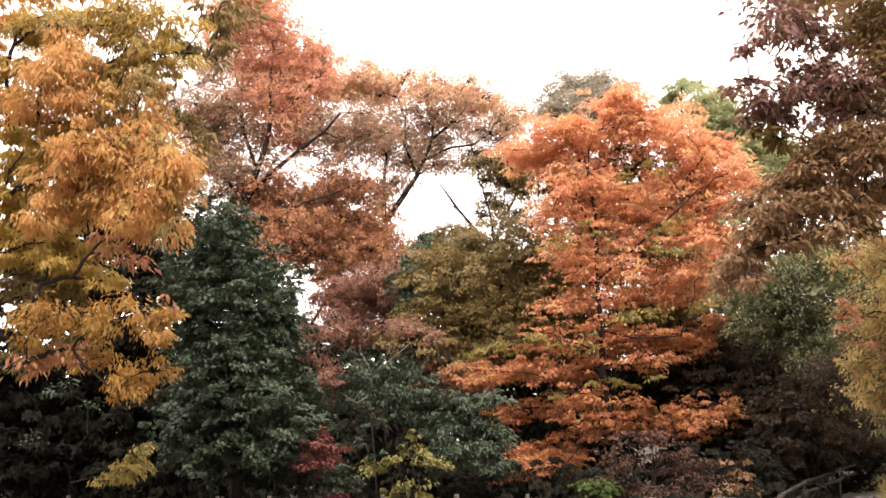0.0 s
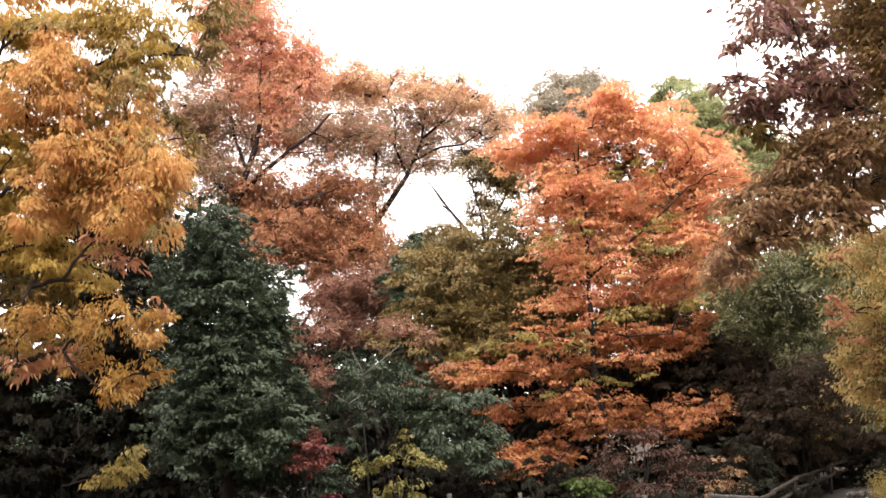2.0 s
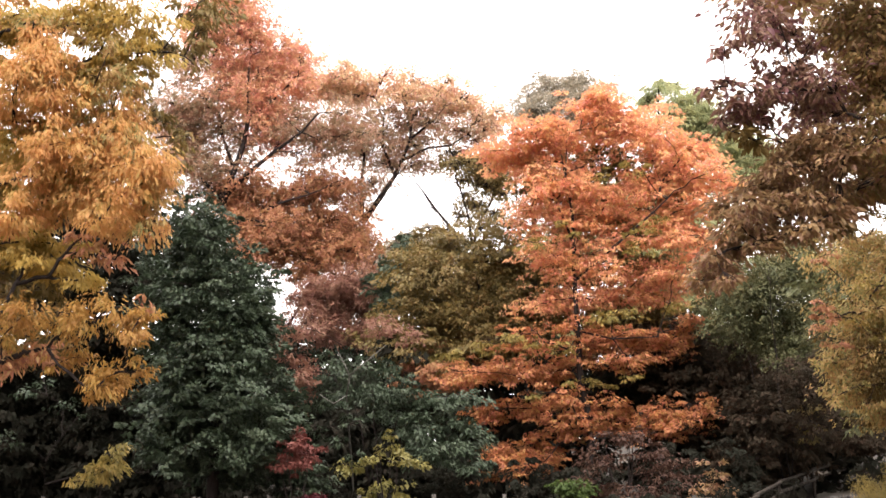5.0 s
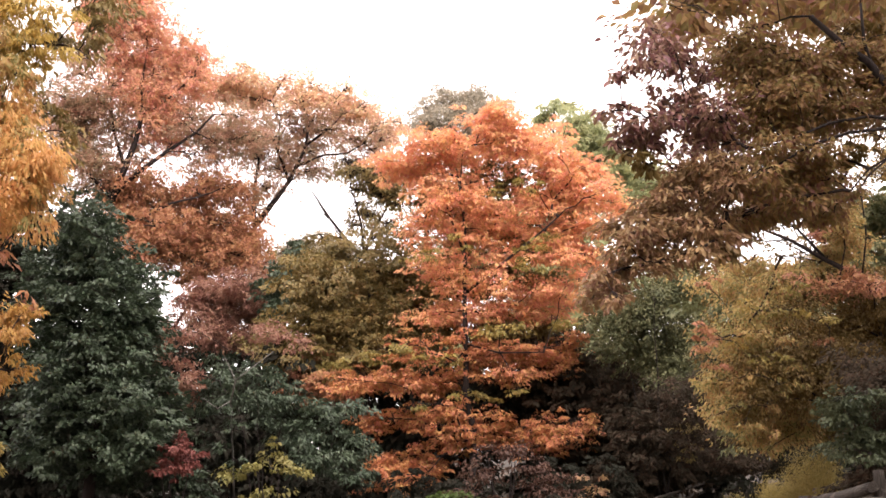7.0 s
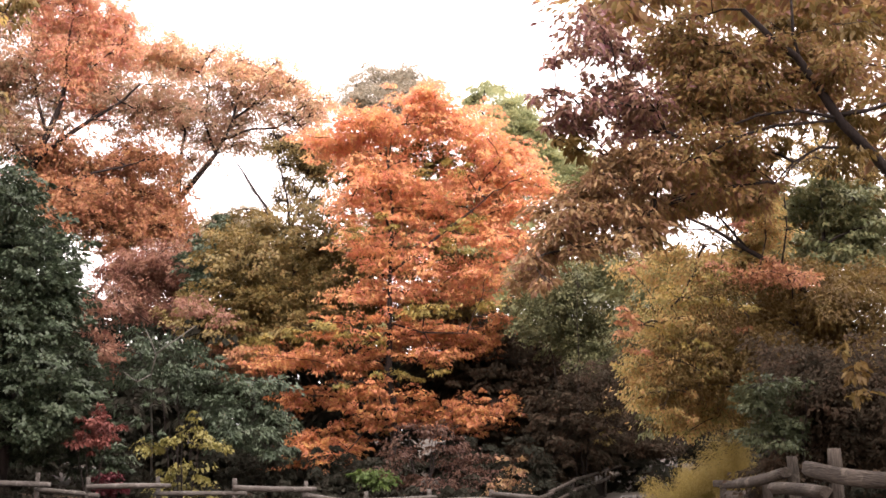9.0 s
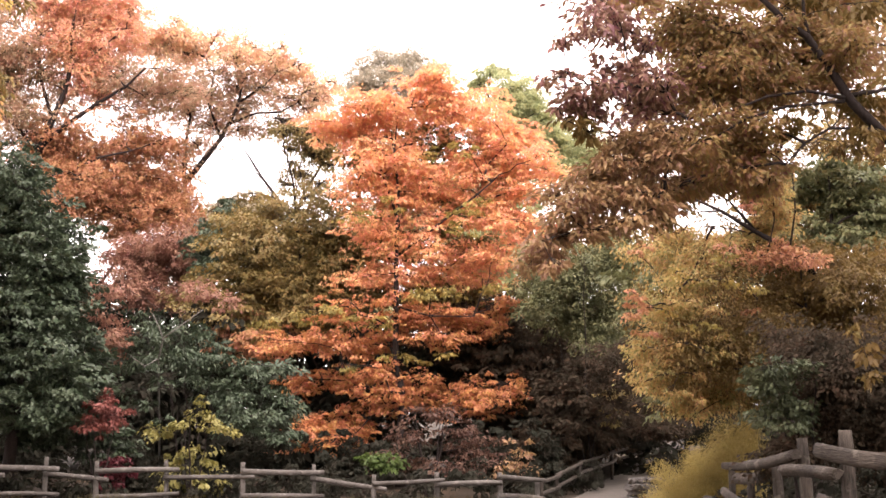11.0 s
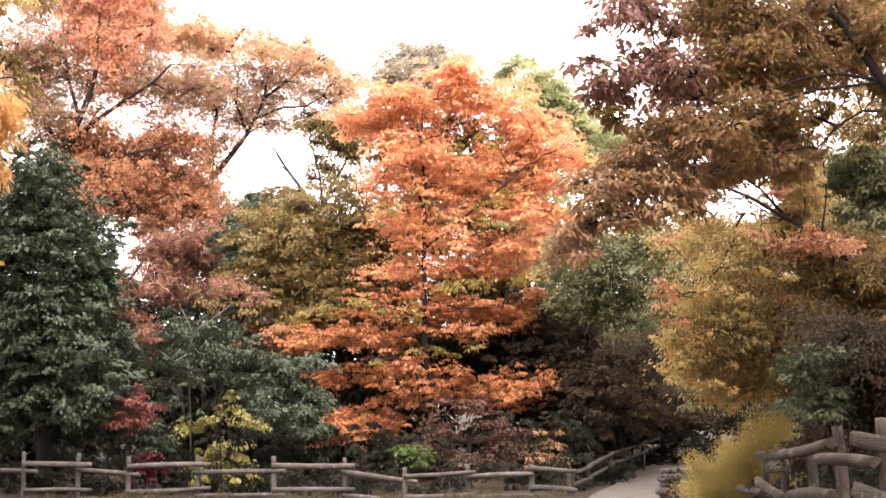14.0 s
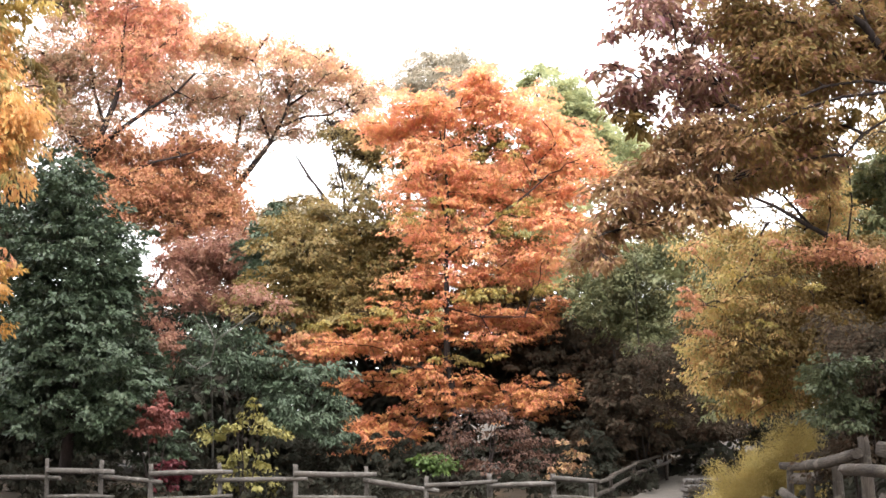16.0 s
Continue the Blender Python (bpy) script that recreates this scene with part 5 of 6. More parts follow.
FENCE_RAILS = [((-13.24, 34.22, 0.96), (-11.03, 33.52, 0.94)), ((-11.41, 33.52, 1.15), (-9.76, 34.22, 1.08)), ((-10.15, 34.22, 0.96), (-8.25, 33.52, 0.8)), ((-8.6, 33.52, 1.02), (-6.47, 34.22, 1.03)), ((-6.89, 34.22, 0.82), (-4.31, 33.52, 0.84)), ((-4.68, 33.52, 0.99), (-2.48, 34.22, 0.92)), ((-2.84, 34.22, 0.77), (-0.74, 33.52, 0.47)), ((-1.13, 33.52, 0.63), (0.85, 34.22, 0.69)), ((0.6, 34.22, 0.55), (2.4, 33.52, 0.62)), ((2.28, 33.52, 0.78), (3.64, 34.22, 0.65)), ((-16.0, 33.52, 1.41), (-13.3, 34.22, 1.23))]
FENCE_LOW_RAILS = [((-13.2, 34.22, 0.14), (-11.01, 33.52, 0.18)), ((-11.38, 33.52, 0.44), (-9.74, 34.22, 0.39)), ((-10.13, 34.22, 0.15), (-8.24, 33.52, 0.11)), ((-8.58, 33.52, 0.35), (-6.46, 34.22, 0.39)), ((-6.88, 34.22, 0.18), (-4.31, 33.52, 0.2)), ((-4.68, 33.52, 0.33), (-2.48, 34.22, 0.27)), ((-2.84, 34.22, 0.12), (-0.75, 33.52, -0.08)), ((-1.13, 33.52, 0.07), (0.84, 34.22, 0.07)), ((0.59, 34.22, -0.02), (2.38, 33.52, 0.05)), ((2.27, 33.52, 0.25), (3.62, 34.22, 0.13)), ((-15.96, 33.52, 0.72), (-13.28, 34.22, 0.55))]
PATHFENCE_POSTS = [(3.58, 34.6, 0.64), (4.37, 37.5, 0.75), (5.68, 42.0, 1.06), (7.55, 47.0, 1.36), (9.17, 51.0, 1.61), (11.33, 56.0, 1.79)]
PATHFENCE_RAILS = [((3.55, 34.6, 0.58), (4.44, 37.5, 0.69)), ((3.54, 34.6, 0.23), (4.43, 37.5, 0.34)), ((4.33, 37.5, 0.69), (5.75, 42.0, 1.0)), ((4.32, 37.5, 0.34), (5.74, 42.0, 0.64)), ((5.64, 42.0, 1.0), (7.64, 47.0, 1.3)), ((5.63, 42.0, 0.65), (7.62, 47.0, 0.95)), ((7.51, 47.0, 1.3), (9.26, 51.0, 1.54)), ((7.49, 47.0, 0.95), (9.24, 51.0, 1.19)), ((9.12, 51.0, 1.55), (11.43, 56.0, 1.73)), ((9.1, 51.0, 1.19), (11.42, 56.0, 1.37))]
LOGFENCE_POSTS = [(4.62, 11.3, 1.55), (4.67, 13.1, 1.75), (5.0, 15.6, 1.68), (5.17, 17.5, 1.35), (5.52, 20.0, 1.11), (5.97, 23.0, 1.27)]
LOGFENCE_RAILS = [((4.41, 13.2, 1.54), (4.56, 11.0, 1.44)), ((4.7, 15.5, 1.29), (4.52, 13.0, 1.29)), ((4.95, 18.2, 1.28), (4.84, 15.4, 1.47)), ((5.54, 21.0, 1.02), (5.47, 19.2, 1.08)), ((5.84, 23.0, 1.21), (5.42, 19.8, 1.26)), ((4.93, 19.5, 0.87), (4.64, 17.0, 0.73)), ((4.77, 17.2, 0.73), (4.68, 15.0, 0.85)), ((4.83, 15.5, 0.64), (4.62, 13.0, 0.82)), ((4.4, 13.2, 0.99), (4.52, 11.0, 0.81)), ((5.78, 24.4, 0.53), (5.63, 22.0, 0.55))]
OAK_LIMBS = [
    ([(-18.22, 58, 15.73), (-17.64, 58, 17.29), (-17.1, 58, 18.72), (-16.76, 58, 20.18), (-16.82, 58, 21.99), (-16.65, 58.3, 23.6)], 0.187, 0.05),
    ([(-18.12, 58, 16.16), (-16.85, 57.8, 17.17), (-15.41, 57.5, 18.08), (-13.87, 57.3, 18.96), (-12.9, 57, 19.8)], 0.144, 0.043),
    ([(-18.27, 58, 16.03), (-19.43, 58, 17.31), (-20.72, 58.3, 17.95), (-21.53, 58.5, 19.28)], 0.101, 0.036),
    ([(-18.02, 58, 14.55), (-16.54, 57.5, 14.75), (-14.94, 57, 15.37), (-13.5, 57, 15.67)], 0.101, 0.036),
    ([(-17.55, 58, 17.43), (-18.31, 58.4, 19.55), (-18.62, 58.6, 21.76), (-18.88, 58.6, 23.32)], 0.094, 0.029),
]
OAKB_LIMBS = [
    ([(-11.85, 62, 15.11), (-10.87, 62, 16.4), (-9.99, 62, 17.56), (-9.2, 62, 19.19), (-8.92, 62, 20.57)], 0.173, 0.058),
    ([(-11.84, 62, 15.26), (-11.91, 62.3, 17.18), (-11.71, 62.5, 18.93), (-12.16, 62.5, 20.72)], 0.122, 0.036),
    ([(-9.55, 62, 18.38), (-8.15, 62, 18.93), (-6.88, 61.5, 18.83), (-5.95, 61.5, 19.36)], 0.079, 0.029),
    ([(-9.99, 62, 17.56), (-10.62, 62.2, 19.22), (-10.57, 62.4, 20.85), (-10.98, 62.4, 22.16)], 0.079, 0.029),
    ([(-9.1, 62, 19.49), (-7.76, 62, 20.45), (-7.11, 62, 21.17)], 0.072, 0.029),
    ([(-11.43, 62, 15.69), (-12.69, 62, 16.88), (-13.74, 62, 17.59)], 0.065, 0.029),
]
SNAG_LIMBS = [
    ([(-5.51, 55, 11.96), (-6.24, 55, 12.95), (-6.98, 55, 13.96), (-7.54, 55, 14.88), (-7.97, 55, 15.51)], 0.1, 0.02),
    ([(-6.98, 55, 13.96), (-7.5, 55, 14.28), (-8.17, 54.8, 14.56)], 0.035, 0.012),
    ([(-5.37, 55, 12.08), (-4.98, 55, 13.25), (-4.33, 55.2, 14.31), (-4.14, 55.3, 15.26)], 0.09, 0.025),
    ([(-5.37, 55, 12.08), (-5.49, 55, 13.56), (-5.74, 55, 14.66), (-5.97, 55, 15.36)], 0.07, 0.02),
    ([(-6.24, 55, 12.95), (-7.43, 55, 13.19), (-8.91, 55, 12.83)], 0.04, 0.012),
    ([(-4.98, 55, 13.25), (-5.23, 55, 14.34), (-4.97, 55, 15.13)], 0.045, 0.015),
    ([(-5.84, 54.7, 12.27), (-6.23, 54.7, 12.73), (-6.89, 54.7, 13.63), (-7.41, 54.7, 14.53), (-8.07, 54.7, 15.52)], 0.035, 0.012),
    ([(-7.41, 54.7, 14.39), (-7.92, 54.7, 14.21), (-8.56, 54.7, 14.12)], 0.014, 0.008),
    ([(-6.23, 54.7, 12.73), (-5.98, 54.7, 13.42), (-6.15, 54.7, 14.28), (-6.46, 54.7, 15.1)], 0.022, 0.01),
    ([(-5.56, 54.7, 12.25), (-5.3, 54.7, 13.22), (-5.46, 54.7, 14.09), (-5.35, 54.7, 14.86)], 0.03, 0.012),
    ([(-5.36, 54.7, 13.37), (-4.76, 54.7, 14.03), (-4.31, 54.7, 14.63)], 0.02, 0.01),
    ([(-5.2, 54.7, 12.36), (-4.75, 54.7, 13.04), (-4.16, 54.7, 13.56), (-3.92, 54.7, 14.25)], 0.024, 0.01),
    ([(-6.1, 54.7, 12.57), (-6.78, 54.7, 12.98), (-7.33, 54.7, 13.24), (-7.79, 54.7, 13.84)], 0.018, 0.008),
    ([(-5.98, 54.7, 13.56), (-5.6, 54.7, 14.1), (-5.76, 54.7, 14.97)], 0.016, 0.008),
    ([(-4.9, 54.7, 12.76), (-5.06, 54.7, 13.63), (-4.67, 54.7, 14.45)], 0.018, 0.009),
    ([(-5.52, 54.7, 12.95), (-5.83, 54.7, 13.69), (-5.65, 54.7, 14.53), (-5.96, 54.7, 15.27)], 0.016, 0.008),
]
FLAME_LIMBS = [
    ([(-0.56, 46, 8.84), (0.46, 45.8, 9.59), (1.47, 45.5, 10.32), (2.48, 45.4, 11.09), (3.05, 45.4, 11.58)], 0.07, 0.03),
    ([(-0.52, 46, 9.93), (-0.82, 45.8, 11.02), (-1.17, 45.6, 11.89), (-1.32, 45.6, 12.79)], 0.06, 0.025),
    ([(-0.77, 46, 6.91), (0.62, 45, 6.38), (2.26, 45, 6.36)], 0.04, 0.02),
]
GILT_LIMBS = [
    ([(8.1, 24, 4.98), (7.46, 24, 5.54), (6.91, 24, 5.85), (6.25, 24, 6.27), (5.5, 24, 6.6)], 0.07, 0.025),
    ([(6.96, 24, 5.82), (6.43, 24, 6.47), (5.94, 24, 6.79)], 0.035, 0.015),
    ([(6.25, 24, 6.27), (5.8, 24, 6.25), (5.18, 24, 6.37)], 0.02, 0.008),
    ([(6.63, 23.6, 5.93), (6.55, 23.6, 6.26), (6.64, 23.6, 6.51), (6.57, 23.6, 6.72)], 0.018, 0.006),
    ([(6.48, 23.6, 5.88), (6.19, 23.6, 6.06), (5.8, 23.6, 6.22), (5.4, 23.6, 6.28)], 0.014, 0.005),
    ([(6.62, 23.6, 5.76), (6.33, 23.6, 5.84), (5.98, 23.6, 5.87), (5.48, 23.6, 5.92)], 0.014, 0.005),
    ([(6.3, 23.6, 6.26), (6.21, 23.6, 6.52), (5.97, 23.6, 6.67), (5.72, 23.6, 6.7)], 0.014, 0.005),
    ([(7.04, 23.6, 5.35), (7.21, 23.6, 6), (7.21, 23.6, 6.46), (7.34, 23.6, 6.91)], 0.014, 0.006),
    ([(7.5, 23.6, 5.49), (7.64, 23.6, 6.2), (7.62, 23.6, 6.96), (7.55, 23.6, 7.11)], 0.02, 0.01),
    ([(7.55, 23.6, 7.11), (7.82, 23.6, 7.47), (8.14, 23.6, 7.72), (8.51, 23.6, 7.93), (8.84, 23.6, 8.34)], 0.022, 0.012),
    ([(7.55, 23.6, 7.11), (7.3, 23.6, 7.07), (6.96, 23.6, 7.33), (6.66, 23.6, 7.43)], 0.014, 0.005),
    ([(7.82, 23.6, 7.47), (8.02, 23.6, 7.42), (8.29, 23.6, 7.67), (8.41, 23.6, 7.93)], 0.012, 0.006),
    ([(7.71, 23.6, 7.32), (7.57, 23.6, 7.47), (7.54, 23.6, 7.78), (7.66, 23.6, 8.04)], 0.01, 0.004),
    ([(8.14, 23.6, 7.72), (7.95, 23.6, 7.88), (7.92, 23.6, 8.14)], 0.01, 0.004),
]
SPRAY_LIMBS = [
    ([(6.17, 13.6, 4.06), (5.65, 13.3, 4.76), (5.26, 13.1, 5.09), (4.94, 13, 5.37), (4.71, 13, 5.76), (4.48, 13, 6.13), (4.21, 13, 6.35), (3.88, 13, 6.7)], 0.072, 0.03),
    ([(4.51, 13, 6.09), (4.45, 13, 6.36), (4.45, 13, 6.83)], 0.024, 0.014),
    ([(4.89, 13, 5.42), (4.41, 12.9, 5.48), (3.93, 12.8, 5.39), (3.65, 12.8, 5.28), (3.43, 12.8, 5.19), (3.05, 12.8, 5.14)], 0.022, 0.007),
    ([(4.85, 13, 5.39), (4.15, 12.9, 5.3), (3.7, 12.8, 5.15), (3.38, 12.8, 4.96), (3.04, 12.8, 4.83)], 0.022, 0.008),
    ([(4.82, 13, 5.44), (5.25, 13, 5.51), (5.81, 13.2, 5.75)], 0.03, 0.015),
    ([(5.14, 13.1, 5.1), (4.67, 13, 5.08), (4.37, 13, 4.91), (4.15, 13, 4.67)], 0.02, 0.007),
]
DEAD_LIMBS = [
    ([(-8.6, 42.0, 0.2), (-8.5, 41.2, 2.6), (-8.10, 38.8, 4.35), (-7.66, 37.4, 4.95)], 0.045, 0.026),
    ([(-7.66, 37.4, 4.91), (-7.83, 37.4, 5.35), (-7.99, 37.3, 5.70)], 0.024, 0.011),
    ([(-7.66, 37.4, 4.95), (-7.12, 37.3, 5.33), (-6.44, 37.2, 5.80)], 0.024, 0.011),
    ([(-8.05, 38.6, 4.41), (-8.38, 38.2, 4.15), (-8.80, 38.0, 4.47)], 0.018, 0.008),
]
OAK_FORK = 15.12
OAKB_FORK = 14.51
SNAG_FORK = 11.31
STONES_AT = (5.12, 26.9)
FEATHER_AT = (6.25, 25.6)
FEATHER_HEIGHT = 1.87

# ---- ground ----
gv, gf = [], []
xs = [-900, -300, -120, -60] + [-40 + 1.5 * i for i in range(61)] + [60, 120, 300, 900]
ys = [-400, -120, -40, -12] + [-6 + 1.5 * i for i in range(66)] + [100, 120, 160, 300, 900]
for yy in ys:
    for xx in xs:
        gv.append((xx, yy, ground_z(xx, yy) + (0.08 * noise.noise((xx * 0.3, yy * 0.3, 0)) if yy > 40 else 0)))
for j in range(len(ys) - 1):
    for i in range(len(xs) - 1):
        a = j * len(xs) + i
        gf.append((a, a + 1, a + 1 + len(xs), a + len(xs)))
tagged(mesh_object("ground", gv, gf, SOIL), "leaf-littered woodland soil", "ground", kind="structure")

# ---- trees ----
hickory = tree("hickory_tree", "tall golden-yellow hickory with drooping leaf sprays", "tree", HICKORY_AT,
     [("crown", "golden drooping leaves", HICKORY_GOLD, GOLDEN, 0.16, 3.6, dict(droop=1.5, wide=0.34, spray=0.36, flat=1.1)),
      ("side_crown", "golden-olive leaves", HICKORY_EDGE, AMBER, 0.16, 2.8, dict(loose=0.25, droop=1.3, wide=0.36, spray=0.34, flat=1.1, fill=0.4)),
      ("low_foliage", "", HICKORY_LOW, SHADED_GOLD, 0.16, 3.0, dict(loose=0.15, droop=1.1, wide=0.34, spray=0.3, flat=1.0, fill=0.35)),
      ("deep_crown", "dull golden leaves", HICKORY_INNER, LODEN, 0.18, 3.8, dict(droop=1.0, wide=0.42, spray=0.4, fill=1.0)),
      ("inner_crown", "olive-yellow leaves", HICKORY_OLIVE, LODEN, 0.18, 3.2, dict(droop=1.0, wide=0.36, spray=0.4)),
      ("overhead_shade_foliage", "", HICKORY_OVER, GOLDEN, 0.26, 2.0, dict(droop=1.0, wide=0.4, spray=0.5, fill=0.2)),
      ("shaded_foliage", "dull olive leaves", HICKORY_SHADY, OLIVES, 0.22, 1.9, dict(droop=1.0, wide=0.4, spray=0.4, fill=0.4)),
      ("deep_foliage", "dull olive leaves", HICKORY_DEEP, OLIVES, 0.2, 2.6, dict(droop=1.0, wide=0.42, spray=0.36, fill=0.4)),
      ("turning_foliage", "red-brown leaves", HICKORY_RED, RUSTY, 0.24, 2.2, dict(droop=1.0, wide=0.36))],
     BARK_DARK, 0.28, 11, limb_r=0.018)
# The sapling's dull leaf colour carries the shade of the crown above it.
tree("hickory_sapling", "young hickory with drooping leaves, coloured dull for deep shade", "sapling", SAPLING_AT,
     [("crown", "", SAPLING_LEAF, CITRINE, 0.17, 2.0, dict(droop=1.2, wide=0.36, spray=0.3, fill=0.4))], BARK_DARK, 0.025, 10, limb_r=0.006)
tree("holly_tree", "broad dark green evergreen with small glossy leaves", "tree", HOLLY_AT,
     [("crown", "", HOLLY_LEAF, GLOSSY, 0.17, 2.4, dict(spray=0.3, droop=0.2, lps=42, fill=0.5)),
      ("front_foliage", "", HOLLY_FRONT, GLOSSY, 0.17, 2.0, dict(spray=0.3, droop=0.2, lps=46, fill=0.3))], BARK_DARK, 0.22, 12)
tree("evergreen_shrub", "dark green evergreen shrub in deep shade behind the fence", "shrub", SHADE_AT,
     [("crown", "", SHADE_LEAF, GLOSSY, 0.16, 0.8, dict(spray=0.3, droop=0.4, fill=0, lps=24)),
      ("back_foliage", "leaves coloured dark for deep shade", SHADE_BACK, SOMBRE, 0.33, 1.9, dict(spray=0.4, fill=0.8))], BARK_DARK, 0.02, 13, top=2.5, stems=1, limb_r=0.008)
tree("oak_tree", "tall oak with thinning orange-red and brown leaves", "tree", OAK_AT,
     [("crown", "orange-red leaves", OAK_TOP, CORAL, 0.15, 1.7, dict(loose=0.4, flat=1.1, spray=0.26, lps=14, droop=0.5, fill=0.9)),
      ("thin_crown", "sparse faded leaves", OAK_SPARSE, PINK, 0.14, 1.7, dict(loose=0.5, flat=1.1, spray=0.26, lps=14, fill=0.5)),
      ("side_crown", "sparse dull leaves", OAK_LEFT, PINK, 0.14, 1.1, dict(loose=0.5, flat=1.1, spray=0.26, lps=10, fill=0.4)),
      ("low_foliage", "red-brown leaves", OAK_BROWN, RUSTY, 0.16, 2.2, dict(loose=0.35, flat=1.1, spray=0.28, lps=16, droop=0.5, fill=1.0)),
      ("lowest_foliage", "mauve-brown leaves", OAK_DEEP, MAUVE, 0.15, 2.4, dict(loose=0.25, flat=1.0, spray=0.32, lps=20, droop=0.5, fill=0.5))],
     BARK_DARK, 0.42, 14, twig=14, limb_r=0.034, top=OAK_FORK, extra=OAK_LIMBS, group="oaks behind the evergreens")
tree("oak_tree", "spreading oak with an orange-brown domed crown and bare inner limbs", "tree", OAKB_AT,
     [("crown", "orange-brown leaves", OAKB_TOP, RUSSET, 0.15, 1.35, dict(loose=0.4, flat=1.1, spray=0.26, lps=14, droop=0.5, fill=0.9)),
      ("thin_crown", "sparse faded leaves", OAKB_SPARSE, PINK, 0.14, 1.3, dict(loose=0.55, flat=1.1, spray=0.26, lps=12, fill=0.5))],
     BARK_DARK, 0.36, 15, twig=18, limb_r=0.034, top=OAKB_FORK, extra=OAKB_LIMBS, group="oaks behind the evergreens")
tree("half_bare_tree", "half-bare thin tree with twiggy grey limbs", "tree", SNAG_AT,
     [("crown", "few olive leaves", SNAG_SPARSE, OLIVES, 0.13, 0.8, dict(loose=0.5, flat=1.0, spray=0.25, fill=0.3, lps=9)),
      ("high_foliage", "olive leaves", SNAG_HIGH, OLIVES, 0.13, 2.2, dict(loose=0.3, flat=1.0, spray=0.28, fill=0.4, lps=16))], BARK_DARK, 0.16, 16, twig=44, top=SNAG_FORK, extra=SNAG_LIMBS)
tree("olive_tree", "rounded tree with dull olive-brown leaves", "tree", OLIVE_AT,
     [("crown", "", OLIVE_LEAF, OLIVES, 0.165, 2.3, dict(loose=0.25, spray=0.4, fill=0.35)),
      ("shaded_foliage", "dark green leaves", OLIVE_DARK, GLOSSY, 0.19, 2.2, dict(fill=0.3)),
      ("turning_foliage", "rust-brown leaves", OLIVE_RUST, RUSTY, 0.19, 2.2, dict())], BARK_DARK, 0.22, 17)
tree("laurel_shrub", "large dark green laurel thicket with glossy leaves", "shrub", LAUREL_AT,
     [("crown", "", LAUREL_LEAF, GLOSSY, 0.17, 2.3, dict(spray=0.34, droop=0.6, wide=0.42, fill=0.5, lps=44)),
      ("front_foliage", "", LAUREL_FRONT, GLOSSY, 0.16, 1.8, dict(spray=0.3, droop=0.6, wide=0.42, fill=0, lps=24)),
      ("turning_foliage", "mauve-brown leaves", LAUREL_RUST, MAUVE, 0.14, 1.4, dict(fill=0.3, lps=28))], BARK_DARK, 0.022, 18, stems=4, limb_r=0.011)
tree("maple_tree", "blazing orange maple with layered spreading boughs", "tree", FLAME_AT,
     [("crown", "bright orange leaves", FLAME_TOP, ORANGE, 0.14, 2.0, dict(loose=0.25, spray=0.3, flat=0.5, droop=0.4, fill=0.6, lps=24)),
      ("middle_foliage", "orange leaves", FLAME_MID, ORANGE, 0.14, 2.0, dict(loose=0.3, spray=0.3, flat=0.5, droop=0.4, fill=0.6, lps=24)),
      ("broad_foliage", "orange leaves", FLAME_BROAD, ORANGE, 0.14, 2.0, dict(loose=0.25, spray=0.3, flat=0.5, droop=0.4, fill=0.6, lps=24)),
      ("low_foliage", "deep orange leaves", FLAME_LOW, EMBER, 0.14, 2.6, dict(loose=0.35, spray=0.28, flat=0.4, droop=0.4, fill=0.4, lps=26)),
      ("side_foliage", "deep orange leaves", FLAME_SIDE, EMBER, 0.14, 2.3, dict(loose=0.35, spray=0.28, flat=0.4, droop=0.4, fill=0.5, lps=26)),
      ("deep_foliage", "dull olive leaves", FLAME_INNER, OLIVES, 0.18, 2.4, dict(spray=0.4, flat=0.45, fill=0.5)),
      ("inner_foliage", "yellow-green inner leaves", FLAME_GOLD, CITRINE, 0.15, 1.8, dict(spray=0.36, flat=0.4, fill=0))],
     BARK_DARK, 0.17, 19, twig=4, limb_r=0.018, extra=FLAME_LIMBS)
tree("brown_shrub", "brown and rust leaved shrub behind the fence", "shrub", UNDER_AT,
     [("crown", "", UNDER_BROWN, UMBER, 0.13, 1.3, dict(fill=0, lps=20)),
      ("turning_foliage", "rust-orange leaves", UNDER_RUST, TAWNY, 0.14, 1.1, dict(fill=0, lps=22)),
      ("fresh_foliage", "lime green leaves", UNDER_LIME, LIME, 0.15, 2.4, dict())], BARK_DARK, 0.06, 20, stems=4, limb_r=0.01)
tree("far_oak_tree", "grey-green far tree rising behind the maple", "tree", GREYTOP_AT,
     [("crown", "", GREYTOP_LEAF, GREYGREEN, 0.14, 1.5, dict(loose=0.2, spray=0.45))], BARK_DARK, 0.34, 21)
tree("far_ash_tree", "light green far tree rising behind the maple", "tree", GREENTOP_AT,
     [("crown", "", GREENTOP_LEAF, PALEGREEN, 0.15, 2.0, dict(spray=0.45)),
      ("low_foliage", "olive-green lower leaves", GREENTOP_LOW, PALEGREEN, 0.28, 2.2, dict(spray=0.45, fill=0.3))], BARK_DARK, 0.32, 22)
tree("distant_tree", "grey-green distant treetops in the gap between crowns", "tree", FARTOP_AT,
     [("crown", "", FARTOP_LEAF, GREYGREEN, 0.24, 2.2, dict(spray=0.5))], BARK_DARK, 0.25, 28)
tree("thicket_tree", "green understory tree over deep shade by the path", "tree", THICKET_AT,
     [("crown", "soft green leaves", THICKET_LEAF, GREENS, 0.12, 2.2, dict(flat=1.0, spray=0.28, fill=0.9, loose=0.3, lps=18)),
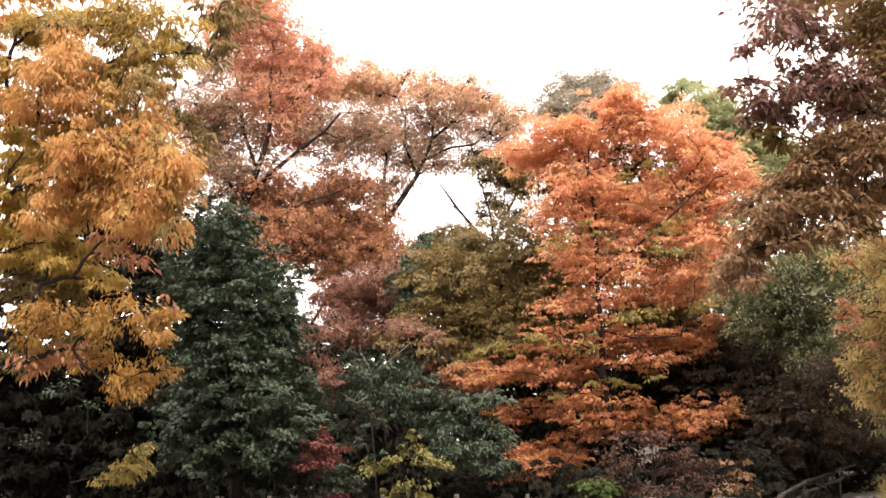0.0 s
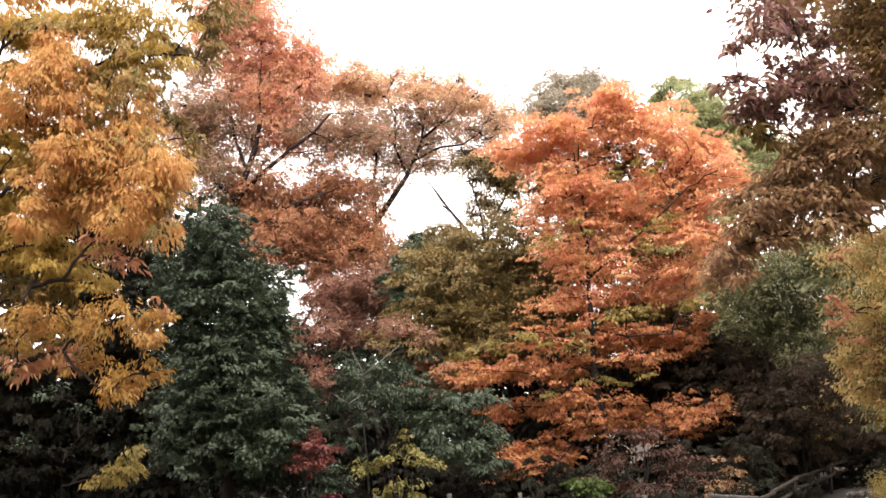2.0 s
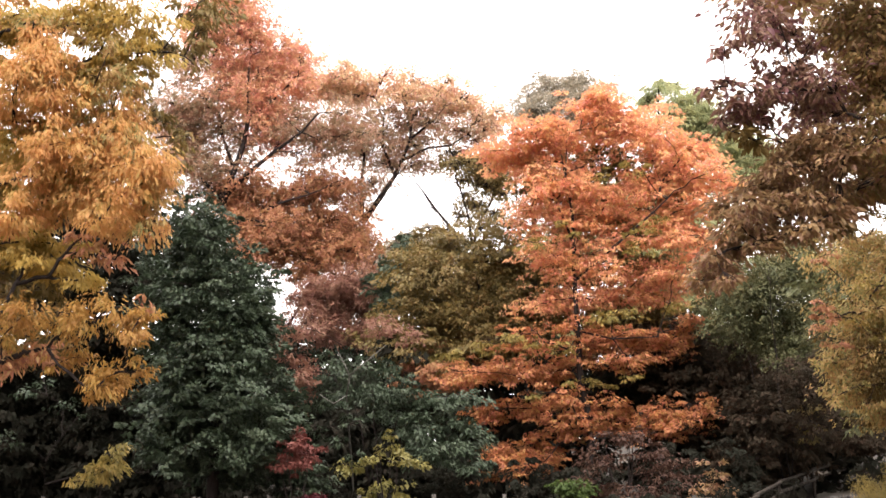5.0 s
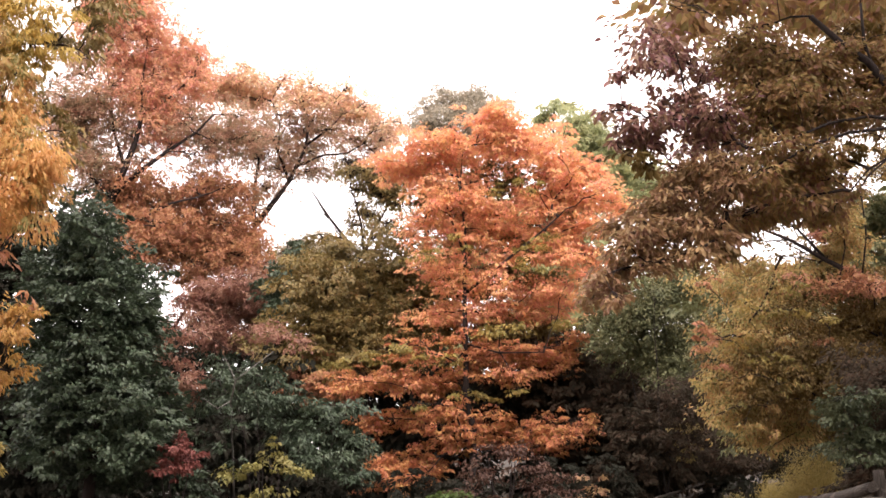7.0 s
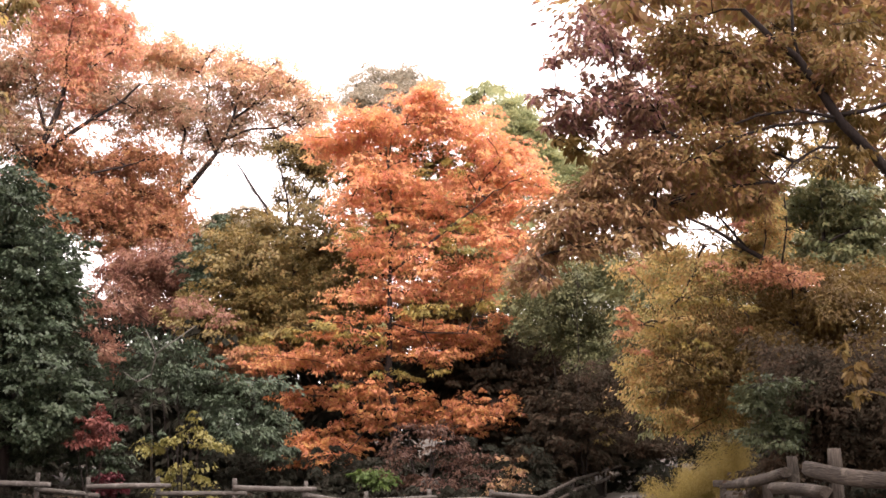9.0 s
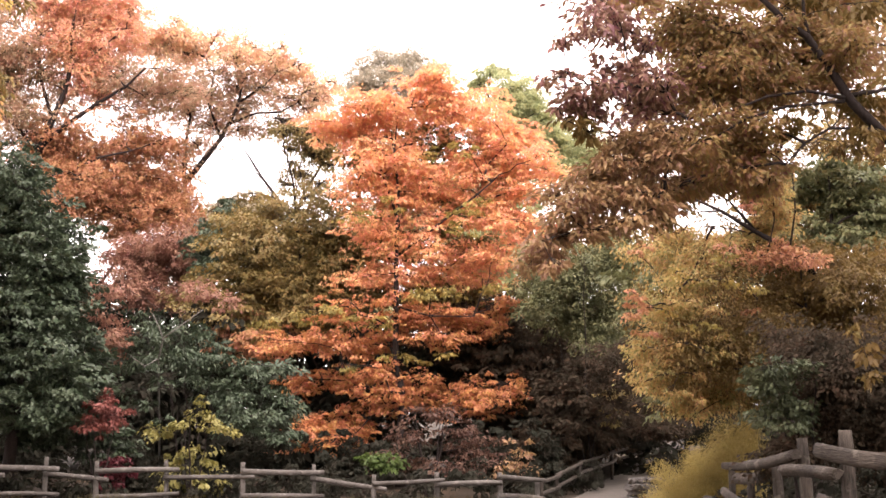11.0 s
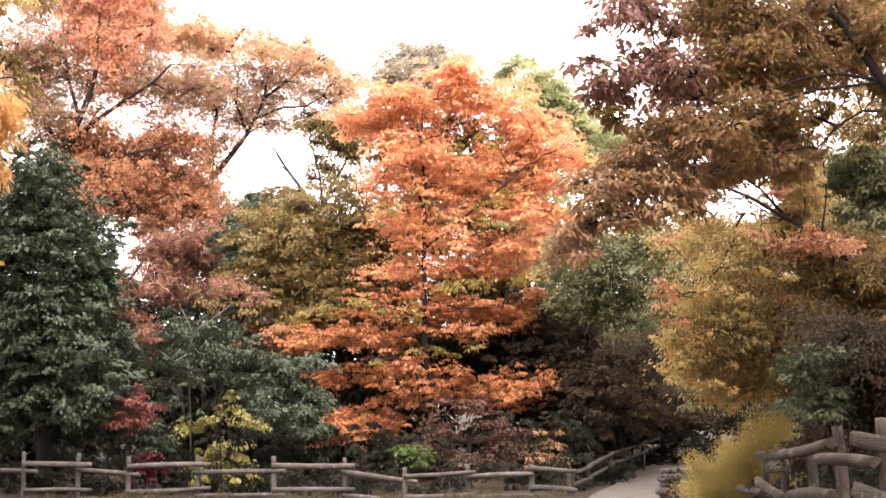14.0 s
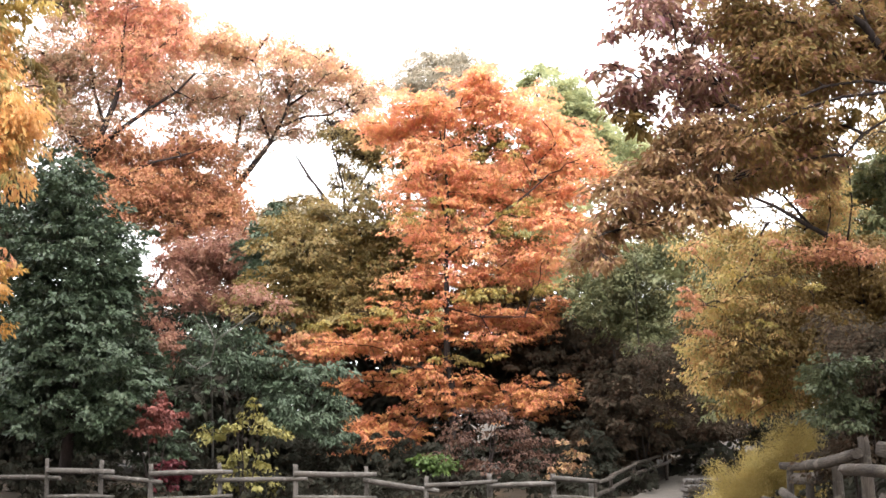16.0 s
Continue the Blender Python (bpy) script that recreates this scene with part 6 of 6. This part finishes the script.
      ("shaded_foliage", "leaves coloured dark for deep shade", THICKET_DARK, DUSK, 0.21, 2.0, dict(fill=0.5)),
      ("low_foliage", "leaves coloured dark for deep shade", THICKET_LOW, DUSK, 0.12, 2.4, dict(spray=0.26, fill=0.5, lps=20)),
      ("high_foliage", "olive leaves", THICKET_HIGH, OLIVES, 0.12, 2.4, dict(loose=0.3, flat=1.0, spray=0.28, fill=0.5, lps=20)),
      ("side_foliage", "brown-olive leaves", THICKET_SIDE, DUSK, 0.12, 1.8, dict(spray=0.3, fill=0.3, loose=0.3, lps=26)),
      ("turning_foliage", "rust-brown leaves", THICKET_RUST, OLIVES, 0.16, 1.3, dict(fill=0, lps=24))], BARK_DARK, 0.035, 23, stems=3, limb_r=0.012)
tree("amber_tree", "amber and olive leaved tree leaning over the path", "tree", GILT_AT,
     [("crown", "amber-olive leaves", GILT_LEAF, AMBER, 0.085, 2.2, dict(loose=0.4, flat=1.0, spray=0.24, fill=0.5, lps=14, droop=0.9, wide=0.5)),
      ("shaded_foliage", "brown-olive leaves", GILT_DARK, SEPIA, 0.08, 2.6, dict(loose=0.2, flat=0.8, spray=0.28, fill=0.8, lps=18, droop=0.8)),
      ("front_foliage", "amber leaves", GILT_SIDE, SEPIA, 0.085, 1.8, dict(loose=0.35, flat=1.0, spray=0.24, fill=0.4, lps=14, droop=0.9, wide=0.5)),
      ("turning_foliage", "rust-orange leaves", GILT_RUST, RUSTY, 0.08, 2.4, dict(loose=0.3, spray=0.24, fill=0, lps=24)),
      ("low_foliage", "amber-olive leaves", GILT_LOW, AMBER, 0.085, 1.8, dict(loose=0.4, flat=1.0, spray=0.22, fill=0, lps=12, droop=0.9, wide=0.5)),
      ("olive_foliage", "dull olive-green leaves", GILT_OLIVE, CITRINE, 0.075, 1.8, dict(loose=0.35, spray=0.26, fill=0, lps=26)),
      ("red_foliage", "red-brown leaves", GILT_RED, RUSTY, 0.08, 1.7, dict(loose=0.3, spray=0.24, fill=0.2, lps=24)),
      ("upper_crown", "thin amber leaves", GILT_TOP, AMBER, 0.075, 2.0, dict(loose=0.35, spray=0.28, fill=0.9, lps=26)),
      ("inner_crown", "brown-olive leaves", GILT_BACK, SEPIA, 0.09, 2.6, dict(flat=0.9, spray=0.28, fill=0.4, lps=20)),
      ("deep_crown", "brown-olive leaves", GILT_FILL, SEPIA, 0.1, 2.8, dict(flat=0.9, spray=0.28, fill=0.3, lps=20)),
      ("high_crown", "thin amber leaves", GILT_HIGH, AMBER, 0.08, 1.3, dict(loose=0.5, flat=1.0, spray=0.24, fill=0.3, lps=12)),
      ("thin_crown", "sparse brown-olive leaves", GILT_THIN, SEPIA, 0.075, 0.9, dict(loose=0.5, spray=0.26, fill=0.3, lps=12))], BARK_DARK, 0.13, 24, limb_r=0.008, top=4.6, extra=GILT_LIMBS)
tree("green_tree", "dark green tree beyond the log fence", "tree", FARGREEN_AT,
     [("crown", "", FARGREEN_LEAF, GREENS, 0.17, 2.4, dict()),
      ("back_foliage", "", FARGREEN_BACK, GREENS, 0.19, 2.2, dict(fill=0.3)),
      ("high_foliage", "dull olive leaves", FARGREEN_HIGH, SEPIA, 0.12, 2.2, dict(spray=0.3, fill=1.0, loose=0.3, lps=24))], BARK_DARK, 0.18, 25)
tree("yew_shrub", "dark green shrub behind the log fence", "shrub", EVERGREEN_AT,
     [("crown", "leaves coloured dark for deep shade", EVERGREEN_LEAF, DUSK, 0.09, 2.4, dict(spray=0.25, fill=0.4, lps=24)),
      ("front_foliage", "dull green leaves", EVERGREEN_FRONT, MOSS, 0.08, 2.2, dict(loose=0.25, spray=0.24, fill=0.5, lps=24))], BARK_DARK, 0.03, 26, stems=3, limb_r=0.008)
sourwood = tree("sourwood_tree", "near tree with wine-red, brown and bronze leaves on dark limbs", "tree", SPRAY_AT,
     [("wine_foliage", "wine-red leaves", SPRAY_WINE, WINE, 0.0903, 1.7, dict(fill=0.7, fine=True, lps=7, spray=0.24, droop=0.5, wide=0.45)),
      ("bronze_foliage", "bronze-olive leaves", SPRAY_OLIVE, BRONZE, 0.09, 3.4, dict(lps=7, spray=0.26, droop=0.5, wide=0.45)),
      ("brown_foliage", "tawny brown leaves", SPRAY_BROWN, TAWNY, 0.086, 2.2, dict(fine=True, lps=7, spray=0.26, droop=0.6, wide=0.45)),
      ("trailing_foliage", "bronze leaves", SPRAY_RIGHT, BRONZE, 0.09, 3.0, dict(lps=7, spray=0.26, droop=0.8, wide=0.5, fill=0.6, loose=0.3)),
      ("inner_foliage", "dull brown leaves", SPRAY_BACK, TAWNY, 0.1032, 2.6, dict(lps=7, spray=0.28, droop=0.5, wide=0.45, fill=0.4)),
      ("overhead_shade_foliage", "", SPRAY_OVER, BRONZE, 0.17, 1.6, dict(lps=26, spray=0.3)),
      ("outer_foliage", "brown-olive leaves", SPRAY_OUT, SEPIA, 0.13, 2.6, dict(lps=18, spray=0.3, droop=0.8, wide=0.45))],
     BARK_DARK, 0.17, 27, limb_r=0.006, twig=5,
     extra=SPRAY_LIMBS)

# single leaves at the tips of the near tree's boughs
def leaf_shape(name, length, seed, material):
    rnd = random.Random(seed)
    verts, faces = [], []
    prof = [0.0, 0.55, 0.9, 1.0, 0.8, 0.42, 0.0]
    for i, w in enumerate(prof):
        s = i / 6
        half = 0.21 * length * w * rnd.uniform(0.92, 1.08)
        dip = -0.16 * length * s * s
        verts += [(-half, s * length, dip + half * 0.35), (0, s * length, dip), (half, s * length, dip + half * 0.35)]
        if i:
            o = 3 * (i - 1)
            faces += [(o, o + 1, o + 4, o + 3), (o + 1, o + 2, o + 5, o + 4)]
    me = bpy.data.meshes.new(name)
    me.from_pydata(verts, [], faces)
    me.materials.append(material)
    return me


def single_leaves(root, boughs, n, seed, material, lengths):
    rnd = random.Random(seed)
    shapes = [leaf_shape("leaf", L, k, material) for k, L in enumerate(lengths)]
    for _ in range(n):
        x, y, z, rx, rz = rnd.choice(boughs)
        u = Vector((rnd.gauss(-0.25, 1), rnd.gauss(-0.4, 1), rnd.gauss(0, 1))).normalized() * rnd.uniform(0.75, 1.12)
        ob = new("leaf", rnd.choice(shapes))
        ob.parent = root
        ob.location = (x + u.x * rx, y + u.y * rx * 0.8, z + u.z * rz - root.location.z)
        ob.rotation_euler = (rnd.uniform(-1.3, 0.1), rnd.uniform(-0.7, 0.7), rnd.uniform(0, 6.28))


single_leaves(sourwood, SPRAY_WINE, 280, 271, SINGLE, (0.10, 0.12, 0.14, 0.11))
single_leaves(hickory, HICKORY_GOLD, 260, 272, SINGLE_GOLD, (0.18, 0.21, 0.24, 0.16))


# ---- woods behind, and unseen woods added around to block low sky light ----
def wood_boughs(rnd, n, x0, x1, y0, y1, z0, z1, r0, r1):
    out = []
    for _ in range(n):
        x, y = rnd.uniform(x0, x1), rnd.uniform(y0, y1)
        r = rnd.uniform(r0, r1)
        out.append((x, y, ground_z(x, y) + rnd.uniform(z0, z1), r, r * rnd.uniform(0.55, 0.85)))
    return out


def side_boughs(rnd, n, side, slope, gap):
    out = []
    for _ in range(n):
        y, r = rnd.uniform(12, 68), rnd.uniform(1.6, 2.6)
        x = side * (slope * y + gap + rnd.uniform(0, 20))
        out.append((x, y, ground_z(x, y) + rnd.uniform(0.5, 15), r, r * rnd.uniform(0.55, 0.85)))
    return out


# SOMBRE woods below take their deep shade partly from the leaf colour.
rw = random.Random(77)
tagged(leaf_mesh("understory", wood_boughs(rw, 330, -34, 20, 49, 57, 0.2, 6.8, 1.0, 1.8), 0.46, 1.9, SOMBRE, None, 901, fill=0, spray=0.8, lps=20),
       "leafy undergrowth beneath the trees, darkened for deep shade", "undergrowth", kind="stuff")
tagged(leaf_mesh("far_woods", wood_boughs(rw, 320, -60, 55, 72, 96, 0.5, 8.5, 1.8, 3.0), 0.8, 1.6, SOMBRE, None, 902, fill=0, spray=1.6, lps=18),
       "woodland far behind the trees, darkened for shade", "woods", kind="stuff")
# Added on both sides, out of view, to keep side light off the trees.
tagged(leaf_mesh("unseen_side_woods", side_boughs(rw, 130, -1, 0.62, 6) + side_boughs(rw, 110, 1, 0.46, 5), 0.75, 1.6, OLIVES, None, 903, fill=0, spray=1.6, lps=18),
       "unseen woodland at the sides, added to block light", "woods", kind="stuff")

# Out of view: added so that less low sky light reaches the lower leaves.
tagged(leaf_mesh("unseen_near_woods", wood_boughs(rw, 190, -34, 34, -28, -12, 0.5, 19, 2.0, 3.2) + wood_boughs(rw, 60, -40, -21, -14, 16, 0.5, 18, 2.0, 3.0) + wood_boughs(rw, 60, 14, 40, -14, 14, 0.5, 18, 2.0, 3.0), 1.0, 1.6, OLIVES, None, 904, fill=0, spray=1.8, lps=18),
       "unseen woodland on the near side, added to block low sky light", "woods", kind="stuff")
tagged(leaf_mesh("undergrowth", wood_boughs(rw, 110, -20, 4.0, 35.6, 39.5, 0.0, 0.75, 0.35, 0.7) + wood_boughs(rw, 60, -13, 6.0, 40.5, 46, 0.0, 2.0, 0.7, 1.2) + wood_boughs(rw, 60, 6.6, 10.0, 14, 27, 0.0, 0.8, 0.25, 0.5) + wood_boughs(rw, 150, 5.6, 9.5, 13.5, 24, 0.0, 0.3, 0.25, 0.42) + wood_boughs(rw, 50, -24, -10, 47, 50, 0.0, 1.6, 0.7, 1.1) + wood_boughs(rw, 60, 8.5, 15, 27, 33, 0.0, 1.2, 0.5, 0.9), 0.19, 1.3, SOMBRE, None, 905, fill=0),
       "low weeds and brambles behind the fences, darkened for shade", "undergrowth", kind="stuff")


# ---- bushes along the fence ----
tree("red_bush", "small scarlet bush in front of the laurel", "bush", REDBUSH_AT,
     [("crown", "", REDBUSH_LEAF, SCARLET, 0.13, 2.4, dict(spray=0.2, fill=0.15)),
      ("low_foliage", "", REDBUSH_LOW, CRIMSON, 0.13, 2.2, dict(spray=0.2, fill=0.5))], BARK_DARK, 0.03, 31, stems=3, limb_r=0.008)
tree("yellow_bush", "yellow-green maple sapling growing through the fence", "bush", YELLOWBUSH_AT,
     [("crown", "", YELLOWBUSH_LEAF, LEMON, 0.14, 1.7, dict(loose=0.1, flat=0.9, spray=0.2, wide=0.7, droop=0.6, lps=16, fill=0)),
      ("low_foliage", "dull yellow leaves", YELLOWBUSH_LOW, LEMON, 0.15, 1.0, dict(spray=0.22))], BARK_DARK, 0.03, 32, stems=3, limb_r=0.009)

# ---- pale dead sapling in front of the laurel ----
rd = random.Random(5)
dead = tagged(new("dead_sapling"), "pale leafless forked sapling among laurel leaves", "sapling")
for pts, r0, r1 in DEAD_LIMBS:
    k = len(pts) - 1
    dv, df = tube(pts, [r0 + (r1 - r0) * i / k for i in range(k + 1)], 6, wob=0.05, rnd=rd)
    mesh_object("stem", dv, df, BARK_PALE, dead)

# ---- pale gravel yard and path ----
yv, yf = [], []
nx, ny = 40, 30
for j in range(ny + 1):
    for i in range(nx + 1):
        v = j / ny
        y = -14 + 47.0 * v
        x = -32 + (34.3 + 0.09 * max(0.0, y) + 1.9 * smooth(min(1.0, max(0.0, (y - 24) / 5)))) * i / nx
        near = 5.5 * smooth(min(1.0, max(0.0, (-x - 5.6) / 3))) + 2.8 * smooth(min(1.0, max(0.0, (x - 0.4) / 3)))
        y = -14 + (47.2 - near + 0.2 * math.sin(x * 0.9) + 0.12 * math.sin(x * 2.3)) * v
        yv.append((x, y, ground_z(x, y) + 0.02))
for j in range(ny):
    for i in range(nx):
        a = j * (nx + 1) + i
        yf.append((a, a + 1, a + nx + 2, a + nx + 1))
tagged(mesh_object("gravel_yard", yv, yf, GRAVEL), "pale gravel yard in front of the fence", "ground", kind="structure")
pv, pf = [], []
PATH_LINE = [(4.3, 28.5, 1.2), (5.1, 34.0, 1.05), (6.3, 40.0, 0.85), (7.7, 46.0, 0.8), (9.6, 51.0, 0.8), (12.5, 55.0, 0.8), (17.0, 57.0, 0.8)]
for i, (x, y, w) in enumerate(PATH_LINE):
    for k in range(5):
        xx = x + (k / 2 - 1) * w
        pv.append((xx, y, ground_z(xx, y) + 0.035 + 0.02 * (1 - abs(k / 2 - 1))))
    if i:
        for k in range(4):
            a = (i - 1) * 5 + k
            pf.append((a, a + 1, a + 6, a + 5))
tagged(mesh_object("path", pv, pf, TARMAC), "pale worn path climbing between the fences", "path", kind="structure")


# ---- fences ----
def log(parent, name, a, b, r, rnd, material, sides=12, rugged=0.1):
    """A split, slightly bent log: faceted lengthwise, with a few knots and flat sawn ends."""
    a, b = Vector(a), Vector(b)
    n = 9
    ln = (b - a).length
    d = (b - a).normalized()
    u = d.cross(Vector((0.31, 0.9, 0.2))).normalized()
    w = d.cross(u)
    start = rnd.uniform(0, 40)
    facet = [1 + rnd.uniform(-rugged, rugged) for _ in range(sides)]
    knots = [(rnd.randrange(1, n), rnd.randrange(sides)) for _ in range(3)]
    sag = rnd.uniform(-0.35, 0.35) * r
    side = rnd.uniform(-0.35, 0.35) * r
    v, f = [], []
    for i in range(n + 1):
        s = i / n
        bow = math.sin(math.pi * s)
        taper = (1.06 - 0.14 * s) * (0.93 if i in (0, n) else 1)
        for k in range(sides):
            th = 2 * math.pi * (k + 0.25 * s) / sides
            m = facet[k] * (0.97 + 0.03 * math.sin(5 * s + k)) + (0.12 * rugged if (i, k) in knots else 0) + rnd.uniform(-0.12, 0.12) * rugged
            v.append((start + ln * s, side * bow + math.cos(th) * r * taper * m, sag * bow + math.sin(th) * r * taper * m))
    for i in range(n):
        for k in range(sides):
            k2 = (k + 1) % sides
            f.append((i * sides + k, i * sides + k2, (i + 1) * sides + k2, (i + 1) * sides + k))
    f.append(tuple(range(sides - 1, -1, -1)))
    f.append(tuple(n * sides + k for k in range(sides)))
    ob = mesh_object(name, v, f, material, parent)
    ob.data.polygons.foreach_set("use_smooth", [len(q.vertices) == 4 for q in ob.data.polygons])
    turn = Matrix((d, u, w)).transposed().to_4x4()
    turn.translation = a - d * start
    ob.matrix_local = turn
    return ob


def rail_fence(label, posts, panels, post_r, rail_r, seed, material, rugged=0.1):
    """posts: (x, y, top); panels: rails as (x, y, z) to (x, y, z)."""
    rnd = random.Random(seed)
    root = tagged(new("rail_fence"), label, "fence", "rail fences along the path and wood")
    for x, y, top in posts:
        log(root, "post", (x, y, ground_z(x, y) - 0.1), (x + rnd.uniform(-0.02, 0.02), y, top), post_r * rnd.uniform(0.9, 1.1), rnd, material, 10, rugged)
    for a, b in panels:
        log(root, "rail", a, b, rail_r * rnd.uniform(0.85, 1.15), rnd, material, 12, rugged)
    return root


rail_fence("weathered grey zigzag split-rail fence at the wood's edge", FENCE_POSTS, FENCE_RAILS + FENCE_LOW_RAILS, 0.07, 0.068, 41, CEDAR, 0.15)
# The darker LOG wood puts the shade on these rails into their colour.
rail_fence("weathered rail fence climbing beside the path", PATHFENCE_POSTS, PATHFENCE_RAILS, 0.06, 0.06, 42, LOG)
rail_fence("thick old log rail fence with overlapping round log ends", LOGFENCE_POSTS, LOGFENCE_RAILS, 0.07, 0.084, 43, LOG, 0.22)


# ---- stacked stones beside the path ----
def stone_stack(at, n, seed):
    rnd = random.Random(seed)
    root = tagged(new("stone_stack"), "rough pile of grey fieldstones beside the path", "stones")
    gz = ground_z(*at)
    root.location = (at[0], at[1], gz)
    row, k = 0, 0
    z = 0.0
    while k < n:
        h = rnd.uniform(0.09, 0.15)
        x = -0.5 + rnd.uniform(-0.1, 0.1)
        while x < 0.5 and k < n:
            w = rnd.uniform(0.14, 0.32)
            bm = bmesh.new()
            bmesh.ops.create_icosphere(bm, subdivisions=2, radius=0.5)
            for v in bm.verts:
                c = v.co
                m = max(abs(c.x), abs(c.y), abs(c.z)) * 2
                v.co = c / m * 0.8 + c * 0.2
                v.co += Vector([rnd.uniform(-0.05, 0.05) for _ in range(3)])
            me = bpy.data.meshes.new("stone")
            bm.to_mesh(me)
            bm.free()
            me.materials.append(STONE)
            ob = new("stone", me)
            ob.parent = root
            ob.scale = (w * 1.15, rnd.uniform(0.35, 0.5), h * 1.2)
            ob.location = (x + w / 2, rnd.uniform(-0.06, 0.06), z + h / 2)
            ob.rotation_euler = (rnd.uniform(-0.1, 0.1), rnd.uniform(-0.12, 0.12), rnd.uniform(-0.3, 0.3))
            x += w
            k += 1
        z += h
    return root


stone_stack(STONES_AT, 34, 51)


# ---- feathery yellow shrub ----
def feather_shrub(at, n, height, spread, seed):
    """A fountain of fine stems set with tiny leaves."""
    rng = np.random.default_rng(seed)
    gz = ground_z(*at)
    clumps = [(-0.75, 0.5), (-0.58, 0.6), (-0.34, 0.72), (-0.05, 0.86), (0.25, 1.0), (0.52, 1.06), (0.76, 0.96)]
    own = np.repeat(np.arange(len(clumps)), n)
    n = n * len(clumps)
    cx = np.array([c[0] for c in clumps])[own]
    ch = np.array([c[1] for c in clumps])[own]
    root = tagged(new("feathery_shrub"), "feathery yellow-olive shrub spilling over the log fence", "shrub")
    root.location = (at[0], at[1], gz)
    plume = rng.integers(0, 8, n) + 8 * own
    p_th = rng.uniform(0, 2 * math.pi, 8 * len(clumps))
    p_out = spread * np.sqrt(rng.random(8 * len(clumps))) * rng.uniform(0.5, 1.6, 8 * len(clumps))
    p_top = rng.uniform(0.45, 1.3, 8 * len(clumps))
    th = p_th[plume] + rng.normal(0, 0.11, n)
    out = p_out[plume] * rng.uniform(0.75, 1.1, n)
    top = height * (1 - 0.3 * (out / spread) ** 2) * p_top[plume] * rng.uniform(0.7, 1.08, n) * ch
    b = np.stack([cx + rng.normal(0, 0.12, n), rng.normal(0, 0.12, n), np.zeros(n)], 1)
    d = np.stack([np.cos(th), np.sin(th), np.zeros(n)], 1)
    segs = 6
    vs, fs = [], []
    width = 0.006
    side = np.stack([-np.sin(th), np.cos(th), np.zeros(n)], 1)
    for i in range(segs + 1):
        s = i / segs
        c = b + d * (out * s ** 1.3)[:, None] + np.array([0, 0, 1.0]) * (top * (1.35 * s - 0.35 * s ** 3))[:, None] + rng.normal(0, 0.015, (n, 3)) * s
        vs += [c - side * width * (1.1 - s), c + side * width * (1.1 - s)]
        if i > 0:
            for k in range(9):
                lc = c + rng.normal(0, 0.065, (n, 3))
                la = d * 0.5 + rng.normal(0, 0.6, (n, 3)) + np.array([0, 0, 0.5])
                la /= np.linalg.norm(la, axis=1)[:, None]
                ls = np.cross(la, rng.normal(size=(n, 3)))
                ls /= np.linalg.norm(ls, axis=1)[:, None] + 1e-9
                fs.append((lc, la, ls))
    V = np.stack(vs, 1).reshape(-1, 3)
    k = 2 * (segs + 1)
    F = []
    for i in range(n):
        o = i * k
        F += [(o + 2 * j, o + 2 * j + 1, o + 2 * j + 3, o + 2 * j + 2) for j in range(segs)]
    st = mesh_object("stem_mass", V.tolist(), F, STRAW, root, smooth_faces=False)
    st["kind"] = "stuff"
    lv, lf = [], []
    for lc, la, ls in fs:
        o = sum(len(q) for q in lv)
        L = rng.uniform(0.016, 0.038, (len(lc), 1))
        q = np.stack([lc - la * L, lc + ls * L * 0.22, lc + la * L, lc - ls * L * 0.22], 1).reshape(-1, 3)
        lv.append(q)
        lf += [(o + 4 * i, o + 4 * i + 1, o + 4 * i + 2, o + 4 * i + 3) for i in range(len(lc))]
    lo = mesh_object("foliage", np.concatenate(lv).tolist(), lf, STRAW, root, smooth_faces=False)
    lo["kind"] = "stuff"
    return root


feather_shrub(FEATHER_AT, 215, FEATHER_HEIGHT, 0.75, 61)


# ---- dry grass at the foot of the fence ----
def grass(n, seed):
    rng = np.random.default_rng(seed)
    x = rng.uniform(-13, 4.0, n)
    y = 33.2 + rng.normal(0, 0.45, n) - 1.2 * np.clip((-x - 6) / 8, 0, 1) * rng.random(n)
    z = np.array([ground_z(a, b) for a, b in zip(x, y)])
    h = rng.uniform(0.08, 0.42, n) * (0.4 + 0.6 * (np.sin(x * 2.1) * np.sin(x * 0.7 + 1) > -0.1))
    th = rng.uniform(0, 2 * math.pi, n)
    side = np.stack([np.cos(th), np.sin(th), np.zeros(n)], 1) * 0.006
    lean = rng.normal(0, 0.3, (n, 2)) * h[:, None]
    b = np.stack([x, y, z - 0.02], 1)
    m = b + np.stack([lean[:, 0] * 0.35, lean[:, 1] * 0.35, h * 0.6], 1)
    t = b + np.stack([lean[:, 0], lean[:, 1], h], 1)
    v = np.stack([b - side, b + side, m + side * 0.8, m - side * 0.8, t], 1).reshape(-1, 3)
    f = []
    for i in range(n):
        o = 5 * i
        f += [(o, o + 1, o + 2, o + 3), (o + 3, o + 2, o + 4)]
    return tagged(mesh_object("dry_grass", v.tolist(), f, DRYGRASS, smooth_faces=False), "tufts of dry straw-coloured grass along the fence", "grass", kind="stuff")


grass(3600, 71)
